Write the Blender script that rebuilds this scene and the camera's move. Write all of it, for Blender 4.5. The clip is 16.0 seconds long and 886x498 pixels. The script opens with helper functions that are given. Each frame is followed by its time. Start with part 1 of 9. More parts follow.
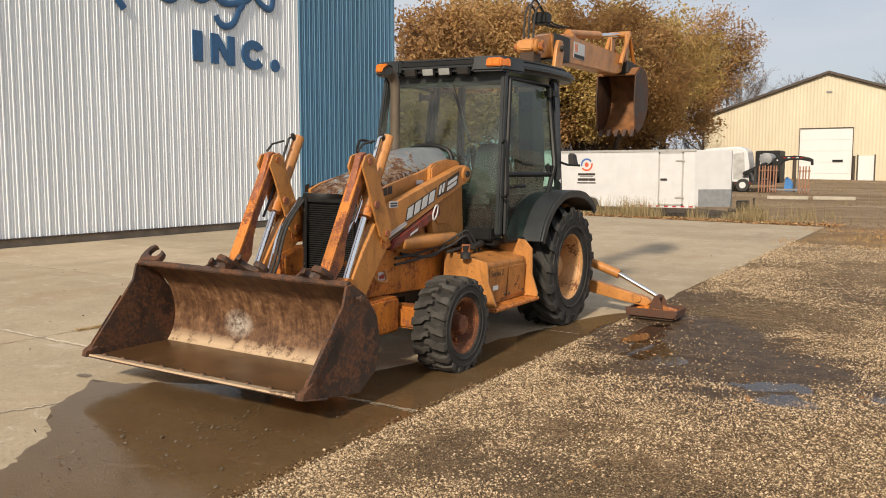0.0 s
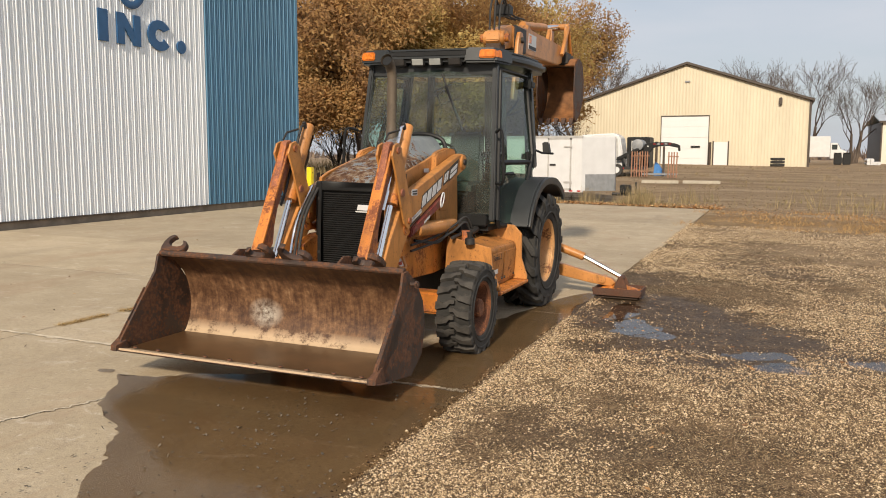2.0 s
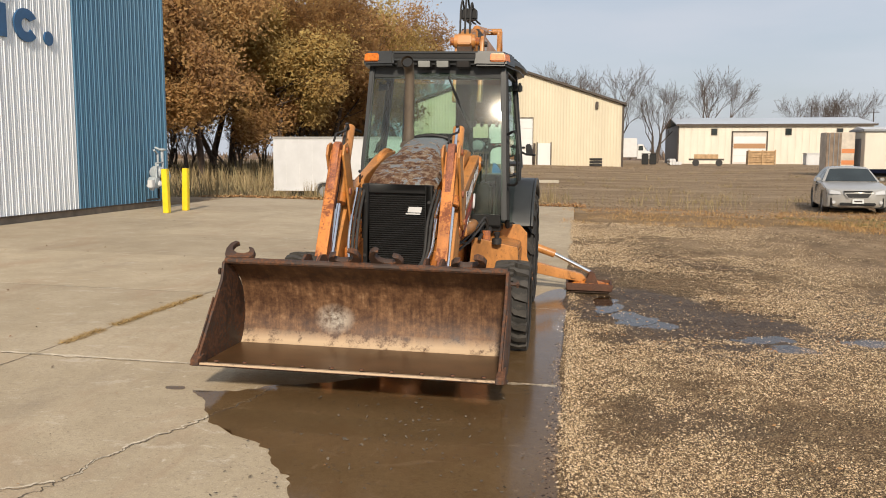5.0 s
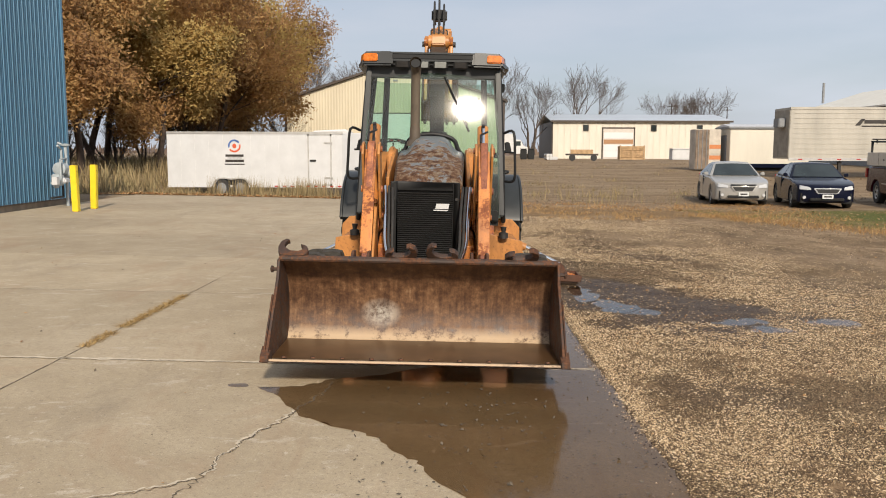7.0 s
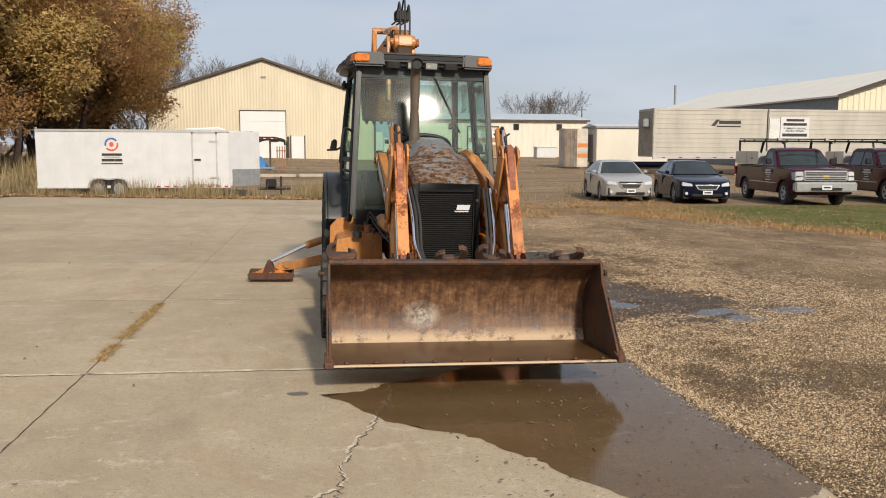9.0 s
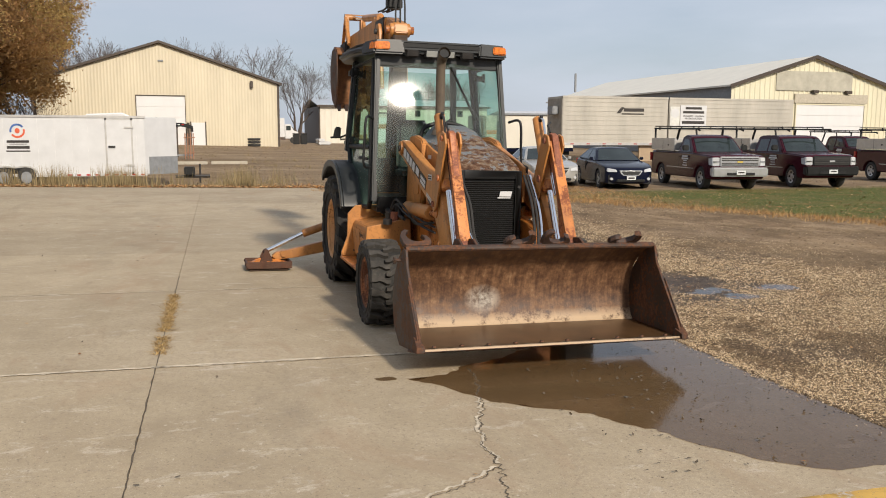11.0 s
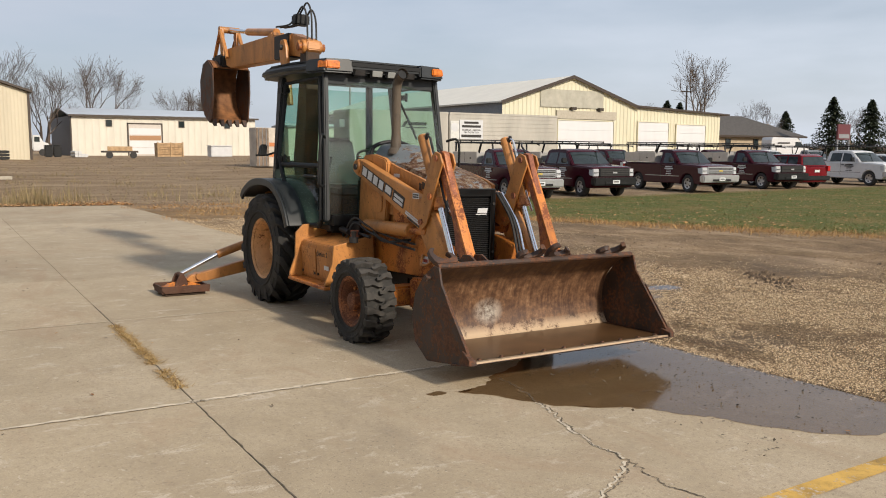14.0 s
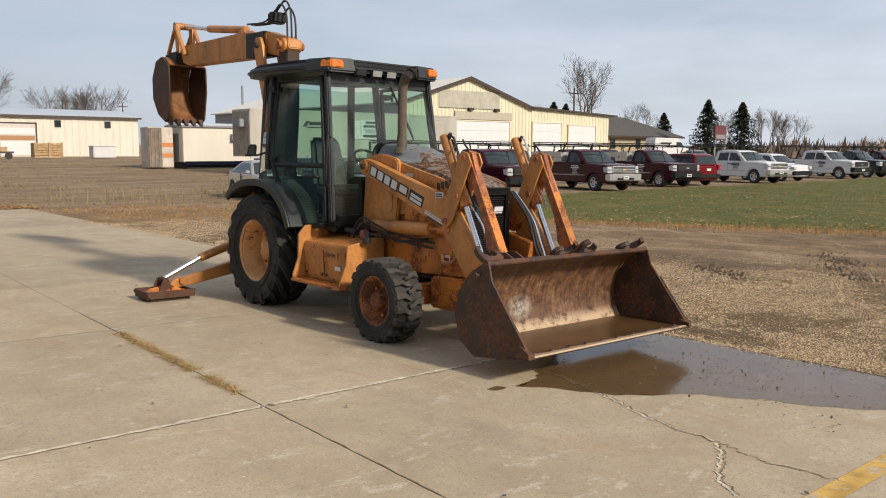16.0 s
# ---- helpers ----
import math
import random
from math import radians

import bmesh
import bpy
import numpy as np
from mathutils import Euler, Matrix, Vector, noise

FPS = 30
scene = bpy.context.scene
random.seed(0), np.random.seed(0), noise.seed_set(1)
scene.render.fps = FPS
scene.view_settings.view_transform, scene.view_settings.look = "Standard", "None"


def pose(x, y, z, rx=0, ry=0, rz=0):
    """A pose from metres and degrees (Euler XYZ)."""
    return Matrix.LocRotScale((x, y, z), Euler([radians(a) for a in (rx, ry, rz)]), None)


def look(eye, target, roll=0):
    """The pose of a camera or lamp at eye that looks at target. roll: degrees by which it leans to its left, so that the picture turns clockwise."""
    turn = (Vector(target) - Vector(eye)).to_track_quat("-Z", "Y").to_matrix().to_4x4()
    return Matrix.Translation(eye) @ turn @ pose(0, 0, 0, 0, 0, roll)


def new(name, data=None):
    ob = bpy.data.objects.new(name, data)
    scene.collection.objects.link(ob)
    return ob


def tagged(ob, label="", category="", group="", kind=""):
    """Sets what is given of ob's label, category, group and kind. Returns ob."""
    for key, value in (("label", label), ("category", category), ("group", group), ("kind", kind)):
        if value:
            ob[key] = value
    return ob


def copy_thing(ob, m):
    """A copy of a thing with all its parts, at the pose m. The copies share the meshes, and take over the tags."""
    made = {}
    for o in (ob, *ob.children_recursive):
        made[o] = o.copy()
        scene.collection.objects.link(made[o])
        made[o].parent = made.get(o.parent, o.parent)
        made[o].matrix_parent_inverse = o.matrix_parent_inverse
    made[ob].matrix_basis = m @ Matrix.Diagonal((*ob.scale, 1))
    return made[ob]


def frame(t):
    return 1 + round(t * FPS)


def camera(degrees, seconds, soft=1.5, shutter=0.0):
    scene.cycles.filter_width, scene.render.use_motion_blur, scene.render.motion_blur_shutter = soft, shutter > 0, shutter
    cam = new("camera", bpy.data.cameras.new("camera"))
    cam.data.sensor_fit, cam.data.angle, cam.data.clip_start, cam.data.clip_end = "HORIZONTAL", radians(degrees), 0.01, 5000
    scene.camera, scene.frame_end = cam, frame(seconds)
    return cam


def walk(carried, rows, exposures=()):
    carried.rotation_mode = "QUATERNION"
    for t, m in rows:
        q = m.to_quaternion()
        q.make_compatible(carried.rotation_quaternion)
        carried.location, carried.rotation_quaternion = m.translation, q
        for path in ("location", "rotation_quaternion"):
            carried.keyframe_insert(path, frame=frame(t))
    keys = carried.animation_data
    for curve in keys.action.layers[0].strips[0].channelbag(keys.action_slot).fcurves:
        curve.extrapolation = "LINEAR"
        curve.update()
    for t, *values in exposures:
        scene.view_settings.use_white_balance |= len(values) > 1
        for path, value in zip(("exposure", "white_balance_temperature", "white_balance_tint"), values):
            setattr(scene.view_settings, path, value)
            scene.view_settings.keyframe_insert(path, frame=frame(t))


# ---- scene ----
cam = camera(56.2, 16.0, soft=1.0)
METRES, EYE, TILT, LEAN, TURN = 10.5, 1.65, 0.0, 0.0, 31.0
ROWS = [
    (0.0, 0.0, 0.0, 0.0, -0.0, -5.33, 0.01),
    (0.5, -0.0298, -0.0114, 0.0003, -2.61, -5.65, 0.01),
    (1.0, -0.0568, -0.0133, -0.0017, -5.16, -5.94, -0.03),
    (1.5, -0.0849, -0.0077, 0.0024, -7.26, -6.19, -0.06),
    (2.0, -0.1181, -0.0115, 0.0033, -9.22, -6.39, -0.1),
    (2.5, -0.1472, -0.0066, 0.0003, -11.06, -6.48, -0.12),
    (3.0, -0.1763, 0.0051, 0.003, -12.85, -6.48, -0.14),
    (3.5, -0.2093, 0.0065, 0.0043, -14.86, -6.44, -0.15),
    (4.0, -0.2358, 0.0135, 0.0019, -17.19, -6.35, -0.14),
    (6.5, -0.3922, 0.0515, 0.0087, -28.59, -6.58, -0.17),
    (7.0, -0.4183, 0.0603, 0.0071, -30.71, -6.69, -0.17),
    (7.5, -0.4464, 0.0788, 0.0082, -33.11, -6.74, -0.16),
    (8.0, -0.4788, 0.0914, 0.0088, -35.58, -6.76, -0.16),
    (8.5, -0.5027, 0.1104, 0.0081, -38.06, -6.76, -0.16),
    (9.0, -0.5281, 0.1321, 0.0097, -40.4, -6.8, -0.16),
    (9.5, -0.5583, 0.1448, 0.0115, -42.49, -6.94, -0.17),
    (10.0, -0.5788, 0.1638, 0.0081, -44.19, -7.23, -0.18),
    (12.5, -0.6915, 0.2779, 0.0147, -54.4, -7.72, -0.21),
    (13.0, -0.7034, 0.3033, 0.0139, -57.34, -7.43, -0.22),
    (13.5, -0.7258, 0.3289, 0.0141, -60.77, -7.09, -0.23),
    (14.0, -0.7496, 0.3496, 0.0165, -64.09, -6.84, -0.24),
    (14.5, -0.7656, 0.3772, 0.0146, -66.92, -6.71, -0.25),
    (15.0, -0.7861, 0.4037, 0.0144, -69.09, -6.7, -0.25),
    (15.5, -0.7996, 0.4261, 0.0158, -70.64, -6.75, -0.22),
    (16.0, -0.8016, 0.4542, 0.0157, -71.94, -6.8, -0.17),
]
walk(cam, [(t, pose(0, 0, EYE, TILT, LEAN, TURN) @ pose(METRES * x, METRES * y, METRES * z, 90 + pitch, roll, yaw)) for t, x, y, z, yaw, pitch, roll in ROWS],
     ((0.0, 0.08, 6720, 10), (4.0, 0.06, 6600, 10), (6.5, 0.02, 6420, 10), (9.0, -0.03, 6320, 10), (12.5, -0.05, 6280, 10), (16.0, -0.03, 6280, 10)))

# ---------------------------------------------------------------- light
SUN = Vector((0.14, -0.86, 0.51)).normalized()
sun_data = bpy.data.lights.new("sun", "SUN")
sun_data.energy, sun_data.angle, sun_data.color = 4.4, radians(4.5), (1.0, 0.87, 0.70)
new("sun", sun_data).matrix_world = look((0, 0, 40), Vector((0, 0, 40)) - SUN)

world = bpy.data.worlds.new("sky")
scene.world = world
world.use_nodes = True
wn, wl = world.node_tree.nodes, world.node_tree.links
wn.clear()
w_out, w_bg = wn.new("ShaderNodeOutputWorld"), wn.new("ShaderNodeBackground")
w_sky = wn.new("ShaderNodeTexSky")
w_sky.sky_type, w_sky.sun_disc = "NISHITA", False
w_sky.sun_elevation = math.asin(SUN.z)
w_sky.sun_rotation = math.atan2(SUN.x, SUN.y)
w_sky.dust_density, w_sky.air_density, w_sky.ozone_density = 2.0, 1.0, 1.5
w_tc, w_map, w_noise, w_ramp, w_mix = (wn.new("ShaderNode" + k) for k in ("TexCoord", "Mapping", "TexNoise", "ValToRGB", "MixRGB"))
w_map.inputs["Scale"].default_value = (1.2, 1.2, 5.0)
w_noise.inputs["Scale"].default_value, w_noise.inputs["Detail"].default_value = 2.2, 6
w_ramp.color_ramp.elements[0].position, w_ramp.color_ramp.elements[1].position = 0.32, 0.72
w_ramp.color_ramp.elements[0].color, w_ramp.color_ramp.elements[1].color = (0.52, 0.52, 0.52, 1), (0.98, 0.98, 0.98, 1)
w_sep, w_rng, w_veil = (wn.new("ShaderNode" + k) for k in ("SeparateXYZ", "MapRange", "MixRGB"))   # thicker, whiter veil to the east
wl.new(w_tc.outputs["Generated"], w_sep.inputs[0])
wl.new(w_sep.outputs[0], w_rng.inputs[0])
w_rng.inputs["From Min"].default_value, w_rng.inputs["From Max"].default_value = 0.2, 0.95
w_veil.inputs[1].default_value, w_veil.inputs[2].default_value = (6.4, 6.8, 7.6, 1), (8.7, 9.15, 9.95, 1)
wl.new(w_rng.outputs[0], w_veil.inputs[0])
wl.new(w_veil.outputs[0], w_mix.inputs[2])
wl.new(w_tc.outputs["Generated"], w_map.inputs[0])
wl.new(w_map.outputs[0], w_noise.inputs["Vector"])
wl.new(w_noise.outputs[0], w_ramp.inputs[0])
wl.new(w_ramp.outputs[0], w_mix.inputs[0])
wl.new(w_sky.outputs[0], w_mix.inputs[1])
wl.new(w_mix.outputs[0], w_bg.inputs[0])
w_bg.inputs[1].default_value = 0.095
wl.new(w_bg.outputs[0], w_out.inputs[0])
scene.view_settings.exposure = 0.0


# ---------------------------------------------------------------- materials
def rgb(c):
    return (c[0], c[1], c[2], 1.0)


class Mat:
    """A small builder of node materials."""

    def __init__(self, name, rough=0.6, metal=0.0, spec=0.5):
        self.m = bpy.data.materials.new(name)
        self.m.use_nodes = True
        self.n, self.l = self.m.node_tree.nodes, self.m.node_tree.links
        self.b = self.n["Principled BSDF"]
        self.b.inputs["Roughness"].default_value = rough
        self.b.inputs["Metallic"].default_value = metal
        self.b.inputs["Specular IOR Level"].default_value = spec
        self.co = self.n.new("ShaderNodeTexCoord").outputs["Object"]

    def world(self):
        self.co = self.n.new("ShaderNodeNewGeometry").outputs["Position"]
        return self

    def scaled(self, s):
        mp = self.n.new("ShaderNodeMapping")
        mp.inputs["Scale"].default_value = s
        self.l.new(self.co, mp.inputs[0])
        return mp.outputs[0]

    def noise(self, scale, detail=5, rough=0.6, vec=None, dist=0.0):
        t = self.n.new("ShaderNodeTexNoise")
        t.inputs["Scale"].default_value, t.inputs["Detail"].default_value = scale, detail
        t.inputs["Roughness"].default_value, t.inputs["Distortion"].default_value = rough, dist
        self.l.new(vec or self.co, t.inputs["Vector"])
        return t.outputs[0]

    def voronoi(self, scale, feature="F1", vec=None, out="Distance"):
        t = self.n.new("ShaderNodeTexVoronoi")
        t.feature = feature
        t.inputs["Scale"].default_value = scale
        self.l.new(vec or self.co, t.inputs["Vector"])
        return t.outputs[out]

    def ramp(self, fac, *stops):
        r = self.n.new("ShaderNodeValToRGB").color_ramp
        node = self.n[-1]
        while len(r.elements) < len(stops):
            r.elements.new(0.5)
        for e, (p, c) in zip(r.elements, stops):
            e.position, e.color = p, rgb(c) if not isinstance(c, (int, float)) else (c, c, c, 1)
        self.l.new(fac, node.inputs[0])
        return node.outputs[0]

    def mix(self, fac, a, b, mode="MIX"):
        x = self.n.new("ShaderNodeMixRGB")
        x.blend_type = mode
        for i, v in ((0, fac), (1, a), (2, b)):
            if isinstance(v, (int, float)):
                x.inputs[i].default_value = v if i == 0 else (v, v, v, 1)
            elif isinstance(v, (tuple, list)):
                x.inputs[i].default_value = rgb(v)
            else:
                self.l.new(v, x.inputs[i])
        return x.outputs[0]

    def random(self):
        return self.n.new("ShaderNodeObjectInfo").outputs["Random"]

    def island(self):
        return self.n.new("ShaderNodeNewGeometry").outputs["Random Per Island"]

    def color(self, v):
        if isinstance(v, (tuple, list)):
            self.b.inputs["Base Color"].default_value = rgb(v)
        else:
            self.l.new(v, self.b.inputs["Base Color"])
        return self

    def rough(self, v):
        self.l.new(v, self.b.inputs["Roughness"])
        return self

    def bump(self, h, strength=0.3, dist=0.01):
        t = self.n.new("ShaderNodeBump")
        t.inputs["Strength"].default_value, t.inputs["Distance"].default_value = strength, dist
        self.l.new(h, t.inputs["Height"])
        self.l.new(t.outputs[0], self.b.inputs["Normal"])
        return self


def plain(name, c, rough=0.6, metal=0.0, vary=0.12, scale=6.0, bump=0.0, spec=0.5):
    k = Mat(name, rough, metal, spec)
    n = k.noise(scale, 6)
    d = tuple(v * (1 - vary) for v in c)
    e = tuple(min(1, v * (1 + vary)) for v in c)
    k.color(k.ramp(n, (0.3, d), (0.7, e)))
    if bump:
        k.bump(k.noise(scale * 12, 4), bump, 0.004)
    return k.m


def painted_rust(name, paint, rust=(0.11, 0.042, 0.02), amount=0.62, scale=3.0, rough=0.42):
    """Paint with chips and blooms of rust, dirt in streaks."""
    k = Mat(name, rough)
    big, fine = k.noise(scale, 8, 0.7), k.noise(scale * 9, 5, 0.65)
    both = k.mix(0.35, big, fine)
    mask = k.ramp(both, (amount - 0.02, 0.0), (amount + 0.035, 1.0))
    dirt = k.noise(scale * 0.9, 5, 0.6, k.scaled((1, 1, 0.35)))
    tone = k.ramp(dirt, (0.26, tuple(v * 0.42 for v in paint)), (0.44, tuple(v * 0.82 for v in paint)), (0.56, paint), (0.8, tuple(min(1, v * 1.1 + 0.012) for v in paint)))
    grime = k.ramp(k.noise(scale * 1.7, 9, 0.75, k.scaled((1, 1, 0.6)), 0.8), (0.5, 0.0), (0.68, 0.75))
    tone = k.mix(grime, tone, tuple(v * 0.33 + 0.01 for v in paint))
    chips = k.ramp(k.noise(scale * 16, 4, 0.7, None, 0.4), (0.635, 0.0), (0.66, 0.85))
    tone = k.mix(chips, tone, tuple(v * 0.6 for v in rust))
    rusty = k.ramp(fine, (0.3, tuple(v * 0.5 for v in rust)), (0.7, tuple(v * 1.7 for v in rust)))
    k.color(k.mix(mask, tone, rusty))
    k.rough(k.ramp(mask, (0.0, rough), (1.0, 0.85)))
    k.bump(k.mix(0.5, mask, fine), 0.25, 0.003)
    return k.m


ORANGE = (0.5, 0.215, 0.058)
M_orange = painted_rust("worn_orange_paint", ORANGE, amount=0.66)
M_orange_rusty = painted_rust("rusty_orange_paint", (0.56, 0.19, 0.03), rust=(0.16, 0.05, 0.02), amount=0.53, scale=5)
M_link = painted_rust("scuffed_link_paint", (0.5, 0.16, 0.04), rust=(0.2, 0.075, 0.045), amount=0.47, scale=7)
M_black = plain("black_plastic", (0.01, 0.0105, 0.011), 0.5, vary=0.3, spec=0.3)
M_cab = plain("charcoal_cab_paint", (0.024, 0.027, 0.029), 0.42, vary=0.3, scale=3, spec=0.4)
M_frame_dark = plain("dark_steel", (0.02, 0.018, 0.017), 0.6, vary=0.4, scale=8, bump=0.2)
M_chrome = plain("chromed_rod", (0.75, 0.76, 0.78), 0.13, 1.0, vary=0.06)
M_stack = painted_rust("heat_worn_stack", (0.11, 0.085, 0.06), amount=0.6, scale=8, rough=0.6)
M_white = plain("white_paint", (0.57, 0.575, 0.58), 0.45, vary=0.06, scale=2)
M_glow_orange = plain("amber_lens", (0.6, 0.16, 0.015), 0.15, vary=0.35, scale=40)
M_lens = plain("work_lamp_lens", (0.26, 0.27, 0.26), 0.2, vary=0.15)
M_rubber_in = plain("rubber", (0.028, 0.027, 0.026), 0.75, vary=0.3, scale=10, bump=0.3)


def tyre_mat():
    k = Mat("dusty_tyre_rubber", 0.8)
    n, f = k.noise(4, 6), k.noise(40, 4)
    k.color(k.ramp(k.mix(0.4, n, f), (0.34, (0.01, 0.0096, 0.009)), (0.56, (0.026, 0.0245, 0.022)), (0.76, (0.1, 0.088, 0.07))))
    k.bump(f, 0.35, 0.004)
    return k.m


M_tyre = tyre_mat()
M_lug = plain("dusty_lug_rubber", (0.044, 0.04, 0.035), 0.85, vary=0.6, scale=9, bump=0.3)


def glass_mat(name, tint, rough=0.0, film=0.0):
    """Tinted pane: it lets light straight through, with a sheen, and a film of dust."""
    m = bpy.data.materials.new(name)
    m.use_nodes = True
    n, l = m.node_tree.nodes, m.node_tree.links
    n.clear()
    out, tr, gl, lw, pw, fr, mx = (n.new("ShaderNode" + k) for k in ("OutputMaterial", "BsdfTransparent", "BsdfGlossy", "LayerWeight", "Math", "Math", "MixShader"))
    tr.inputs[0].default_value, gl.inputs[1].default_value = rgb(tint), rough
    pw.operation, pw.inputs[1].default_value = "POWER", 5.0
    fr.operation, fr.inputs[1].default_value, fr.inputs[2].default_value = "MULTIPLY_ADD", 0.9, 0.06
    lw.inputs[0].default_value = 0.5
    l.new(lw.outputs["Facing"], pw.inputs[0]), l.new(pw.outputs[0], fr.inputs[0])
    l.new(fr.outputs[0], mx.inputs[0]), l.new(tr.outputs[0], mx.inputs[1]), l.new(gl.outputs[0], mx.inputs[2])
    last = mx.outputs[0]
    if film:
        df, mf, nz, rp, co = (n.new("ShaderNode" + k) for k in ("BsdfDiffuse", "MixShader", "TexNoise", "ValToRGB", "TexCoord"))
        df.inputs[0].default_value = (0.42, 0.4, 0.36, 1)
        nz.inputs["Scale"].default_value, nz.inputs["Detail"].default_value = 5, 9
        rp.color_ramp.elements[0].position, rp.color_ramp.elements[1].position = 0.35, 0.75
        rp.color_ramp.elements[0].color, rp.color_ramp.elements[1].color = (film * 0.25,) * 3 + (1,), (film,) * 3 + (1,)
        l.new(co.outputs["Object"], nz.inputs["Vector"]), l.new(nz.outputs[0], rp.inputs[0]), l.new(rp.outputs[0], mf.inputs[0])
        l.new(last, mf.inputs[1]), l.new(df.outputs[0], mf.inputs[2])
        last = mf.outputs[0]
    l.new(last, out.inputs[0])
    return m


M_glass = glass_mat("tinted_cab_glass", (0.58, 0.77, 0.69), 0.02, 0.045)
M_shield = glass_mat("dusty_windshield_glass", (0.68, 0.86, 0.77), 0.09, 0.1)
M_car_glass = plain("dark_car_glass", (0.022, 0.03, 0.031), 0.05, vary=0.3, scale=2.5, spec=0.5)


def bucket_mat():
    """Rusted, scoured steel: streaks down the back, dried pale mud above the water line, one rubbed bare spot."""
    k = Mat("rusted_bucket_steel", 0.6)
    sep = k.n.new("ShaderNodeSeparateXYZ")
    k.l.new(k.co, sep.inputs[0])
    X, Z = sep.outputs[0], sep.outputs[2]
    big, mid, fine = k.noise(1.6, 6, 0.6), k.noise(11, 9, 0.78), k.noise(70, 4)
    streak = k.noise(7, 8, 0.75, k.scaled((3.0, 0.5, 0.3)))
    base = k.ramp(k.mix(0.35, mid, streak), (0.36, (0.033, 0.015, 0.009)), (0.47, (0.09, 0.043, 0.021)), (0.56, (0.17, 0.088, 0.042)), (0.66, (0.29, 0.18, 0.1)))
    # dried mud, thickest just above the water line
    low = k.n.new("ShaderNodeMapRange")
    low.inputs["From Min"].default_value, low.inputs["From Max"].default_value = 0.36, 0.205
    k.l.new(Z, low.inputs[0])
    mud = k.mix(1.0, k.ramp(k.mix(0.3, mid, big), (0.34, 0.0), (0.5, 1.0)), low.outputs[0], "MULTIPLY")
    base = k.mix(k.ramp(mud, (0.3, 0.0), (0.8, 0.9)), base, (0.5, 0.37, 0.24))
    # rubbed bare spot
    spot = k.n.new("ShaderNodeVectorMath")
    spot.operation = "DISTANCE"
    k.l.new(k.scaled((1.0, 0.0, 1.3)), spot.inputs[0])
    spot.inputs[1].default_value = (-0.3, 0.0, 0.54)
    bare = k.mix(1.0, k.ramp(spot.outputs["Value"], (0.02, 0.9), (0.17, 0.0)), k.ramp(mid, (0.38, 0.1), (0.55, 1.0)), "MULTIPLY")
    k.color(k.mix(bare, base, (0.5, 0.48, 0.42)))
    k.rough(k.ramp(mid, (0.3, 0.4), (0.7, 0.75)))
    k.bump(k.mix(0.5, mid, fine), 0.35, 0.004)
    return k.m


M_bucket = bucket_mat()
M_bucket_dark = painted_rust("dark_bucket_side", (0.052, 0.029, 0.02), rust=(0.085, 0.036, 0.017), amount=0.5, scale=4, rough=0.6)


def concrete_mat():
    k = Mat("old_concrete", 0.85, spec=0.3).world()
    big, mid, fine, grit = k.noise(0.35, 5), k.noise(2.2, 7, 0.65), k.noise(28, 5), k.voronoi(90)
    base = k.ramp(k.mix(0.45, big, mid), (0.32, (0.33, 0.262, 0.172)), (0.5, (0.445, 0.362, 0.243)), (0.66, (0.545, 0.45, 0.315)))
    base = k.mix(k.ramp(fine, (0.45, 0.0), (0.75, 0.5)), base, (0.29, 0.235, 0.175))
    base = k.mix(k.ramp(k.noise(5, 8, 0.75, k.scaled((0.5, 1, 1)), 0.6), (0.57, 0.0), (0.64, 0.7)), base, (0.6, 0.52, 0.41))
    base = k.mix(k.ramp(k.noise(1.1, 6, 0.7, k.scaled((1, 0.35, 1))), (0.56, 0.0), (0.72, 0.5)), base, (0.22, 0.18, 0.135))
    base = k.mix(k.ramp(k.noise(55, 3, 0.6), (0.6, 0.0), (0.67, 0.6)), base, (0.15, 0.118, 0.085))
    base = k.mix(k.ramp(k.noise(120, 4, 0.75), (0.42, 0.45), (0.6, 0.0)), base, (0.3, 0.24, 0.17))
    base = k.mix(k.ramp(k.noise(75, 3, 0.7, None, 0.5), (0.62, 0.0), (0.68, 0.5)), base, (0.62, 0.54, 0.43))
    base = k.mix(k.ramp(k.noise(0.8, 9, 0.8, None, 1.2), (0.6, 0.0), (0.66, 0.4)), base, (0.25, 0.195, 0.14))
    base = k.mix(k.ramp(k.noise(0.9, 8, 0.75, k.scaled((1.3, 0.6, 1)), 0.8), (0.52, 0.0), (0.68, 0.55)), base, (0.34, 0.235, 0.15))
    base = k.mix(k.ramp(k.noise(15, 4, 0.65, k.scaled((1.0, 0.5, 1)), 0.2), (0.66, 0.0), (0.7, 0.5)), base, (0.64, 0.56, 0.45))
    tone = k.ramp(k.random(), (0.0, 0.9), (1.0, 1.06))
    k.color(k.mix(1.0, base, tone, "MULTIPLY"))
    k.bump(k.mix(0.5, fine, grit), 0.45, 0.005)
    return k.m


M_concrete = concrete_mat()


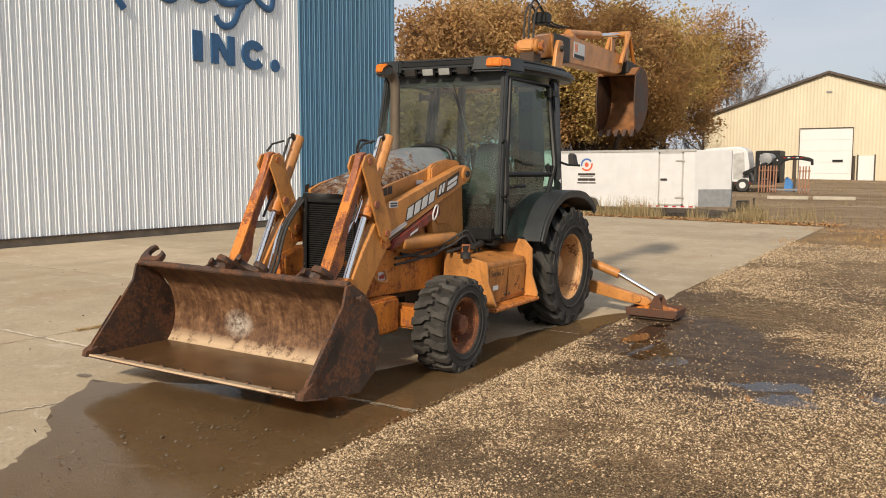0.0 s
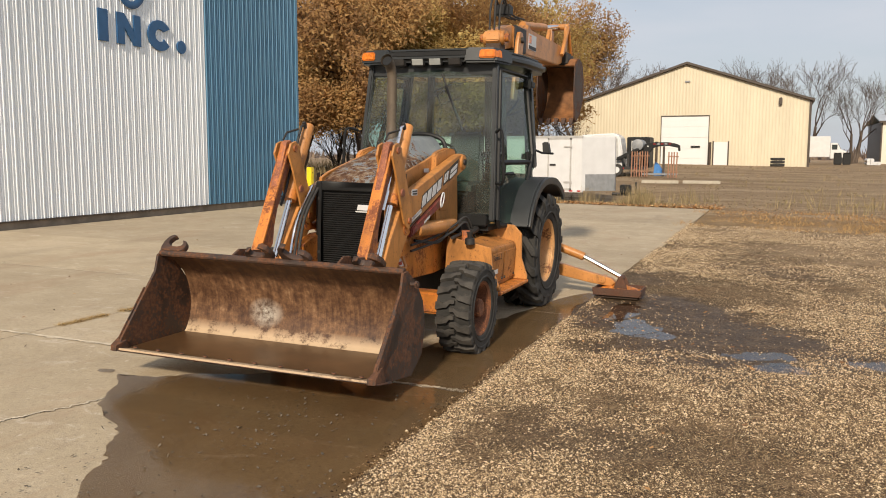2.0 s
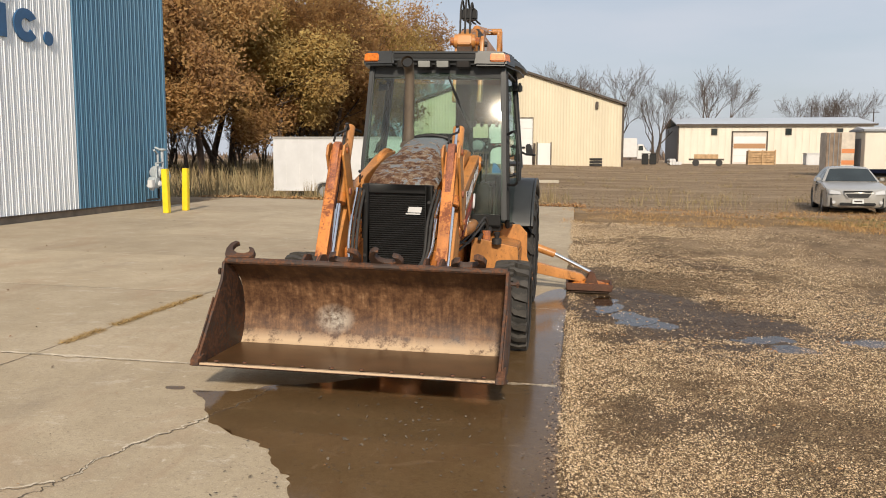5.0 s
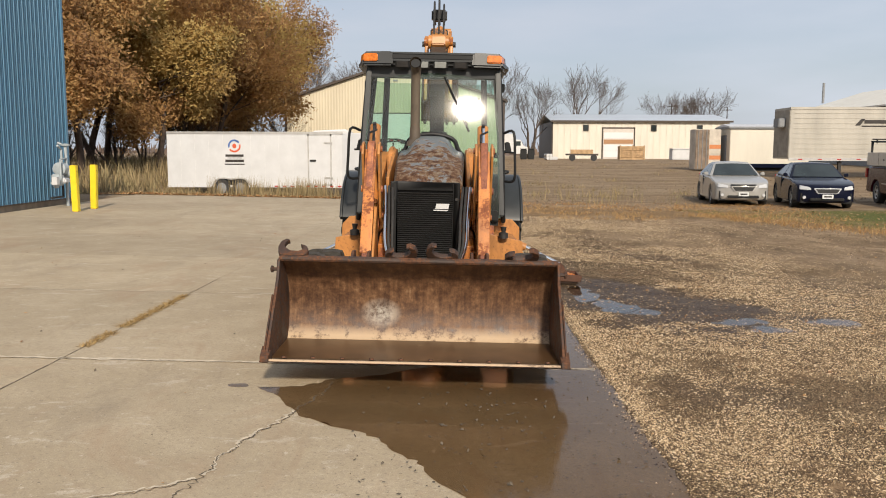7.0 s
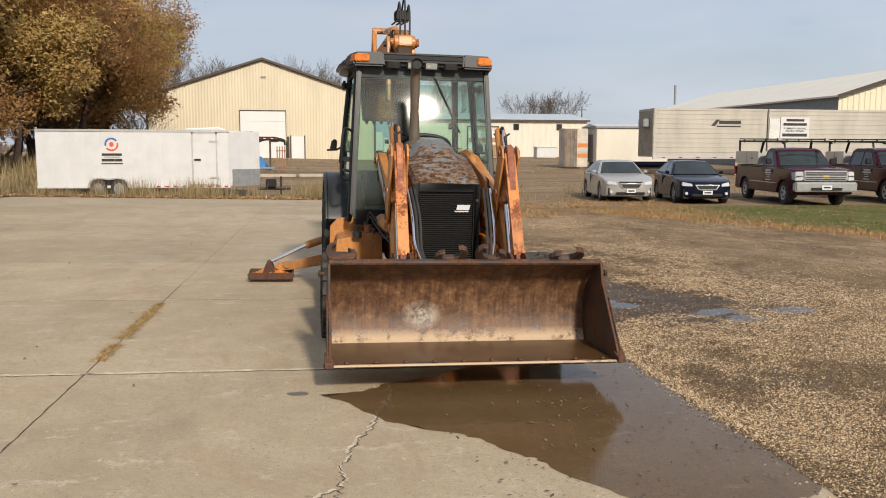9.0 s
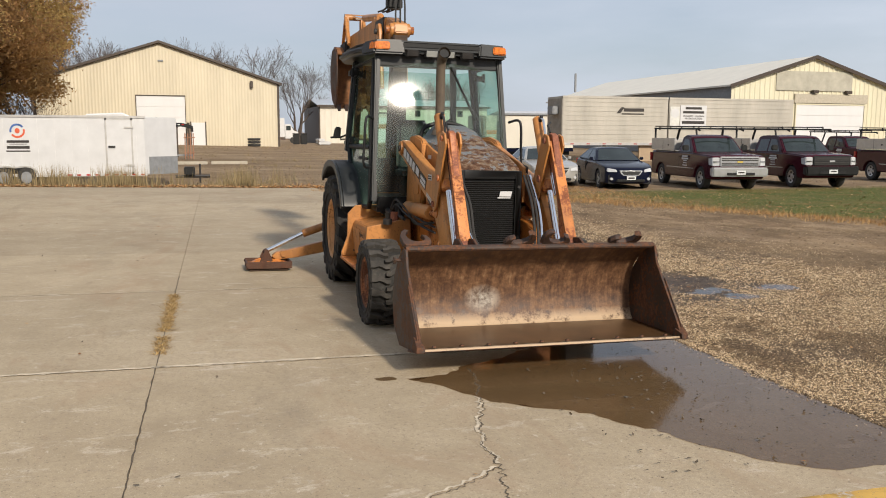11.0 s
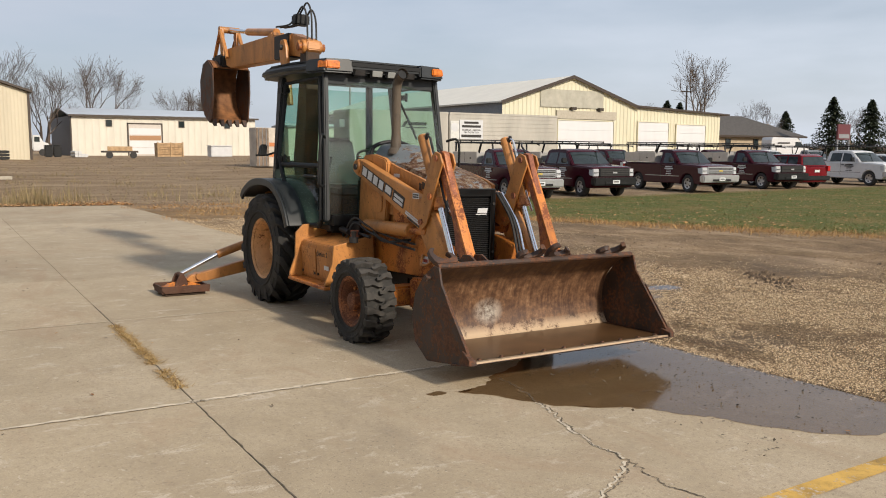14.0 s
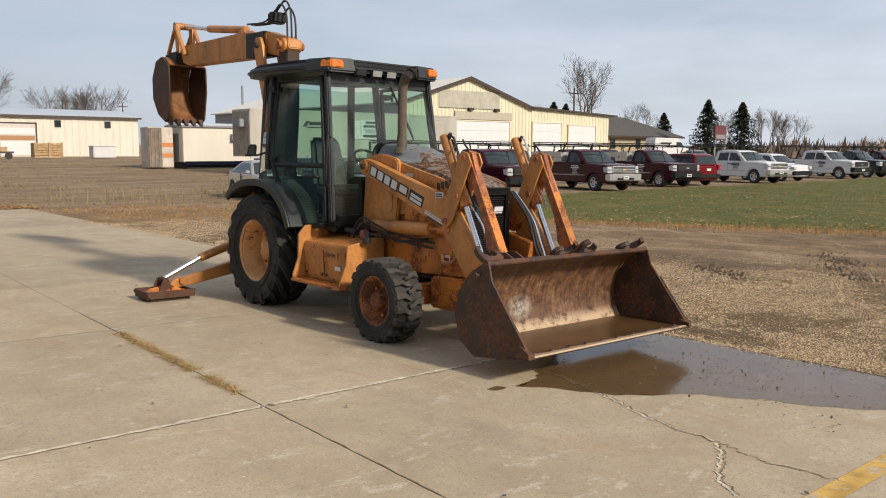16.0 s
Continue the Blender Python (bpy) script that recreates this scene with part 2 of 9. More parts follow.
def ground_mat():
    """Gravel and dirt near the pad, dry grass and green grass farther out, bare dirt yard beyond."""
    k = Mat("gravel_and_grass", 0.95, spec=0.2).world()
    sep = k.n.new("ShaderNodeSeparateXYZ")
    k.l.new(k.co, sep.inputs[0])

    def band(axis, a, b, wob=0.8):
        """0 below a, 1 above b, with an uneven border."""
        ad = k.n.new("ShaderNodeMath")
        ad.operation = "MULTIPLY_ADD"
        ad.inputs[1].default_value, ad.inputs[2].default_value = wob * 4, -wob * 2
        k.l.new(k.noise(0.7, 6, 0.7), ad.inputs[0])
        sm = k.n.new("ShaderNodeMath")
        k.l.new(ad.outputs[0], sm.inputs[0]), k.l.new(axis, sm.inputs[1])
        mr = k.n.new("ShaderNodeMapRange")
        mr.inputs["From Min"].default_value, mr.inputs["From Max"].default_value = a, b
        k.l.new(sm.outputs[0], mr.inputs[0])
        return mr.outputs[0]

    X, Y = sep.outputs[0], sep.outputs[1]
    st = k.voronoi(120, out="Color")
    stone = k.n.new("ShaderNodeSeparateColor")
    k.l.new(st, stone.inputs[0])
    pebble = k.ramp(stone.outputs[0], (0.0, (0.05, 0.032, 0.019)), (0.42, (0.23, 0.143, 0.074)), (0.78, (0.56, 0.39, 0.205)), (1.0, (0.76, 0.6, 0.37)))
    # shade between the stones, put into the colour towards each cell's edge
    gap_shade = k.ramp(k.voronoi(120), (0.25, 1.0), (0.6, 0.2))
    pebble = k.mix(1.0, pebble, gap_shade, 'MULTIPLY')
    dirt = k.ramp(k.mix(0.45, k.noise(6, 8, 0.75), k.noise(70, 5, 0.8)), (0.38, (0.036, 0.022, 0.012)), (0.5, (0.15, 0.092, 0.048)), (0.59, (0.37, 0.243, 0.135)))
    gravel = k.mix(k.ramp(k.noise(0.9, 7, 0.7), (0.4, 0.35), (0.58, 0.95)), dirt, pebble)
    # damp soil: a few soaked places with ragged borders
    warp = k.n.new("ShaderNodeVectorMath")
    warp.operation = "MULTIPLY_ADD"
    warp.inputs[1].default_value = (2.2, 2.2, 0)
    nz = k.n.new("ShaderNodeTexNoise")
    nz.inputs["Scale"].default_value, nz.inputs["Detail"].default_value = 0.8, 8
    k.l.new(k.co, nz.inputs["Vector"]), k.l.new(nz.outputs["Color"], warp.inputs[0]), k.l.new(k.co, warp.inputs[2])
    damp = None
    for cx, cy, r, amount in ((-1.4, 6.9, 1.65, 0.97), (-2.4, 8.0, 1.5, 0.97), (0.2, 7.6, 0.9, 0.8), (-1.95, 4.1, 0.6, 0.5), (0.6, 9.2, 1.3, 0.6), (3.6, 7.2, 1.5, 0.55), (-0.6, 12.5, 1.4, 0.45), (2.6, 12.0, 1.6, 0.45), (6.5, 5.5, 1.5, 0.5), (-2.9, 10.5, 0.9, 0.6)):
        ds = k.n.new("ShaderNodeVectorMath")
        ds.operation = "DISTANCE"
        k.l.new(warp.outputs[0], ds.inputs[0])
        ds.inputs[1].default_value = (cx + 1.1, cy + 1.1, 0)
        mr = k.n.new("ShaderNodeMapRange")
        for key, val in (("From Min", r * 0.55), ("From Max", r * 1.1), ("To Min", amount), ("To Max", 0.0)):
            mr.inputs[key].default_value = val
        k.l.new(ds.outputs["Value"], mr.inputs[0])
        damp = mr.outputs[0] if damp is None else k.mix(1.0, damp, mr.outputs[0], "LIGHTEN")
    gravel = k.mix(damp, gravel, k.mix(0.3, (0.038, 0.026, 0.017), dirt))
    k.rough(k.ramp(damp, (0.2, 0.95), (0.95, 0.52)))
    yard = k.ramp(k.mix(0.5, k.noise(0.25, 8, 0.7, k.scaled((0.5, 1.5, 1))), k.noise(1.4, 10, 0.85, k.scaled((0.6, 1.2, 1)), 0.8)), (0.34, (0.15, 0.1, 0.058)), (0.5, (0.28, 0.2, 0.122)), (0.64, (0.44, 0.34, 0.225)))
    straw = k.ramp(k.noise(9, 8, 0.8), (0.3, (0.14, 0.085, 0.035)), (0.55, (0.32, 0.195, 0.08)), (0.75, (0.48, 0.32, 0.15)))
    green = k.ramp(k.noise(7, 8, 0.8), (0.3, (0.062, 0.08, 0.02)), (0.55, (0.12, 0.135, 0.036)), (0.78, (0.22, 0.2, 0.075)))
    green = k.mix(k.ramp(k.noise(0.55, 7, 0.7), (0.46, 0.0), (0.66, 0.55)), green, straw)
    col = gravel
    # dry strip before the parked cars, then grass; bare yard past them
    tilt = k.n.new("ShaderNodeMath")
    tilt.operation = "MULTIPLY_ADD"
    tilt.inputs[1].default_value = 2.1
    k.l.new(X, tilt.inputs[0]), k.l.new(Y, tilt.inputs[2])
    s = tilt.outputs[0]
    track = k.ramp(k.mix(0.4, k.noise(0.9, 8, 0.75, k.scaled((0.9, 0.5, 1))), k.noise(22, 9, 0.88)), (0.38, (0.095, 0.063, 0.037)), (0.49, (0.25, 0.172, 0.1)), (0.59, (0.44, 0.32, 0.2)))
    col = k.mix(band(s, 10.0, 17.0, 1.6), col, k.mix(0.85, col, track))
    dry = k.mix(1.0, band(s, 26.6, 28.4, 1.2), band(Y, 19.8, 21.6, 0.9), "LIGHTEN")
    patchy = k.mix(1.0, dry, k.ramp(k.noise(1.3, 8, 0.75), (0.36, 0.15), (0.6, 1.0)), "MULTIPLY")
    strip = k.mix(k.ramp(patchy, (0.0, 0.0), (1.0, 0.8)), col, straw)
    lawn = k.mix(1.0, band(s, 29.0, 31.0, 0.8), band(X, 5.0, 7.5, 0.8), "MULTIPLY")
    grass_edge = k.mix(lawn, strip, green)
    near_east = k.mix(band(Y, 23.0, 24.2, 0.5), grass_edge, yard)
    k.color(near_east)
    k.bump(k.mix(0.5, k.noise(30, 6), st), 0.9, 0.035)
    return k.m


M_ground = ground_mat()


# ---------------------------------------------------------------- mesh helpers
def B():
    return bmesh.new()


def add(bm, verts, faces):
    vs = [bm.verts.new(v) for v in verts]
    for f in faces:
        try:
            bm.faces.new([vs[i] for i in f])
        except ValueError:
            pass
    return bm


CUBE = ((0, 3, 2, 1), (4, 5, 6, 7), (0, 1, 5, 4), (1, 2, 6, 5), (2, 3, 7, 6), (3, 0, 4, 7))


def box(bm, x0, x1, y0, y1, z0, z1):
    return add(bm, [(x0, y0, z0), (x1, y0, z0), (x1, y1, z0), (x0, y1, z0), (x0, y0, z1), (x1, y0, z1), (x1, y1, z1), (x0, y1, z1)], CUBE)


def hexa(bm, low, high):
    """A block from four low and four high corners."""
    return add(bm, [*low, *high], CUBE)


def prism(bm, pts, axis, a, b):
    """A polygon in the two other axes, drawn out along axis from a to b."""
    put = {"x": lambda p, v: (v, p[0], p[1]), "y": lambda p, v: (p[0], v, p[1]), "z": lambda p, v: (p[0], p[1], v)}[axis]
    n = len(pts)
    return add(bm, [put(p, a) for p in pts] + [put(p, b) for p in pts],
               [tuple(range(n))[::-1], tuple(range(n, 2 * n))] + [(i, (i + 1) % n, n + (i + 1) % n, n + i) for i in range(n)])


def tube(bm, pts, r, seg=10, cap=True):
    """A round bar through the points; r: one radius or one each."""
    pts = [Vector(p) for p in pts]
    rs = r if isinstance(r, (list, tuple)) else [r] * len(pts)
    rings, up = [], None
    for i, p in enumerate(pts):
        d = (pts[min(i + 1, len(pts) - 1)] - pts[max(i - 1, 0)]).normalized()
        if up is None:
            up = d.orthogonal().normalized()
        up = (up - d * up.dot(d)).normalized()
        side = d.cross(up)
        rings.append([bm.verts.new(p + rs[i] * (math.cos(a) * up + math.sin(a) * side)) for a in (2 * math.pi * j / seg for j in range(seg))])
    for a, b in zip(rings, rings[1:]):
        for j in range(seg):
            bm.faces.new((a[j], a[(j + 1) % seg], b[(j + 1) % seg], b[j]))
    if cap:
        bm.faces.new(rings[0][::-1]), bm.faces.new(rings[-1])
    return bm


def lathe(bm, profile, seg=32, axis="x", centre=(0, 0, 0), cap=True):
    """Turns (along the axis, radius) pairs round the axis."""
    c = Vector(centre)
    rings = []
    for a, r in profile:
        ring = []
        for j in range(seg):
            t = 2 * math.pi * j / seg
            u, v = r * math.cos(t), r * math.sin(t)
            ring.append(bm.verts.new(c + Vector({"x": (a, u, v), "y": (u, a, v), "z": (u, v, a)}[axis])))
        rings.append(ring)
    for p, q in zip(rings, rings[1:]):
        for j in range(seg):
            bm.faces.new((p[j], p[(j + 1) % seg], q[(j + 1) % seg], q[j]))
    if cap and profile[0][1] > 1e-4:
        bm.faces.new(rings[0][::-1])
    if cap and profile[-1][1] > 1e-4:
        bm.faces.new(rings[-1])
    return bm


def weigh_normals(me, limit):
    """Normals that lean to the larger faces, so that panels stay flat beside their rounded edges."""
    ns = [p.normal.copy() for p in me.polygons]
    ar = [p.area for p in me.polygons]
    round_v = {}
    for p in me.polygons:
        for v in p.vertices:
            round_v.setdefault(v, []).append(p.index)
    out = []
    for p in me.polygons:
        for v in p.vertices:
            n = Vector((0, 0, 0))
            for q in round_v[v]:
                if ns[q].dot(ns[p.index]) > limit:
                    n += ns[q] * ar[q]
            out.append(n.normalized() if n.length > 1e-12 else ns[p.index])
    me.normals_split_custom_set(out)


def mesh_of(name, bm, mats, bevel=0.0, seg=2, angle=35):
    if bevel:
        bmesh.ops.remove_doubles(bm, verts=bm.verts, dist=1e-5)
        sharp = [e for e in bm.edges if len(e.link_faces) == 2 and e.calc_face_angle(0) > radians(28)]
        bmesh.ops.bevel(bm, geom=sharp, offset=bevel, segments=seg, affect="EDGES", clamp_overlap=True)
    bmesh.ops.recalc_face_normals(bm, faces=bm.faces)
    me = bpy.data.meshes.new(name)
    bm.to_mesh(me)
    bm.free()
    for m in mats if isinstance(mats, (list, tuple)) else [mats]:
        me.materials.append(m)
    me.shade_smooth()
    me.set_sharp_from_angle(angle=radians(angle))
    if bevel:
        weigh_normals(me, math.cos(radians(max(angle, 50))))
    return me


def part(name, bm, mat, parent=None, label="", bevel=0.0, seg=2, at=None, angle=35):
    ob = new(name, mesh_of(name, bm, mat, bevel, seg, angle))
    if parent:
        ob.parent = parent
    if at is not None:
        ob.matrix_basis = at
    return tagged(ob, label)


def share(ob, parent, at):
    """Another object on the same mesh."""
    o = new(ob.name.split(".")[0], ob.data)
    o.parent, o.matrix_basis = parent, at
    return o


def thing(name, label, category, at=None, group=""):
    e = new(name)
    e.empty_display_size = 0.2
    if at is not None:
        e.matrix_basis = at
    return tagged(e, label, category, group)


def structure(ob, label, category):
    return tagged(ob, label, category, kind="structure")


# ---------------------------------------------------------------- ground and pad
PAD_X, PAD_Y = -2.87, 26.2


def smooth(a, b, v):
    t = min(1.0, max(0.0, (v - a) / (b - a)))
    return t * t * (3 - 2 * t)


def gh(x, y):
    """Height of the ground: a fall across the pad, a slow rise to the far yard."""
    z = 0.018 * min(14.6, max(-2.0, -x))
    z -= 0.43 * smooth(27.0, 31.5, y) * (1 - smooth(38, 48, y)) * (1 - smooth(-7.5, -3, x)) * smooth(-34, -20, x)
    return z + 0.75 * smooth(34, 86, y)


def axis_steps(lo, hi, fine_lo, fine_hi, step):
    a = list(np.arange(fine_lo, fine_hi + 1e-6, step))
    v, s = fine_hi, step
    while v < hi:
        s *= 1.14
        v = min(hi, v + s)
        a.append(v)
    v, s = fine_lo, step
    while v > lo:
        s *= 1.14
        v = max(lo, v - s)
        a.insert(0, v)
    return a


PUDDLES = [(-1.22, 6.66, 0.24, 0.2, 0.03), (-1.05, 6.25, 0.2, 0.12, 0.02), (-1.81, 7.08, 0.2, 0.16, 0.026), (-2.45, 7.5, 0.28, 0.3, 0.03), (-2.36, 7.05, 0.3, 0.16, 0.024), (-2.62, 8.3, 0.2, 0.4, 0.026), (-0.2, 6.75, 0.2, 0.16, 0.02)]


def ruts(x, y):
    """Unevenness of the gravel, none under the pad; hollows where water stands, wheel ruts farther out."""
    if -16 < x < PAD_X + 0.02 and y < PAD_Y + 0.05:
        return -0.07
    n = noise.noise(Vector((x * 0.7, y * 0.7, 0))) * 0.022 + noise.noise(Vector((x * 2.1, y * 2.1, 5))) * 0.012 + noise.noise(Vector((x * 6, y * 6, 9))) * 0.007
    edge = smooth(0.1, 0.9, max(x - PAD_X, y - PAD_Y))
    far = 1 - smooth(30, 60, abs(x) + abs(y))
    for cx, cy, rx, ry, deep in PUDDLES:
        d = ((x - cx) / rx) ** 2 + ((y - cy) / ry) ** 2
        if d < 9:
            n -= deep * math.exp(-d * 0.8)
            n += 0.012 * math.exp(-d * 0.5) * noise.noise(Vector((x * 7.5, y * 7.5, 6)))
    s = (2.1 * x + y) / 2.3
    lane = math.exp(-((s - 8.3 - 0.3 * math.sin(y * 0.5)) / 0.2) ** 2) + math.exp(-((s - 9.9 - 0.25 * math.sin(y * 0.6 + 1)) / 0.2) ** 2)
    n -= 0.05 * lane * smooth(2.0, 4.5, x) * (0.5 + 0.8 * abs(noise.noise(Vector((x, y, 2)))))
    n += 0.06 * math.exp(-((x - 6.4) / 0.5) ** 2 - ((y - 7.4) / 0.4) ** 2) * (0.6 + noise.noise(Vector((x * 5, y * 5, 4))))
    return -0.012 + n * edge * far


gxs, gys = axis_steps(-2500, 2500, -3.3, 6.3, 0.08), axis_steps(-2500, 2500, 0.4, 12.0, 0.08)
ground_verts = [(x, y, gh(x, y) + ruts(x, y)) for y in gys for x in gxs]
W = len(gxs)
faces = [(j * W + i, j * W + i + 1, (j + 1) * W + i + 1, (j + 1) * W + i) for j in range(len(gys) - 1) for i in range(W - 1)]
me = bpy.data.meshes.new("ground")
me.from_pydata(ground_verts, [], faces)
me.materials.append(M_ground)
me.shade_smooth()
ground = structure(new("ground", me), "wet brown gravel and dirt yard with dry and green grass", "ground")

pad = structure(new("pavement"), "weathered tan concrete pad of large jointed slabs", "pavement")
SLAB_X = [-14.55, -11.15, -7.05, PAD_X]
SLAB_Y = [-16.8, -13.75, -10.7, -7.65, -4.6, -1.55, 1.5, 4.55, 7.6, 10.65, 13.7, 16.75, 19.8, 22.85, PAD_Y]
joint_x = lambda y: -7.07 + 0.025 * (y - 4.56)
edge_x = lambda i, y: joint_x(y) if i == 2 else SLAB_X[i]
for i in range(3):
    for j in range(len(SLAB_Y) - 1):
        gap, rim = (0.0016, 0.003) if SLAB_Y[j] < 4 else (0.0012, 0.003)
        y0, y1 = SLAB_Y[j] + gap, SLAB_Y[j + 1] - gap
        bm = B()
        c = [(edge_x(i, y0) + gap, y0), (edge_x(i + 1, y0) - gap, y0), (edge_x(i + 1, y1) - gap, y1), (edge_x(i, y1) + gap, y1)]
        hexa(bm, [(x, y, gh(x, y) - 0.15) for x, y in c], [(x, y, gh(x, y)) for x, y in c])
        part("slab", bm, M_concrete, pad, bevel=rim, seg=1)

# ---------------------------------------------------------------- buildings
def siding(name, c, rough=0.4, dirty=0.1):
    k = Mat(name, rough, 0.0, 0.4)
    n = k.noise(0.8, 6, 0.65, k.scaled((1, 1, 0.25)))
    k.color(k.ramp(n, (0.3, tuple(v * (1 - dirty) for v in c)), (0.7, tuple(min(1, v * (1 + dirty * 0.6)) for v in c))))
    return k.m


M_side_white = siding("white_steel_siding", (0.71, 0.745, 0.775), 0.5)
M_side_blue = siding("blue_steel_siding", (0.085, 0.2, 0.31), 0.38, 0.12)
M_sign_blue = plain("blue_sign_letters", (0.02, 0.085, 0.2), 0.45)
M_side_tan = siding("tan_steel_siding", (0.6, 0.535, 0.4))
M_side_cream = siding("cream_steel_siding", (0.66, 0.62, 0.46))
M_side_pale = siding("pale_cream_siding", (0.66, 0.62, 0.53))
M_trim_brown = plain("dark_brown_trim", (0.05, 0.035, 0.025), 0.5)
M_trim_grey = plain("grey_steel", (0.22, 0.23, 0.24), 0.5, vary=0.15)
M_roof_light = siding("pale_metal_roof", (0.72, 0.68, 0.58), 0.45, 0.08)
M_door_white = siding("white_overhead_door", (0.66, 0.66, 0.66), 0.4, 0.05)
M_footing = plain("dirty_footing", (0.22, 0.18, 0.14), 0.9, vary=0.3, scale=3, bump=0.3)


def ribbed(bm, along, p0, p1, z0, z1, at_, out, pitch, deep, flat=0.5, top=None, minor=False):
    """Steel siding: trapezoid ribs every pitch from p0 to p1. along: the axis it runs on; at_: its plane; out: side it faces;
    top(p): the height of the upper edge; minor: two low ribs between the tall ones."""
    profile = ((0.0, 0), (flat, 0), (flat + 0.12, deep), (0.88, deep))
    if minor:
        low = deep * 0.55
        profile = ((0.0, 0), (0.06, 0), (0.1, deep), (0.2, deep), (0.25, 0), (0.4, 0), (0.44, low), (0.52, low), (0.57, 0), (0.72, 0), (0.76, low), (0.84, low), (0.89, 0))
    pts, p = [], p0
    while p < p1 - 1e-6:
        w = min(pitch, p1 - p)
        for f, d in profile:
            if f * pitch <= w + 1e-6:
                pts.append((p + f * pitch, d))
        p += pitch
    pts.append((p1, 0))
    vs = []
    for q, d in pts:
        for z in (z0, top(q) if top else z1):
            vs.append((q, at_ + out * d, z) if along == "x" else (at_ + out * d, q, z))
    return add(bm, vs, [(2 * i, 2 * i + 2, 2 * i + 3, 2 * i + 1) for i in range(len(pts) - 1)])


# the shop beside the pad: a long ribbed wall, white, with a blue end
WALL_X, WALL_Y0, WALL_Y1, WALL_YC, WALL_H = -14.6, -22.0, 21.3, 16.97, 8.2
shop_wall = structure(new("wall_west"), "white ribbed steel shop wall with a blue end section", "wall")
part("white_siding", ribbed(B(), "y", WALL_Y0, WALL_YC, 0.42, WALL_H, WALL_X, 1, 0.203, 0.019, minor=True), M_side_white, shop_wall)
part("blue_siding", ribbed(B(), "y", WALL_YC, WALL_Y1, 0.42, WALL_H, WALL_X, 1, 0.203, 0.03, minor=True), M_side_blue, shop_wall, "blue ribbed siding")
part("end_siding", ribbed(B(), "x", WALL_X - 16, WALL_X, 0.42, WALL_H, WALL_Y1, 1, 0.203, 0.03), M_side_blue, shop_wall, "blue ribbed siding")
part("core", box(B(), WALL_X - 16, WALL_X - 0.01, WALL_Y0, WALL_Y1 - 0.01, 0.3, WALL_H - 0.02), M_trim_grey, shop_wall)
part("footing", box(B(), WALL_X - 16.1, WALL_X - 0.003, WALL_Y0, WALL_Y1 - 0.003, -0.2, 0.46), M_footing, shop_wall, "stained concrete footing")
part("corner_trim", box(B(), WALL_X - 0.06, WALL_X + 0.045, WALL_Y1 - 0.06, WALL_Y1 + 0.045, 0.42, WALL_H), M_side_blue, shop_wall)
part("drip_trim", box(B(), WALL_X + 0.002, WALL_X + 0.05, WALL_Y0, WALL_Y1, 0.4, 0.43), M_trim_brown, shop_wall)

# raised letters on the white wall
sign = tagged(thing("sign_letters", "raised dark blue letters on white siding", "sign"))


def text_part(name, body, size, mat, parent, at, extrude=0.004, bold=0.0, align="LEFT", spacing=1.0):
    cu = bpy.data.curves.new(name, "FONT")
    cu.body, cu.size, cu.extrude, cu.offset, cu.align_x, cu.space_character = body, size, extrude, bold, align, spacing
    tmp = bpy.data.objects.new(name, cu)
    scene.collection.objects.link(tmp)
    me = bpy.data.meshes.new_from_object(tmp.evaluated_get(bpy.context.evaluated_depsgraph_get()))
    bpy.data.objects.remove(tmp)
    bpy.data.curves.remove(cu)
    me.name = name
    me.materials.clear()
    me.materials.append(mat)
    ob = new(name, me)
    ob.parent, ob.matrix_basis = parent, at
    return ob


EAST = Matrix(((0, 0, 1, 0), (1, 0, 0, 0), (0, 1, 0, 0), (0, 0, 0, 1)))  # text on a wall that faces +x, read along +y
LX0, LX1, LZ0, LZ1 = WALL_X + 0.015, WALL_X + 0.055, 4.14, 4.82
part("letter", box(B(), LX0, LX1, 13.34, 13.64, LZ0, LZ1), M_sign_blue, sign, bevel=0.01, seg=1)
nb = B()
box(nb, LX0, LX1, 13.90, 14.12, LZ0, LZ1)
box(nb, LX0, LX1, 14.42, 14.63, LZ0, LZ1)
prism(nb, [(14.1195, LZ1), (14.1195, LZ1 - 0.3), (14.4205, LZ0), (14.4205, LZ0 + 0.3)], "x", LX0 + 0.002, LX1 - 0.002)
part("letter", nb, M_sign_blue, sign)
zc, yc = (LZ0 + LZ1) / 2, 15.27
ring = lambda r, a0, a1: [(yc + r * 1.14 * math.cos(radians(a)), zc + r * math.sin(radians(a))) for a in range(a0, a1, 10 if a1 > a0 else -10)]
part("letter", prism(B(), ring(0.35, 32, 332) + ring(0.145, 330, 30), "x", LX0, LX1), M_sign_blue, sign)
part("letter", tube(B(), [(LX0, 16.03, 4.30), (LX1, 16.03, 4.30)], 0.155, 24), M_sign_blue, sign)
# lower ends of a script word above, cut by the wall's upper part
SCX = WALL_X + 0.045
def script_ribbon(line, w):
    """A flat raised stroke of the script word."""
    bm = tube(B(), [(SCX, a, b) for a, b in arc_line(line, 6)], w, 10)
    for v in bm.verts:
        v.co.x = SCX + (v.co.x - SCX) * 0.3
    return bm


def arc_line(pts, steps):
    out, P = [], [pts[0], *pts, pts[-1]]
    for i in range(1, len(P) - 2):
        a, b, c, d = (np.array(P[i + k], float) for k in (-1, 0, 1, 2))
        out += [tuple(0.5 * (2 * b + (c - a) * t + (2 * a - 5 * b + 4 * c - d) * t * t + (3 * b - a - 3 * c + d) * t ** 3)) for t in (k / steps for k in range(steps))]
    return out + [tuple(pts[-1])]


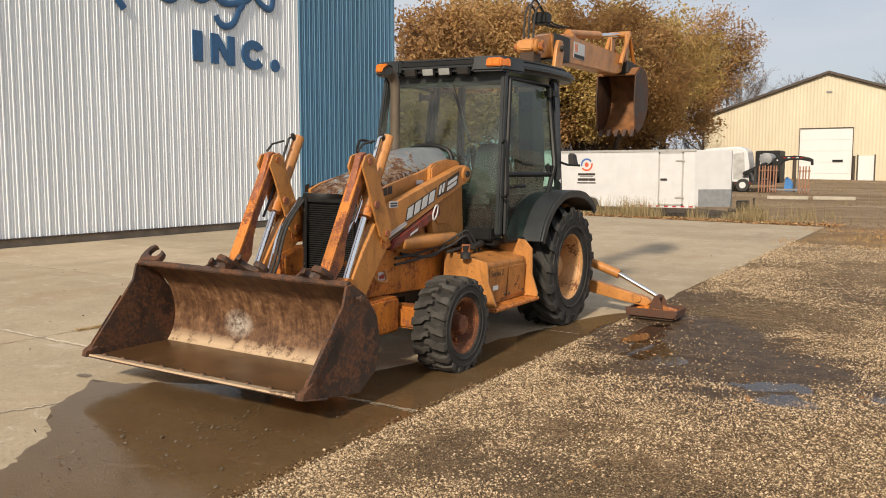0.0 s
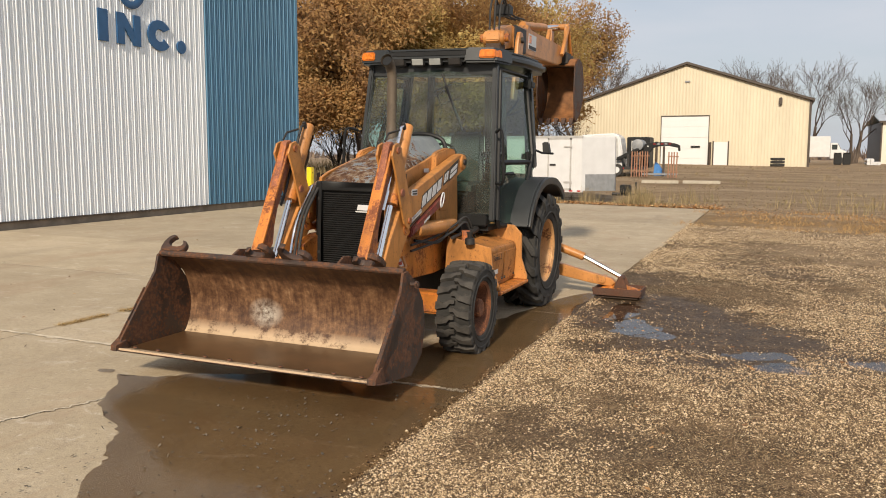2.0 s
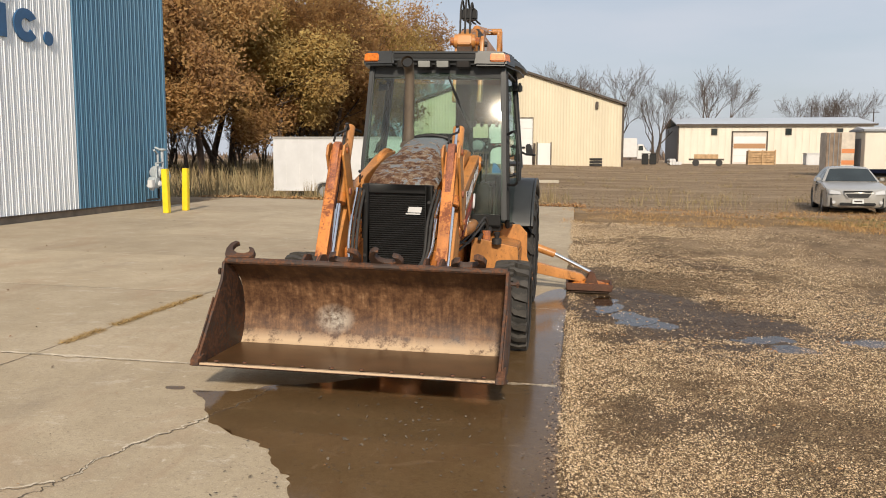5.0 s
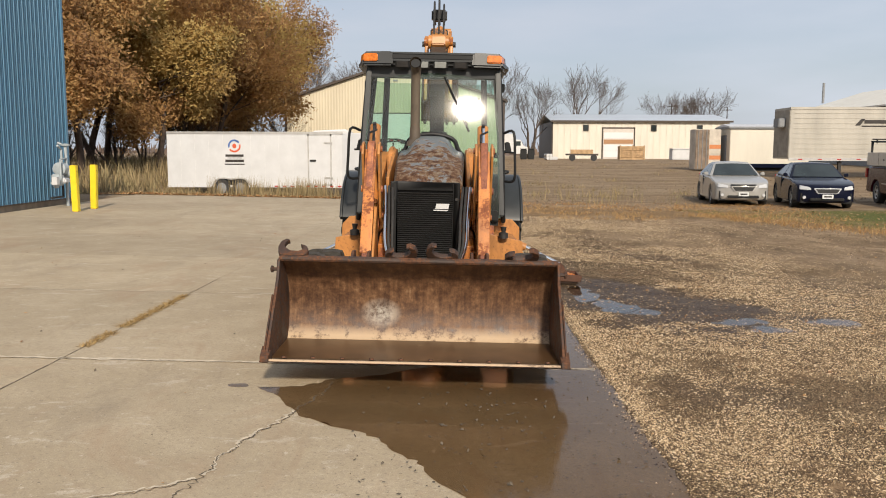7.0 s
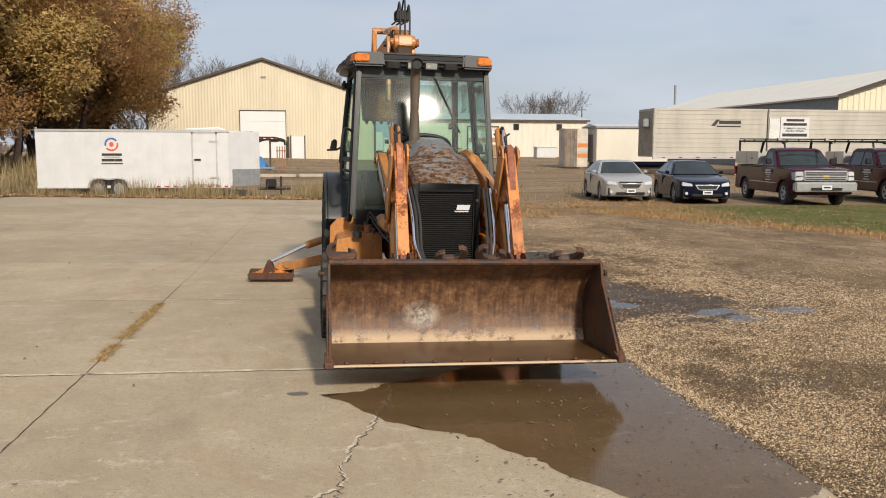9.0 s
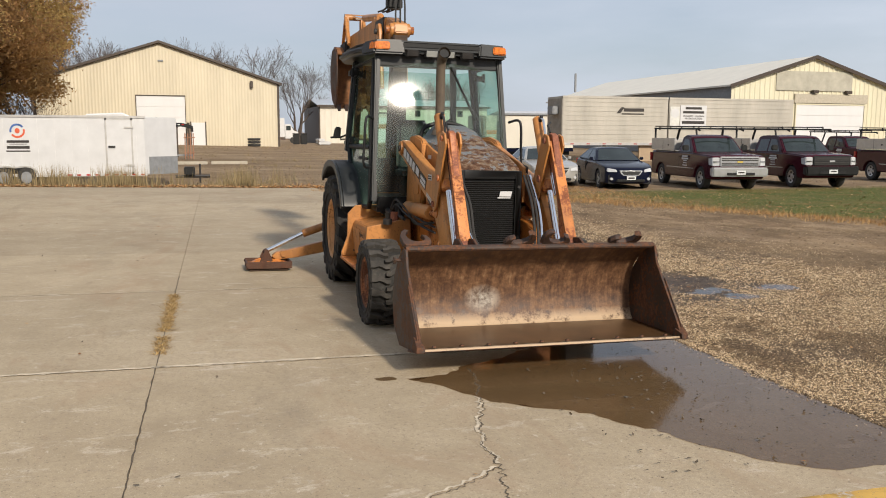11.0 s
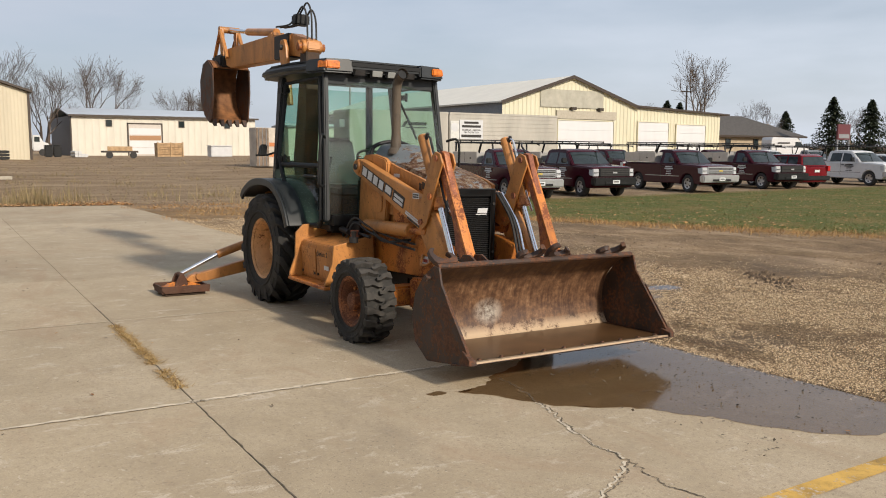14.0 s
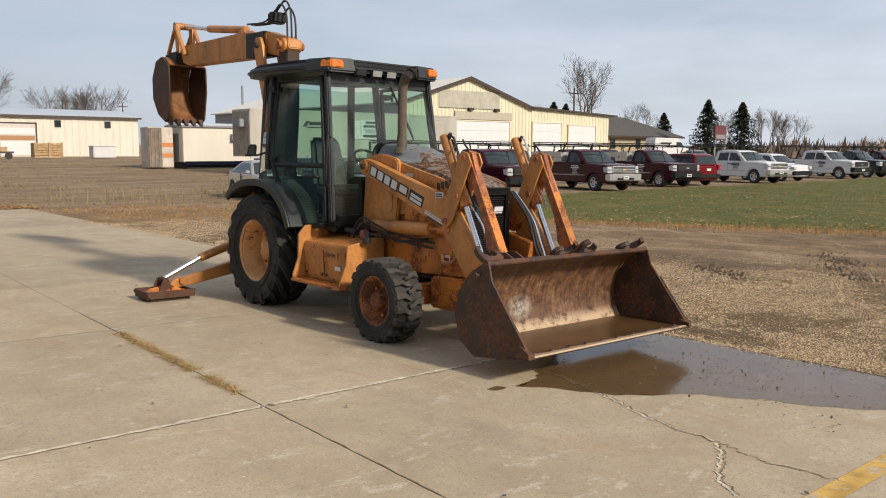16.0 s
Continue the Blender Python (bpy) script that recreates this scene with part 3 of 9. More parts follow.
for pts in ([(11.2, 5.9), (11.33, 5.3), (11.4, 5.14), (11.54, 4.98)],
            [(12.33, 5.5), (12.72, 5.36), (13.13, 5.58), (13.63, 5.52), (14.0, 5.68), (14.37, 5.56), (14.93, 5.68), (15.27, 5.9)],
            [(14.95, 6.3), (14.94, 5.68), (14.81, 5.48), (14.64, 5.17), (14.4, 5.03), (14.17, 5.08), (14.06, 5.24)],
            [(15.3, 6.0), (15.5, 5.78), (15.8, 5.66), (15.96, 5.78), (15.98, 6.1)]):
    part("letter", script_ribbon(pts, 0.085), M_sign_blue, sign)

# two yellow bollards and the gas meter
M_yellow = plain("yellow_bollard_paint", (0.78, 0.58, 0.02), 0.4, vary=0.08)
for i, (x, y) in enumerate(((-13.2, 18.6), (-13.2, 19.65))):
    b = thing("bollard", "bright yellow square steel bollard on concrete", "bollard", pose(x, y, gh(x, y), 0, 1.5 if i else -1, 0), "bollards by the meter")
    part("post", box(B(), -0.075, 0.075, -0.075, 0.075, 0, 1.13), M_yellow, b, bevel=0.012)
    part("hole", tube(B(), [(0.074, 0, 0.98), (0.078, 0, 0.98)], 0.014), M_black, b)


def gas_meter():
    g = thing("gas_meter", "grey gas meter with pipes on blue siding", "gas meter", pose(-14.2, 20.0, -0.1))
    grey = plain("meter_grey", (0.36, 0.4, 0.42), 0.5, vary=0.15)
    part("riser", tube(B(), [(0, 0.35, 0), (0, 0.35, 1.95), (-0.2, 0.35, 2.02)], 0.04), grey, g)
    part("vent", tube(B(), [(0, 0.1, 1.1), (0, 0.1, 1.85), (0, -0.1, 1.95)], 0.03), grey, g)
    part("meter_body", lathe(B(), [(-0.16, 0.1), (-0.12, 0.17), (0.12, 0.17), (0.16, 0.1)], 20, "y", (0, 0.05, 1.35)), grey, g)
    part("meter_body", box(B(), -0.12, 0.12, -0.28, -0.02, 0.92, 1.22), grey, g, bevel=0.03)
    part("regulator", lathe(B(), [(-0.05, 0.05), (-0.03, 0.14), (0.03, 0.14), (0.05, 0.05)], 20, "x", (0.02, -0.3, 1.0)), grey, g)
    part("pipe", tube(B(), [(0, -0.5, 1.0), (0, 0.4, 1.0)], 0.035), grey, g)
    part("pipe", tube(B(), [(0, -0.55, 0.62), (0, 0.1, 0.62), (0, 0.1, 0.95)], 0.03), M_frame_dark, g)
    part("box", box(B(), 0.02, 0.16, -0.55, -0.38, 0.95, 1.15), M_white, g, bevel=0.01)
    part("meter_body", lathe(B(), [(-0.12, 0.08), (-0.09, 0.15), (0.09, 0.15), (0.12, 0.08)], 20, "x", (0.1, 0.28, 1.25)), grey, g)
    part("valve", box(B(), 0.02, 0.2, -0.15, 0.12, 0.98, 1.12), M_white, g, bevel=0.03)
    part("pipe", tube(B(), [(0.05, 0.55, 0.0), (0.05, 0.55, 1.3), (0.05, 0.2, 1.36)], 0.035), grey, g)
    part("pipe", tube(B(), [(0.1, -0.2, 1.1), (0.1, -0.2, 1.6), (0.1, 0.15, 1.62), (0.1, 0.15, 1.3)], 0.028), grey, g)
    part("cap", lathe(B(), [(1.93, 0.05), (1.95, 0.11), (1.99, 0.11), (2.01, 0.03)], 16, "z", (0, 0.35, 0)), grey, g)
    return g


gas_meter()


def overhead_door(parent, x0, x1, z0, z1, y, mat=None, frame_mat=None, rows=5):
    """A sectional door in a wall that faces -y: frame and panels."""
    d = part("door", box(B(), x0, x1, y, y + 0.08, z0, z1), mat or M_door_white, parent, "white sectional overhead door")
    h = (z1 - z0) / rows
    for i in range(rows):
        part("panel", box(B(), x0 + 0.02, x1 - 0.02, y - 0.03, y - 0.002, z0 + i * h + 0.015, z0 + (i + 1) * h - 0.015), mat or M_door_white, d, bevel=0.01, seg=1)
    f = B()
    box(f, x0 - 0.06, x0, y - 0.08, y + 0.05, z0, z1)
    box(f, x1, x1 + 0.06, y - 0.08, y + 0.05, z0, z1)
    box(f, x0 - 0.06, x1 + 0.06, y - 0.08, y + 0.05, z1, z1 + 0.1)
    part("door_frame", f, frame_mat or M_trim_brown, d)
    return d


# the tan metal building with its gable to the yard
def tan_building():
    y, xa, xb, za, zb, xm, z0 = 86.0, -20.9, 1.75, 7.0, 10.75, -9.6, 0.4
    h = thing("tan_metal_building", "tan ribbed steel building with brown roof trim", "building")
    top = lambda x: za + (zb - za) * (1 - abs(x - xm) / (xb - xm))
    part("wall", ribbed(B(), "x", xa, xb, z0, 0, y, -1, 0.3, 0.02, 0.62, top), M_side_tan, h)
    body = prism(B(), [(xa, z0), (xb, z0), (xb, za), (xm, zb), (xa, za)], "y", y + 0.05, y + 40)
    part("core", body, M_side_tan, h)
    for s, xe in ((1, xb), (-1, xa)):
        r = B()
        add(r, [(xm, y - 0.4, zb + 0.02), (xe + s * 0.4, y - 0.4, za - 0.1), (xe + s * 0.4, y + 40.5, za - 0.1), (xm, y + 40.5, zb + 0.02),
                (xm, y - 0.4, zb + 0.25), (xe + s * 0.4, y - 0.4, za + 0.12), (xe + s * 0.4, y + 40.5, za + 0.12), (xm, y + 40.5, zb + 0.25)], CUBE)
        part("roof", r, M_trim_brown, h, "dark brown roof edge")
    part("corner_trim", box(B(), xb - 0.05, xb + 0.15, y - 0.12, y + 0.1, z0, za), M_trim_brown, h)
    part("corner_trim", box(B(), xa - 0.15, xa + 0.05, y - 0.12, y + 0.1, z0, za), M_trim_brown, h)
    overhead_door(h, -11.9, -7.35, z0, 5.65, y - 0.1)
    d = part("walk_door", box(B(), -6.8, -5.5, y - 0.16, y - 0.06, z0, 3.1), M_door_white, h, "white walk door")
    part("door_frame", add(box(box(B(), -6.92, -6.8, y - 0.2, y, z0, 3.2), -5.5, -5.38, y - 0.2, y, z0, 3.2), [], []), M_trim_brown, d)
    lamp = B()
    box(lamp, -1.0, -0.7, y - 0.35, y - 0.05, 6.6, 7.3)
    part("wall_lamp", lamp, M_trim_brown, h, bevel=0.05)
    part("wall_plate", box(B(), -9.75, -9.25, y - 0.12, y - 0.06, 9.0, 9.15), M_trim_grey, h)
    part("wall_box", box(B(), -9.0, -8.1, y - 0.2, y - 0.15, 2.55, 2.75), M_black, h)


tan_building()


def pale_building():
    y, xa, xb, z0, za = 130.0, 12.45, 40.2, 0.4, 6.5
    h = thing("long_pale_building", "long low cream steel building with grey roof", "building")
    part("wall", ribbed(B(), "x", xa, xb, z0, za, y, -1, 1.0, 0.05, 0.85), M_side_pale, h)
    part("core", box(B(), xa + 0.1, xb, y + 0.04, y + 18, z0, za), M_side_pale, h)
    part("end_wall", box(B(), xa - 0.1, xa + 0.08, y - 0.02, y + 18, z0, za), M_trim_brown, h, "dark end wall")
    part("roof", prism(B(), [(y - 0.5, za), (y + 9, za + 1.35), (y + 18.5, za), (y + 18.5, za + 0.15), (y + 9, za + 1.5), (y - 0.5, za + 0.15)], "x", xa - 0.4, xb + 0.4), siding("grey_metal_roof", (0.5, 0.54, 0.58)), h, "pale grey metal roof")
    part("eave_trim", box(B(), xa - 0.4, xb + 0.4, y - 0.55, y - 0.4, za - 0.12, za + 0.16), M_trim_brown, h)
    for x in (17.65, 28.3, 35.5):
        w = part("window", box(B(), x - 0.45, x + 0.45, y - 0.12, y - 0.05, 5.0, 6.0), M_trim_brown, h)
        part("pane", box(B(), x - 0.36, x + 0.36, y - 0.14, y - 0.122, 5.08, 5.92), M_car_glass, w)
    d = part("open_door", box(B(), 20.4, 25.2, y - 0.1, y - 0.04, z0, 5.4), plain("pale_door_sheet", (0.55, 0.5, 0.45), 0.6), h, "pale overhead door with brown band")
    for z, c in ((1.4, M_door_white), (2.4, M_door_white), (4.3, M_door_white)):
        part("panel", box(B(), 20.5, 25.1, y - 0.14, y - 0.102, z - 0.45, z + 0.5), c, d)
    part("panel", box(B(), 20.5, 25.1, y - 0.15, y - 0.102, 3.05, 3.7), plain("timber_band", (0.36, 0.2, 0.1), 0.7), d)
    part("door_frame", box(box(box(B(), 20.2, 20.4, y - 0.15, y, z0, 5.6), 25.2, 25.4, y - 0.15, y, z0, 5.6), 20.2, 25.4, y - 0.15, y, 5.4, 5.6), M_trim_brown, d)


pale_building()


def cream_shop():
    y, xa, xm, xb, xc, z0, za, zb = 54.0, 32.9, 40.35, 48.1, 60.0, 0.2, 5.75, 8.05
    h = thing("cream_shop_building", "cream ribbed steel shop with brown trim and white doors", "building")
    top = lambda x: (za + (zb - za) * (1 - abs(x - xm) / (xb - xm))) if x <= xb else 5.75 - 0.035 * (x - xb)
    part("wall", ribbed(B(), "x", xa, xb, z0, 0, y, -1, 0.45, 0.05, 0.55, top), M_side_cream, h)
    part("wall", ribbed(B(), "x", xb + 0.01, xc, z0, 0, y - 0.01, -1, 0.45, 0.05, 0.55, top), M_side_cream, h)
    part("core", prism(B(), [(xa, z0), (xb, z0), (xb, za), (xm, zb), (xa, za)], "y", y + 0.04, y + 34), M_trim_grey, h)
    part("core", prism(B(), [(xb + 0.02, z0), (xc, z0), (xc, 5.3), (xb + 0.02, 5.7)], "y", y + 0.05, y + 16), M_side_cream, h)
    for s, xe in ((1, xb), (-1, xa)):
        r = B()
        add(r, [(xm, y - 0.3, zb), (xe + s * 0.3, y - 0.3, za - 0.1), (xe + s * 0.3, y + 34.5, za - 0.1), (xm, y + 34.5, zb),
                (xm, y - 0.3, zb + 0.12), (xe + s * 0.3, y - 0.3, za + 0.03), (xe + s * 0.3, y + 34.5, za + 0.03), (xm, y + 34.5, zb + 0.12)], CUBE)
        part("roof", r, M_roof_light, h, "pale cream metal roof")
        t = B()
        add(t, [(xm, y - 0.36, zb - 0.12), (xe + s * 0.32, y - 0.36, za - 0.22), (xe + s * 0.32, y - 0.3, za - 0.22), (xm, y - 0.3, zb - 0.12),
                (xm, y - 0.36, zb + 0.16), (xe + s * 0.32, y - 0.36, za + 0.06), (xe + s * 0.32, y - 0.3, za + 0.06), (xm, y - 0.3, zb + 0.16)], CUBE)
        part("rake_trim", t, M_trim_brown, h)
    part("roof", prism(B(), [(xb, 5.72), (xc + 1.0, 5.27), (xc + 1.0, 5.42), (xb, 5.9)], "y", y - 0.4, y + 16.3), M_trim_brown, h)
    part("panel", box(B(), 36.85, 44.05, y - 0.12, y - 0.06, 5.45, 6.95), plain("grey_board", (0.4, 0.38, 0.31), 0.7, vary=0.15, scale=1.5), h, "weathered grey sign board")
    for x0, x1, z1 in ((38.8, 45.35, 4.35), (48.45, 52.5, 4.4), (53.6, 57.75, 4.25)):
        overhead_door(h, x0, x1, z0, z1, y - 0.1, frame_mat=M_side_cream)
    part("track_cover", box(B(), 38.6, 45.6, y - 0.2, y - 0.06, 4.5, 5.2), plain("grey_fascia", (0.42, 0.38, 0.3), 0.7), h)
    for x in (40.4, 43.6):
        part("wall_lamp", box(B(), x - 0.25, x + 0.25, y - 0.4, y - 0.08, 5.25, 5.5), M_trim_brown, h)
    part("vent_pipe", tube(B(), [(33.2, y + 28, 6.6), (33.2, y + 28, 8.6)], 0.12), M_trim_grey, h)


cream_shop()

# ---------------------------------------------------------------- the backhoe loader
# Built on its own axes: x across, y to the rear, z up from the pad; it stands on the sloping pad.
hoe = thing("backhoe_loader", "worn orange backhoe loader with rusty front bucket on concrete", "backhoe loader", pose(-4.28, 0, 0.077, 0, 1.05, 0))


def mirrored(fn):
    for s in (1, -1):
        fn(s)


# front bucket: curved shell, side plates, lip, hooks
def arc(pts, steps=6):
    """A smooth run through points (Catmull-Rom)."""
    out = []
    P = [pts[0], *pts, pts[-1]]
    for i in range(1, len(P) - 2):
        a, b, c, d = (np.array(P[i + k], float) for k in (-1, 0, 1, 2))
        for k in range(steps):
            t = k / steps
            out.append(tuple(0.5 * (2 * b + (c - a) * t + (2 * a - 5 * b + 4 * c - d) * t * t + (3 * b - a - 3 * c + d) * t ** 3)))
    out.append(tuple(pts[-1]))
    return out


shell_line = arc([(3.79, 0.225), (4.08, 0.165), (4.36, 0.13), (4.53, 0.22), (4.60, 0.43), (4.55, 0.66), (4.42, 0.81), (4.29, 0.885)], 5)
BW = 1.02


def thick_line(line, t):
    """Offsets an open line to one side by t and closes it to a polygon."""
    pts = [np.array(p) for p in line]
    off = []
    for i, p in enumerate(pts):
        d = pts[min(i + 1, len(pts) - 1)] - pts[max(i - 1, 0)]
        d = d / np.linalg.norm(d)
        off.append(p + t * np.array((d[1], -d[0])))
    return [tuple(p) for p in pts] + [tuple(p) for p in off[::-1]]


BUCKET_FIT = Matrix.Translation((-0.03, 0, 0.0116)) @ Matrix.Diagonal((0.985, 1, 0.942, 1))
front_bucket = part("loader_bucket", B(), M_bucket, hoe, "rusty brown steel loader bucket", at=BUCKET_FIT)
bm = B()
poly = thick_line(shell_line, 0.016)
n = len(poly) // 2
NX = 12
grid = []
for k in range(NX + 1):
    x = -BW + 2 * BW * k / NX
    grid.append([bm.verts.new((x, p[0], p[1])) for p in poly])
for a, b in zip(grid, grid[1:]):
    for i in range(len(poly)):
        j = (i + 1) % len(poly)
        bm.faces.new((a[i], a[j], b[j], b[i]))
for g in (grid[0], grid[-1]):
    for i in range(n - 1):
        bm.faces.new((g[i], g[i + 1], g[len(poly) - 2 - i], g[len(poly) - 1 - i]))
part("shell", bm, M_bucket, front_bucket)


def bucket_side(s):
    side = [(3.80, 0.235), (3.84, 0.30), (4.20, 0.76), (4.235, 0.89), (4.30, 0.90), (4.45, 0.80), (4.57, 0.64), (4.615, 0.44), (4.56, 0.23), (4.38, 0.11), (4.08, 0.15), (3.82, 0.205)]
    x0, x1 = sorted((s * BW, s * (BW + 0.022)))
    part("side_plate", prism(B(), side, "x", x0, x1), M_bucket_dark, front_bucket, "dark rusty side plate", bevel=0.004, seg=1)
    edge = [(3.80, 0.235), (3.84, 0.31), (4.10, 0.645), (4.15, 0.60), (3.93, 0.315), (3.88, 0.225)]
    x0, x1 = sorted((s * (BW + 0.0225), s * (BW + 0.034)))
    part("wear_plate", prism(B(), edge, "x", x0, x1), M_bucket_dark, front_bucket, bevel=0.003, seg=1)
    part("corner_tooth", hexa(B(), [(s * (BW - 0.01), 3.76, 0.205), (s * (BW + 0.05), 3.77, 0.205), (s * (BW + 0.05), 3.92, 0.19), (s * (BW - 0.01), 3.92, 0.19)],
                              [(s * (BW - 0.01), 3.765, 0.25), (s * (BW + 0.05), 3.775, 0.25), (s * (BW + 0.05), 3.87, 0.31), (s * (BW - 0.01), 3.87, 0.27)]), M_bucket_dark, front_bucket, "rusty corner shoe", bevel=0.004, seg=1)
    pts = [(s * (BW + 0.03), 4.33, 0.80), (s * (BW + 0.09), 4.33, 0.80)]
    part("side_pin", tube(tube(B(), pts, 0.014), [(s * (BW + 0.07), 4.33, 0.80), (s * (BW + 0.085), 4.33, 0.80)], 0.03, 6), M_bucket_dark, front_bucket)


mirrored(bucket_side)
part("top_rail", tube(B(), [(-BW - 0.01, 4.275, 0.895), (BW + 0.01, 4.275, 0.895)], 0.026, 10), M_bucket_dark, front_bucket, "scuffed top rail")
part("cutting_edge", prism(B(), [(3.765, 0.215), (3.78, 0.204), (4.0, 0.158), (4.005, 0.176)], "x", -BW - 0.055, BW + 0.055), M_bucket_dark, front_bucket, "worn cutting edge", bevel=0.003, seg=1)
bolt = None
for i in range(10):
    x = -0.92 + i * 0.205
    m = Matrix.Translation((x, 3.86, 0.219)) @ Euler((radians(-12), 0, 0)).to_matrix().to_4x4()
    bolt = share(bolt, front_bucket, m) if bolt else part("bolt", lathe(B(), [(0, 0.019), (0.01, 0.017), (0.014, 0.008)], 6, "z"), M_bucket_dark, front_bucket, at=m)
def hook(x, flip, tilt, size=1.0):
    """A crescent grab hook welded on the top rail."""
    shape = [(-0.10, -0.03), (0.085, -0.03), (0.11, 0.0), (0.11, 0.045), (0.085, 0.085), (0.04, 0.1), (0.065, 0.06), (0.06, 0.035), (0.03, 0.02), (-0.03, 0.025), (-0.065, 0.05), (-0.085, 0.09), (-0.07, 0.13), (-0.045, 0.145), (-0.08, 0.16), (-0.115, 0.13), (-0.13, 0.07), (-0.12, 0.0)]
    shape = [(flip * a * size, b * size) for a, b in shape]
    part("hook", prism(B(), shape, "y", -0.024, 0.024), M_bucket_dark, front_bucket, "rusty grab hook", bevel=0.006, seg=1,
         at=pose(x, 4.30, 0.925, tilt, 0, 0))
hook(-0.93, 1, -52, 0.95)
hook(-0.14, -1, 50, 1.0)
hook(0.18, 1, 45, 1.0)
hook(0.75, -1, 58, 1.05)


# loader arms, links and cylinders
def loader_side(s):
    X = 0.46 * s

    def plate(name, pts, x, w, mat, bevel=0.006, parent=hoe, label=""):
        return part(name, prism(B(), pts, "x", x - w / 2, x + w / 2), mat, parent, label, bevel, 1)

    arm = plate("loader_arm", [(6.71, 1.53), (6.70, 1.60), (6.64, 1.64), (6.5, 1.615), (5.5, 1.335), (5.30, 1.26), (5.08, 0.98), (4.78, 0.52), (4.66, 0.33), (4.7, 0.24), (4.8, 0.25),
                               (5.02, 0.5), (5.3, 0.86), (5.45, 1.03), (5.8, 1.165), (6.2, 1.315), (6.58, 1.455), (6.67, 1.48)], X, 0.085, M_orange, 0.008, label="orange loader arm with worn paint")
    tube_bm = tube(B(), [(X - 0.06, 6.635, 1.56), (X + 0.06, 6.635, 1.56)], 0.07, 20)
    part("pivot_boss", tube_bm, M_orange, arm, bevel=0.006)
    part("pivot_pin", tube(B(), [(X - 0.075, 6.635, 1.56), (X + 0.075, 6.635, 1.56)], 0.03, 14), M_frame_dark, arm)
    # bell-crank plate from the arm up to the top pin
    for dx in (-0.065, 0.065):
        link = plate("link_plate", [(5.02, 1.62), (5.06, 1.70), (5.13, 1.72), (5.19, 1.68), (5.21, 1.6), (5.40, 1.18), (5.40, 1.08), (5.33, 1.03), (5.26, 1.08), (5.16, 1.3), (5.08, 1.5)], X + dx, 0.02, M_orange, 0.004)
        for y, z in ((5.11, 1.66), (5.34, 1.10), (5.2, 1.33)):
            part("pin_head", tube(B(), [(X + dx + s * 0.01 * (1 if dx * s > 0 else -1), y, z), (X + dx + s * 0.024 * (1 if dx * s > 0 else -1), y, z)], 0.026 if y != 5.2 else 0.03, 12), M_link, link)
    # long lever down to the bucket
    lever = plate("bucket_lever", [(5.06, 1.71), (5.12, 1.73), (5.17, 1.70), (5.16, 1.62), (4.93, 1.18), (4.885, 1.05), (4.86, 0.9), (4.72, 0.74), (4.64, 0.72), (4.6, 0.78), (4.66, 0.86), (4.83, 1.18), (4.98, 1.5)], X - 0.0 * s, 0.06, M_link, 0.008, label="scuffed rusty bucket lever")
    part("rib", prism(B(), [(5.07, 1.66), (5.09, 1.65), (4.68, 0.86), (4.655, 0.86)], "x", X - 0.045, X + 0.045), M_orange_rusty, lever, bevel=0.003, seg=1)
    # bucket cylinder: body above, bright rod below
    top, mid, end = Vector((X, 5.46, 1.86)), Vector((X, 5.16, 1.26)), Vector((X, 4.9, 0.74))
    cyl = part("tilt_cylinder", tube(B(), [top, mid], 0.047, 18), M_orange, hoe, "orange hydraulic cylinder", bevel=0.006)
    part("gland", tube(B(), [mid + (mid - top) * -0.08, mid + (mid - top) * 0.04], 0.056, 18), M_orange_rusty, cyl)
    part("rod", tube(B(), [mid, end], 0.026, 16), M_chrome, cyl, "bright chromed rod")
    part("rod_eye", tube(B(), [end + Vector((-0.05, 0, 0)), end + Vector((0.05, 0, 0))], 0.05, 16), M_orange_rusty, cyl)
    part("cap_port", tube(B(), [(X, 5.40, 1.83), (X, 5.37, 1.88)], 0.016, 8), M_frame_dark, cyl)
    part("feed_pipe", tube(B(), [(X, 5.4, 1.87), (X, 5.33, 1.84), (X + 0.0, 5.22, 1.6), (X, 5.09, 1.32), (X, 5.02, 1.2)], 0.011, 8), M_chrome if s > 0 else M_frame_dark, cyl)
    # grab wire on top of the link
    part("lamp_bracket", tube(B(), [(X - 0.03, 5.10, 1.73), (X - 0.03, 5.16, 1.79), (X + 0.03, 5.24, 1.82)], 0.009, 8), M_frame_dark, lever)
    # lift cylinder below the arm
    lift = part("lift_cylinder", tube(B(), [(X, 6.5, 0.975), (X, 5.62, 0.995)], 0.066, 18), M_orange, hoe, "orange lift cylinder", bevel=0.006)
    part("rod", tube(B(), [(X, 5.62, 0.995), (X, 5.36, 1.0)], 0.034, 14), M_orange_rusty, lift)
    part("cylinder_eye", tube(B(), [(X - 0.05, 5.36, 1.03), (X + 0.05, 5.36, 1.03)], 0.055, 14), M_orange_rusty, lift)
    # hoses between the arms
    for k in range(3):
        o = 0.03 * k
        pts = arc([(X - s * (0.1 + o), 5.35, 1.35), (X - s * (0.12 + o), 5.1, 1.12), (X - s * (0.13 + o), 4.98, 0.9 - o), (X - s * (0.2 + o), 4.85, 0.72), (X - s * (0.3 + o), 4.9, 0.6)], 5)
        part("hose", tube(B(), pts, 0.012, 8), M_rubber_in if k else M_chrome, hoe, "black hydraulic hose")
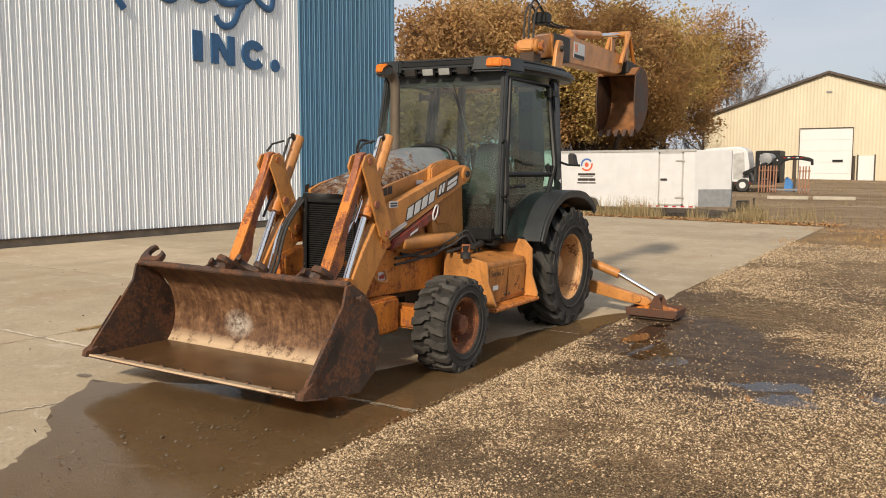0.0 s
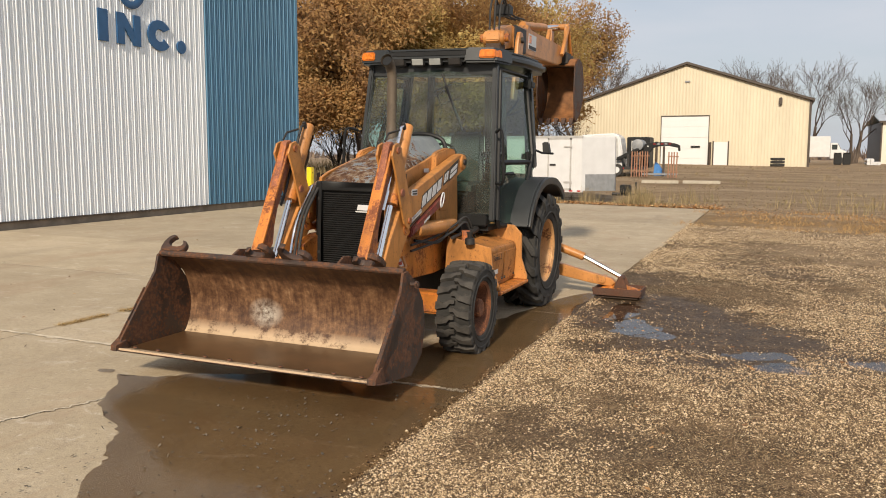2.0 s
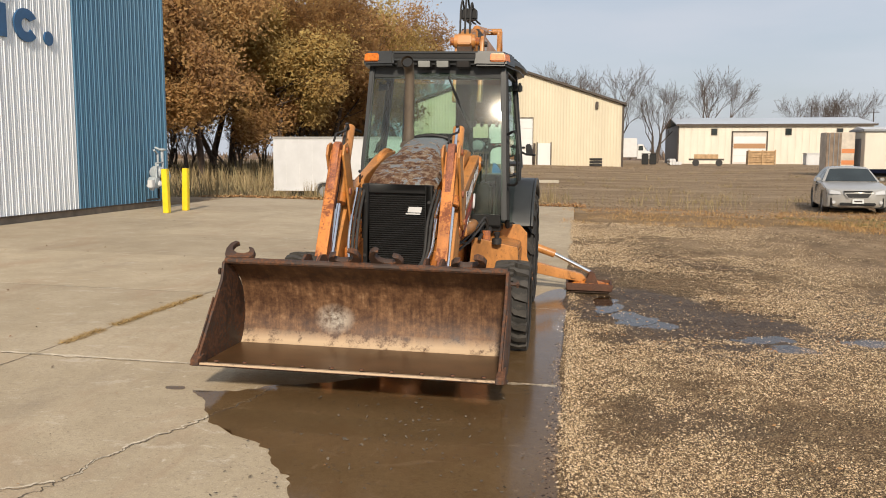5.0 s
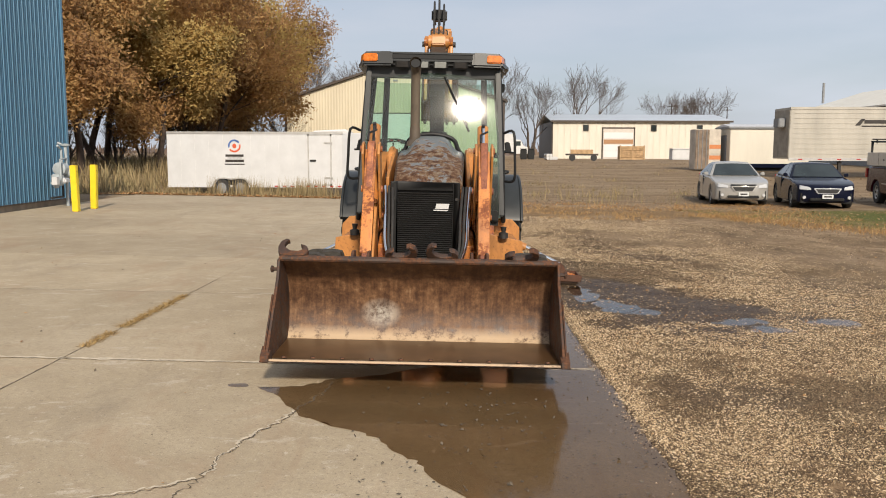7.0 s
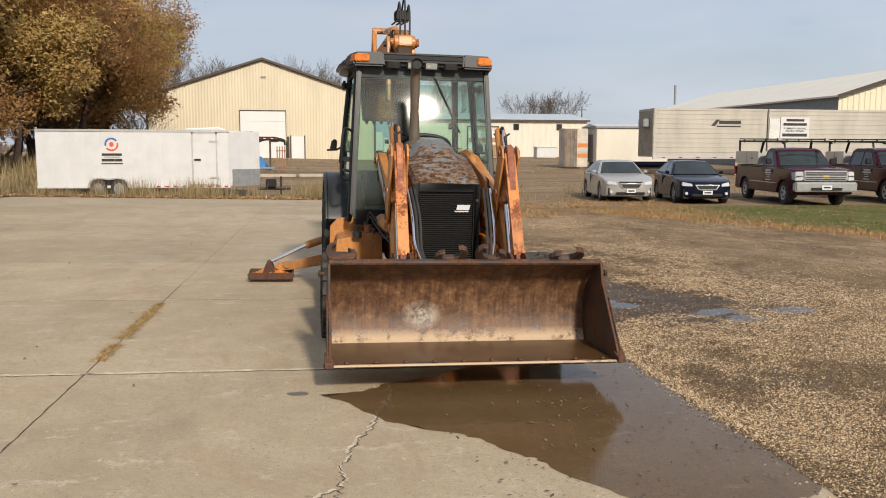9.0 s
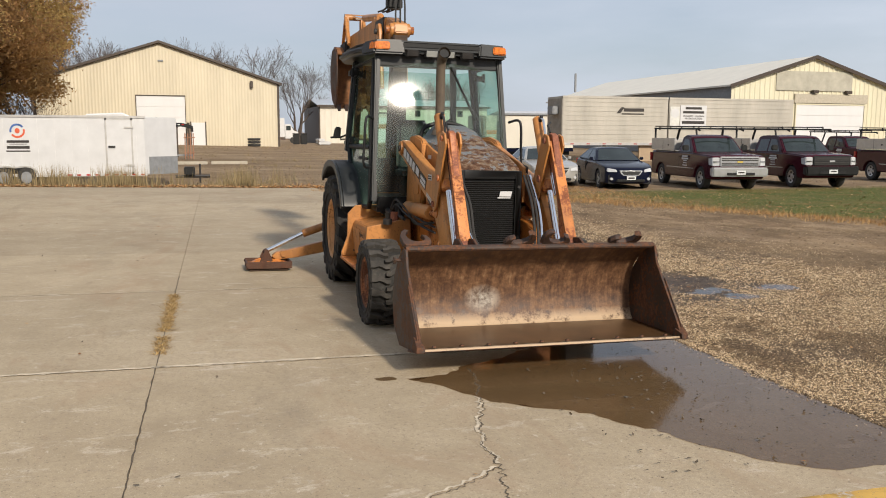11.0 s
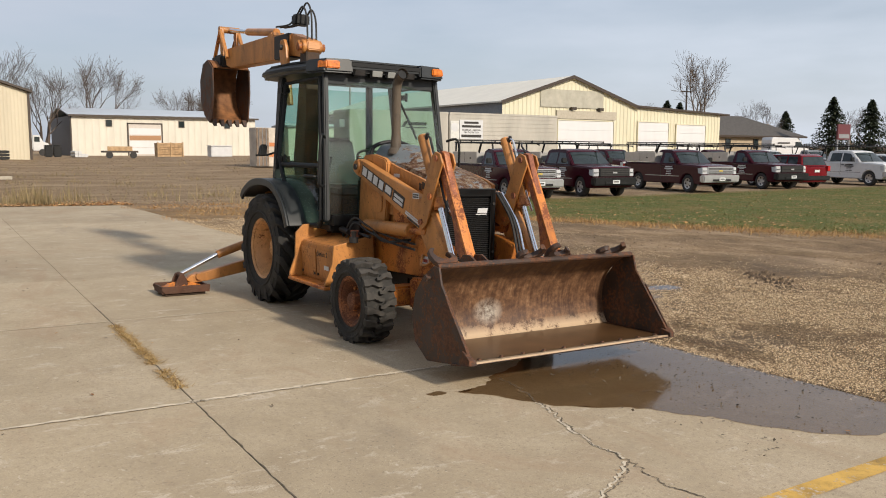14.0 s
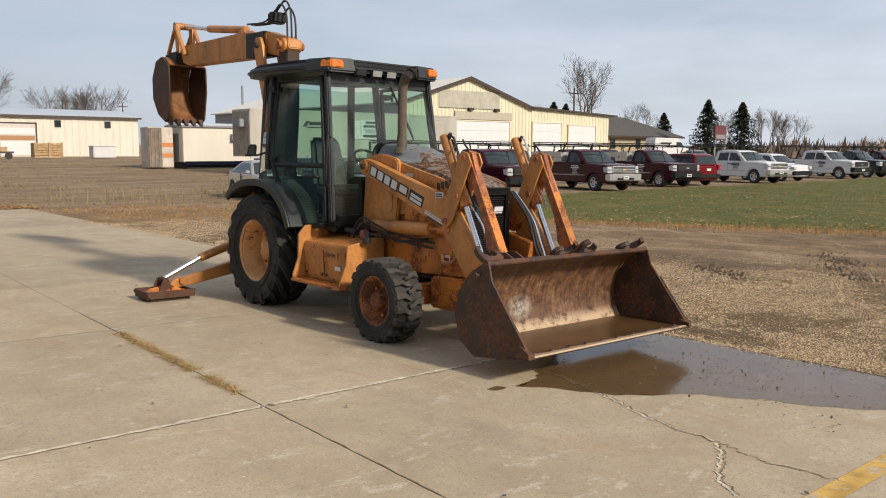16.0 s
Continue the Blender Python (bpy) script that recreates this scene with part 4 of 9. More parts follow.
    # bucket ears
    for dx in (-0.06, 0.06):
        plate("bucket_ear", [(4.42, 0.86), (4.56, 0.93), (4.66, 0.92), (4.74, 0.82), (4.74, 0.7), (4.72, 0.5), (4.74, 0.3), (4.62, 0.24), (4.62, 0.45), (4.58, 0.66), (4.46, 0.82)], X + dx, 0.022, M_bucket_dark, 0.004, front_bucket)
    part("ear_pin", tube(B(), [(X - 0.1, 4.66, 0.82), (X + 0.1, 4.66, 0.82)], 0.024, 12), M_link, front_bucket)


mirrored(loader_side)
part("cross_tube", tube(B(), [(-0.46, 4.98, 0.62), (0.46, 4.98, 0.62)], 0.07, 18), M_orange, hoe)


# hood, grille, engine sides and chassis
def hood():
    k = Mat("flaking_grey_hood", 0.3)
    sep = k.n.new("ShaderNodeSeparateXYZ")
    k.l.new(k.co, sep.inputs[0])
    worn = k.n.new("ShaderNodeMapRange")
    for key, val in (("From Min", 6.55), ("From Max", 5.95), ("To Min", -0.14), ("To Max", 0.1)):
        worn.inputs[key].default_value = val
    k.l.new(sep.outputs[1], worn.inputs[0])
    mot, fine = k.noise(11, 9, 0.72, None, 0.5), k.noise(60, 4)
    tot = k.n.new("ShaderNodeMath")
    k.l.new(mot, tot.inputs[0]), k.l.new(worn.outputs[0], tot.inputs[1])
    mask = k.ramp(tot.outputs[0], (0.52, 0.0), (0.545, 1.0))
    bare = k.ramp(k.noise(17, 7, 0.75), (0.36, (0.06, 0.03, 0.02)), (0.48, (0.2, 0.095, 0.05)), (0.56, (0.36, 0.25, 0.16)), (0.66, (0.5, 0.45, 0.36)))
    clean = k.ramp(k.noise(3, 5), (0.3, (0.33, 0.37, 0.4)), (0.7, (0.45, 0.49, 0.51)))
    k.color(k.mix(mask, clean, bare))
    k.rough(k.ramp(mask, (0.0, 0.25), (1.0, 0.8)))
    k.bump(k.mix(0.4, mask, fine), 0.35, 0.003)
    M_hood = k.m
    bm = B()
    rows = []
    for y, hw, z, crown in ((5.37, 0.285, 1.375, 0.012), (5.41, 0.295, 1.415, 0.015), (5.55, 0.3, 1.465, 0.018), (5.7, 0.305, 1.51, 0.022), (5.9, 0.315, 1.555, 0.026), (6.1, 0.32, 1.59, 0.03), (6.3, 0.325, 1.615, 0.035), (6.5, 0.33, 1.63, 0.04), (6.78, 0.335, 1.64, 0.04)):
        ring = []
        for k in range(25):
            u = -1 + 2 * k / 24
            zz = z + crown * (1 - abs(u) ** 2.6) + 0.125 * smooth(5.65, 6.45, y) * math.exp(-(u / 0.62) ** 6)
            ring.append(bm.verts.new((hw * u, y, zz - (0.05 if abs(u) == 1 else 0))))
        rows.append(ring)
    for a, b in zip(rows, rows[1:]):
        for k in range(24):
            bm.faces.new((a[k], a[k + 1], b[k + 1], b[k]))
    bmesh.ops.solidify(bm, geom=bm.faces[:], thickness=0.02)
    h = part("hood", bm, M_hood, hoe, "grey hood with flaking rust-spotted paint", angle=50)
    part("hood_seal", tube(B(), arc([(-0.34, 6.8, 1.6), (-0.27, 6.8, 1.67), (-0.21, 6.8, 1.78), (0, 6.8, 1.825), (0.21, 6.8, 1.78), (0.27, 6.8, 1.67), (0.34, 6.8, 1.6)], 4), 0.022, 8), M_black, h, "black rubber seal")
    bm = B()
    add(bm, [(-0.30, 5.42, 0.95), (0.30, 5.42, 0.95), (0.35, 6.7, 0.95), (-0.35, 6.7, 0.95), (-0.285, 5.42, 1.38), (0.285, 5.42, 1.38), (0.335, 6.7, 1.6), (-0.335, 6.7, 1.6)], CUBE)
    part("engine_cover", bm, M_orange, hoe, "orange engine side panel", bevel=0.01)

    def flank(s):
        part("side_panel", prism(B(), [(5.46, 1.1), (5.46, 1.42), (5.6, 1.47), (6.1, 1.58), (6.35, 1.65), (6.68, 1.67), (6.7, 1.1)], "x", min(s * 0.335, s * 0.365), max(s * 0.335, s * 0.365)), M_orange, hoe, "orange side panel", bevel=0.006, seg=1)
        hatch = [(6.275, 1.15), (6.3, 1.12), (6.46, 1.11), (6.49, 1.14), (6.49, 1.28), (6.47, 1.315), (6.3, 1.33), (6.275, 1.30)]
        part("service_door", prism(B(), hatch, "x", *sorted((s * 0.4085, s * 0.42))), M_orange, hoe, bevel=0.004, seg=1)
        part("loader_tower", prism(B(), [(6.25, 0.85), (6.2, 1.2), (6.2, 1.61), (6.25, 1.65), (6.48, 1.69), (6.68, 1.68), (6.75, 1.5), (6.8, 0.85)], "x", min(s * 0.35, s * 0.408), max(s * 0.35, s * 0.408)), M_orange, hoe, bevel=0.012, seg=2)
        part("chassis_rail", prism(B(), [(5.1, 0.62), (5.1, 0.88), (5.35, 0.95), (6.4, 0.95), (6.9, 0.95), (6.9, 0.58), (6.2, 0.55), (5.3, 0.58)], "x", min(s * 0.30, s * 0.40), max(s * 0.30, s * 0.40)), M_orange_rusty, hoe, "grimy orange chassis rail", bevel=0.008, seg=1)
        part("tow_handle", tube(B(), arc([(s * 0.41, 5.3, 0.8), (s * 0.46, 5.32, 0.72), (s * 0.46, 5.45, 0.7), (s * 0.41, 5.5, 0.78)], 4), 0.013, 8), M_orange, hoe)
        part("counterweight", box(B(), min(s * 0.2, s * 0.51), max(s * 0.2, s * 0.51), 5.12, 5.57, 0.28, 0.57), M_orange_rusty, hoe, "mud-caked orange counterweight", bevel=0.02)
    mirrored(flank)
    gr = part("grille", box(B(), -0.275, 0.275, 5.16, 5.23, 0.66, 1.36), M_black, hoe, "black slatted radiator grille", bevel=0.015, at=Matrix.Translation((-0.02, 0.2, 0)) @ Matrix.Diagonal((0.97, 1, 1, 1)))
    fr = B()
    for x0, x1, z0, z1 in ((-0.305, -0.245, 0.64, 1.39), (0.245, 0.305, 0.64, 1.39), (-0.245, 0.245, 1.315, 1.39), (-0.245, 0.245, 0.64, 0.69)):
        box(fr, x0, x1, 5.125, 5.225, z0, z1)
    part("grille_frame", fr, M_black, gr, bevel=0.008, seg=1)
    M_slat = plain("grille_slat", (0.05, 0.05, 0.05), 0.45, 0.3)
    sl = None
    for i in range(34):
        at = Matrix.Translation((0, 5.148, 0.70 + i * 0.0178))
        sl = share(sl, gr, at) if sl else part("slat", hexa(B(), [(-0.245, 0, 0), (0.245, 0, 0), (0.245, 0.012, 0.0), (-0.245, 0.012, 0.0)], [(-0.245, -0.008, 0.007), (0.245, -0.008, 0.007), (0.245, 0.012, 0.009), (-0.245, 0.012, 0.009)]), M_slat, gr, at=at)
    part("badge", prism(B(), [(0.09, 1.165), (0.205, 1.165), (0.215, 1.21), (0.10, 1.21)], "y", 5.132, 5.14), M_white, gr, "white nameplate shape")
    part("badge_bar", box(B(), 0.075, 0.2, 5.133, 5.14, 1.148, 1.158), M_white, gr)
    for x, z in ((-0.275, 1.25), (0.275, 1.25), (-0.275, 0.8), (0.275, 0.8)):
        part("screw", tube(B(), [(x, 5.118, z), (x, 5.126, z)], 0.014, 10), M_frame_dark, gr)
    ex, ey = -0.16, 6.46
    st = part("exhaust_pipe", tube(B(), [(ex, ey, 1.62), (ex, ey, 2.34), (ex, ey - 0.02, 2.41), (ex, ey - 0.06, 2.46), (ex, ey - 0.13, 2.49)], [0.046, 0.046, 0.047, 0.051, 0.058], 20, False), M_stack, hoe, "brown heat-stained exhaust stack")
    part("stack_collar", lathe(B(), [(1.70, 0.085), (1.74, 0.075), (1.76, 0.055), (1.88, 0.05)], 20, "z", (ex, ey, 0)), M_stack, st)
    part("stack_mouth", tube(B(), [(ex, ey - 0.11, 2.483), (ex, ey - 0.06, 2.46)], 0.046, 16), M_black, st)


hood()
part("chassis", box(B(), -0.3, 0.3, 5.47, 8.9, 0.5, 0.95), M_frame_dark, hoe)
part("front_axle", box(B(), -0.75, 0.75, 5.6, 5.8, 0.3, 0.48), M_orange_rusty, hoe, "grimy orange front axle", bevel=0.02)
part("differential", lathe(B(), [(-0.2, 0.06), (-0.16, 0.13), (-0.05, 0.17), (0.05, 0.17), (0.16, 0.13), (0.2, 0.06)], 18, "x", (0, 5.72, 0.39)), M_orange_rusty, hoe)
# added block: stops sun passing below the chassis, so the ground shadow closes
part("transmission", prism(B(), [(6.0, 0.52), (6.0, 0.4), (6.25, 0.3), (7.1, 0.3), (7.3, 0.36), (7.9, 0.4), (7.9, 0.52)], "x", -0.26, 0.26), M_frame_dark, hoe, "dark block added under the chassis to keep sun out", bevel=0.02)
part("drive_shaft", tube(B(), [(0.0, 5.86, 0.4), (0.0, 6.1, 0.42)], 0.04, 12), M_frame_dark, hoe)
part("rear_axle", tube(B(), [(-0.65, 8.07, 0.6), (0.65, 8.07, 0.6)], 0.14, 18), M_frame_dark, hoe)


# wheels
def wheel(name, R, w, rim_r, lugs, lug_h, rim_mat, dish, hub_r, chevron, lug_mat, profile):
    """A wheel at the origin, its outer side to +x."""
    h = w / 2
    root = part(name, lathe(B(), [(-h * 0.72, rim_r), (-h * 0.9, rim_r + 0.02), (-h, (R + rim_r) / 2), (-h * 0.93, R * 0.955 - lug_h * 0.4), (-h * 0.7, R * 0.985 - lug_h * 0.85), (0, R - lug_h), (h * 0.7, R * 0.985 - lug_h * 0.85), (h * 0.93, R * 0.955 - lug_h * 0.4), (h, (R + rim_r) / 2), (h * 0.9, rim_r + 0.02), (h * 0.72, rim_r)], 56, "x", cap=False), M_tyre, hoe, "dusty black tyre with worn lugs", angle=30)
    # lugs: each a bent bar over the tread and shoulder
    lb = B()
    for i in range(lugs):
        for s in (-1, 1):
            a0 = 2 * math.pi * (i + (0.5 if s > 0 else 0)) / lugs
            ring = []
            for (u, fall, da, wide) in profile:
                rr = R * fall
                a = a0 + chevron * da
                half = wide * math.pi / lugs
                x = s * h * u
                lo = rr - lug_h - 0.02
                pts = []
                for (ang, r_) in ((a - half, lo), (a - half * 0.75, rr), (a + half * 0.75, rr), (a + half, lo)):
                    pts.append(lb.verts.new((x if r_ == rr else x * 0.985, r_ * math.cos(ang), r_ * math.sin(ang))))
                ring.append(pts)
            for p, q in zip(ring, ring[1:]):
                for j in range(3):
                    lb.faces.new((p[j], p[j + 1], q[j + 1], q[j]))
            lb.faces.new(ring[0]), lb.faces.new(ring[-1][::-1])
    part("tread", lb, lug_mat, root)
    for rr in (0.3, 0.62):
        r0 = rim_r + (R - rim_r) * rr
        part("sidewall_ring", lathe(B(), [(h * 0.97, r0 - 0.012), (h * 1.012, r0 - 0.006), (h * 1.012, r0 + 0.006), (h * 0.97, r0 + 0.012)], 48, "x", cap=False), M_tyre, root)
    rim = part("rim", lathe(B(), [(-h * 0.6, rim_r - 0.03), (h * 0.78, rim_r - 0.012), (h * 0.86, rim_r + 0.012), (h * 0.8, rim_r + 0.02), (h * 0.7, rim_r - 0.02), (h * 0.55, rim_r - 0.035), (dish + 0.015, rim_r - 0.06), (dish, rim_r * 0.62), (dish + 0.02, rim_r * 0.5), (dish + 0.02, 0.0)], 48, "x"), rim_mat, root, "rust-stained orange steel rim")
    part("hub", lathe(B(), [(dish, hub_r * 1.25), (dish + 0.035, hub_r * 1.2), (dish + 0.05, hub_r), (dish + 0.11, hub_r * 0.92), (dish + 0.125, hub_r * 0.7), (dish + 0.125, 0)], 28, "x"), rim_mat, rim)
    nut = None
    for i in range(8):
        a = 2 * math.pi * i / 8
        m = Matrix.Translation((dish + 0.012, rim_r * 0.64 * math.cos(a), rim_r * 0.64 * math.sin(a)))
        nut = share(nut, rim, m) if nut else part("nut", lathe(B(), [(0, 0.018), (0.022, 0.017), (0.024, 0.0)], 6, "x"), M_orange_rusty, rim, at=m)
    return root


M_rim_r = painted_rust("rear_rim_paint", (0.6, 0.32, 0.13), amount=0.56, scale=4, rough=0.5)
M_rim_f = painted_rust("front_rim_rust", (0.36, 0.125, 0.04), rust=(0.1, 0.036, 0.016), amount=0.45, scale=7, rough=0.7)


def place_wheels(make, x, y, z, turn):
    a = make()
    b_root = a.copy()
    a.matrix_basis = pose(x, y, z, 13, 0, turn)
    made = {a: b_root}
    scene.collection.objects.link(b_root)
    for o in a.children_recursive:
        c = o.copy()
        scene.collection.objects.link(c)
        made[o] = c
        c.parent = made[o.parent]
    b_root.matrix_basis = pose(-x, y, z, 0, 0, 180 + turn)


BAR = ((0.02, 1.0, 0.0, 0.56), (0.45, 1.0, 0.5, 0.56), (0.85, 0.985, 1.0, 0.56), (1.0, 0.94, 1.08, 0.46), (1.03, 0.87, 1.12, 0.46))
FINGER = ((-0.12, 1.0, 0.0, 0.3), (0.12, 1.0, 0.0, 0.34), (0.3, 1.0, 0.6, 0.5), (0.5, 0.998, 0.85, 0.42), (0.72, 0.99, 0.85, 0.6), (0.96, 0.97, 1.0, 0.68), (1.0, 0.93, 1.0, 0.6))
place_wheels(lambda: wheel("rear_wheel", 0.628, 0.44, 0.33, 17, 0.06, M_rim_r, -0.06, 0.12, 0.42, M_tyre, BAR), 0.785, 8.07, 0.603, 0)
place_wheels(lambda: wheel("front_wheel", 0.39, 0.3, 0.215, 19, 0.038, M_rim_f, 0.0, 0.085, 0.1, M_lug, FINGER), 0.92, 5.71, 0.367, 0)


# cab: posts, glass, roof, doors
ZT = 2.53
M_tank = painted_rust("scuffed_tank_paint", (0.47, 0.19, 0.045), rust=(0.11, 0.05, 0.025), amount=0.57, scale=6, rough=0.5)
def cab():
    c = part("cab", box(B(), -0.62, 0.62, 6.98, 8.3, 0.86, 1.0), M_cab, hoe, "charcoal cab with tinted glass", bevel=0.02)
    A0, A1 = (0.735, 6.86, 1.0), (0.665, 7.07, ZT)      # front post foot and head
    def bar(p, q, w, d, mat, name="post", parent=c):
        p, q = Vector(p), Vector(q)
        bm = B()
        hexa(bm, [p + Vector(v) for v in ((-w, -d, 0), (w, -d, 0), (w, d, 0), (-w, d, 0))], [q + Vector(v) for v in ((-w, -d, 0), (w, -d, 0), (w, d, 0), (-w, d, 0))])
        return part(name, bm, mat, parent, bevel=0.012)
    def side(s):
        m = lambda p: (s * p[0], p[1], p[2])
        bar(m(A0), m(A1), 0.026, 0.036, M_cab)
        d = part("door", tube(B(), [m((0.755, 6.95, 1.0)), m((0.735, 7.0, 1.6)), m((0.685, 7.14, 2.47)), m((0.705, 7.98, 2.46)), m((0.79, 8.0, 1.66)), m((0.80, 7.86, 1.42)), m((0.80, 7.52, 1.02)), m((0.79, 7.3, 0.93)), m((0.76, 6.98, 0.94)), m((0.755, 6.95, 1.0))], 0.026, 8), M_black, c, "glazed cab door with black frame")
        g = B()
        vs = [m((0.752, 6.97, 1.0)), m((0.682, 7.15, 2.46)), m((0.702, 7.96, 2.45)), m((0.785, 7.98, 1.66)), m((0.795, 7.84, 1.42)), m((0.795, 7.5, 1.02)), m((0.78, 7.28, 0.95)), m((0.755, 7.0, 0.95))]
        add(g, vs, [tuple(range(len(vs)))])
        bmesh.ops.triangulate(g, faces=g.faces[:])
        gl = part("door_glass", g, M_glass, d, "tinted green glass")
        part("door_bar", tube(B(), [m((0.74, 7.02, 1.56)), m((0.785, 7.97, 1.56))], 0.026, 8), M_black, d)
        part("door_handle", tube(B(), arc([m((0.76, 7.06, 1.44)), m((0.80, 7.08, 1.45)), m((0.81, 7.25, 1.45)), m((0.78, 7.28, 1.45))], 4), 0.016, 8), M_black, d)
        for z in (1.62, 2.38):
            part("hinge", tube(box(B(), *sorted((s * 0.70, s * 0.80)), 7.9, 8.02, z - 0.03, z + 0.03), [m((0.78, 7.86, z - 0.05)), m((0.78, 7.86, z + 0.05))], 0.018), M_black, d, bevel=0.006)
        # rear quarter glass and post
        bar(m((0.80, 8.05, 1.5)), m((0.70, 8.1, ZT)), 0.03, 0.045, M_cab)
        q = B()
        add(q, [m((0.80, 8.1, 1.5)), m((0.70, 8.14, 2.46)), m((0.60, 8.44, 2.46)), m((0.66, 8.5, 1.45))], [(0, 1, 2, 3)])
        part("quarter_glass", q, M_glass, c)
        bar(m((0.64, 8.52, 1.0)), m((0.58, 8.44, ZT)), 0.035, 0.04, M_cab)
        # lower front corner glass beside the hood
        part("grab_rail", tube(B(), arc([m((0.74, 6.9, 1.85)), m((0.83, 6.8, 1.86)), m((0.85, 6.8, 1.6)), m((0.85, 6.81, 1.38)), m((0.76, 6.88, 1.36))], 4), 0.014, 8), M_black, c, "black grab rail")
        mi = part("mirror", hexa(B(), [m((0.85, 8.22, 1.65)), m((0.93, 8.24, 1.65)), m((0.93, 8.32, 1.65)), m((0.85, 8.3, 1.65))], [m((0.84, 8.22, 1.78)), m((0.9, 8.24, 1.78)), m((0.9, 8.32, 1.78)), m((0.84, 8.3, 1.78))]), M_black, c, bevel=0.012)
        part("mirror_arm", tube(B(), [m((0.78, 8.08, 1.7)), m((0.85, 8.2, 1.66)), m((0.95, 8.3, 1.655))], 0.012, 8), M_black, mi)
        # rear fender
        f = B()
        prof = [(7.28, 0.92), (7.38, 1.10), (7.56, 1.27), (7.80, 1.375), (8.08, 1.40), (8.38, 1.37), (8.64, 1.26), (8.72, 1.17)]
        prism(f, thick_line(arc(prof, 3), 0.03), "x", min(s * 0.60, s * 0.97), max(s * 0.60, s * 0.97))
        fd = part("fender", f, M_cab, hoe, "black plastic rear fender", bevel=0.006, seg=1)
        lip = thick_line(arc(prof, 3), 0.075)
        part("fender_lip", prism(B(), lip, "x", min(s * 0.9705, s * 1.0), max(s * 0.9705, s * 1.0)), M_cab, fd, bevel=0.006, seg=1)
        part("inner_guard", prism(B(), [(7.30, 0.6), (7.40, 0.95), (7.6, 1.25), (7.9, 1.4), (8.3, 1.42), (8.7, 1.3), (8.75, 0.7)], "x", min(s * 0.56, s * 0.63), max(s * 0.56, s * 0.63)), M_frame_dark, hoe)
        # step and side tank: a box between two flared end plates on a step
        xs = lambda pts: [(s * a, b) for a, b in pts]
        st = part("step_box", prism(B(), xs([(0.48, 0.41), (0.87, 0.41), (0.895, 0.75), (0.88, 0.785), (0.5, 0.86)]), "y", 6.352, 7.15), M_tank, hoe, "orange side tank and step", bevel=0.008)
        part("step_plate", box(B(), *sorted((s * 0.48, s * 1.02)), 6.31, 7.2, 0.372, 0.408), M_orange_rusty, st, "rust-edged step plate", bevel=0.008, seg=1)
        part("end_plate", prism(B(), xs([(0.46, 0.41), (1.0, 0.41), (1.0, 0.44), (0.925, 0.62), (0.91, 0.80), (0.48, 0.885)]), "y", 6.325, 6.351), M_orange, st, bevel=0.005, seg=1)
        part("end_plate", prism(B(), xs([(0.46, 0.41), (1.015, 0.41), (1.015, 0.45), (0.955, 0.62), (0.95, 0.86), (0.87, 0.945), (0.48, 0.965)]), "y", 7.151, 7.18), M_orange, st, bevel=0.005, seg=1)
        part("panel_door", prism(B(), xs([(0.8805, 0.45), (0.8975, 0.73), (0.9055, 0.73), (0.8885, 0.45)]), "y", 6.39, 6.75), M_tank, st, bevel=0.003, seg=1)
        part("panel_door", prism(B(), xs([(0.8805, 0.45), (0.8975, 0.73), (0.9055, 0.73), (0.8885, 0.45)]), "y", 6.775, 7.12), M_tank, st, bevel=0.003, seg=1)
        for y in (6.42, 6.72, 6.8, 7.09):
            part("latch", tube(B(), [(s * 0.885, y, 0.475), (s * 0.9, y, 0.475)], 0.012, 8), M_frame_dark, st)
        part("grease_pump", lathe(B(), [(0, 0.045), (0.05, 0.045), (0.06, 0.02), (0.11, 0.03)], 14, "z", (s * 0.72, 6.28, 0.83)), M_frame_dark, st)
    mirrored(side)
    # windshield and front header
    ws = B()
    sheet = []
    for j in range(13):
        v = j / 12
        sheet.append([ws.verts.new(((0.725 - 0.07 * v) * u, 6.83 + 0.23 * v - 0.256 * v * (1 - v) + 0.035 * u * u, 1.0 + 1.46 * v)) for u in (i / 6 - 1 for i in range(13))])
    for ra, rb in zip(sheet, sheet[1:]):
        for q in range(12):
            ws.faces.new((ra[q], ra[q + 1], rb[q + 1], rb[q]))
    part("windshield", ws, M_shield, c, "tinted dusty windshield")
    rw = B()
    add(rw, [(-0.6, 8.54, 1.4), (0.6, 8.54, 1.4), (0.56, 8.45, 2.46), (-0.56, 8.45, 2.46)], [(0, 1, 2, 3)])
    part("rear_window", rw, M_glass, c)
    part("rear_sill", box(B(), -0.62, 0.62, 8.47, 8.56, 1.0, 1.42), M_cab, c)
    part("cowl", box(B(), -0.7, 0.7, 6.78, 6.88, 0.95, 1.06), M_black, c, bevel=0.01)
    # roof: rounded slab with lamps in a recess at the front
    rf = B()
    outline = [(-0.70, 7.08), (-0.62, 6.95), (-0.42, 6.94), (0.42, 6.94), (0.62, 6.95), (0.70, 7.08), (0.81, 7.7), (0.82, 8.3), (0.74, 8.58), (0.5, 8.68), (-0.5, 8.68), (-0.74, 8.58), (-0.82, 8.3), (-0.81, 7.7)]
    prism(rf, outline, "z", 2.50, 2.60)
    roof = part("roof", rf, M_cab, c, "dark grey moulded roof", bevel=0.035, seg=3, at=Matrix.Translation((-0.012, 0, 0.03)) @ Matrix.Diagonal((1.03, 1, 1, 1)))
    part("roof_top", prism(B(), [(x * 0.93, 7.8 + (y - 7.8) * 0.93) for x, y in outline], "z", 2.595, 2.635), M_cab, roof, bevel=0.02)
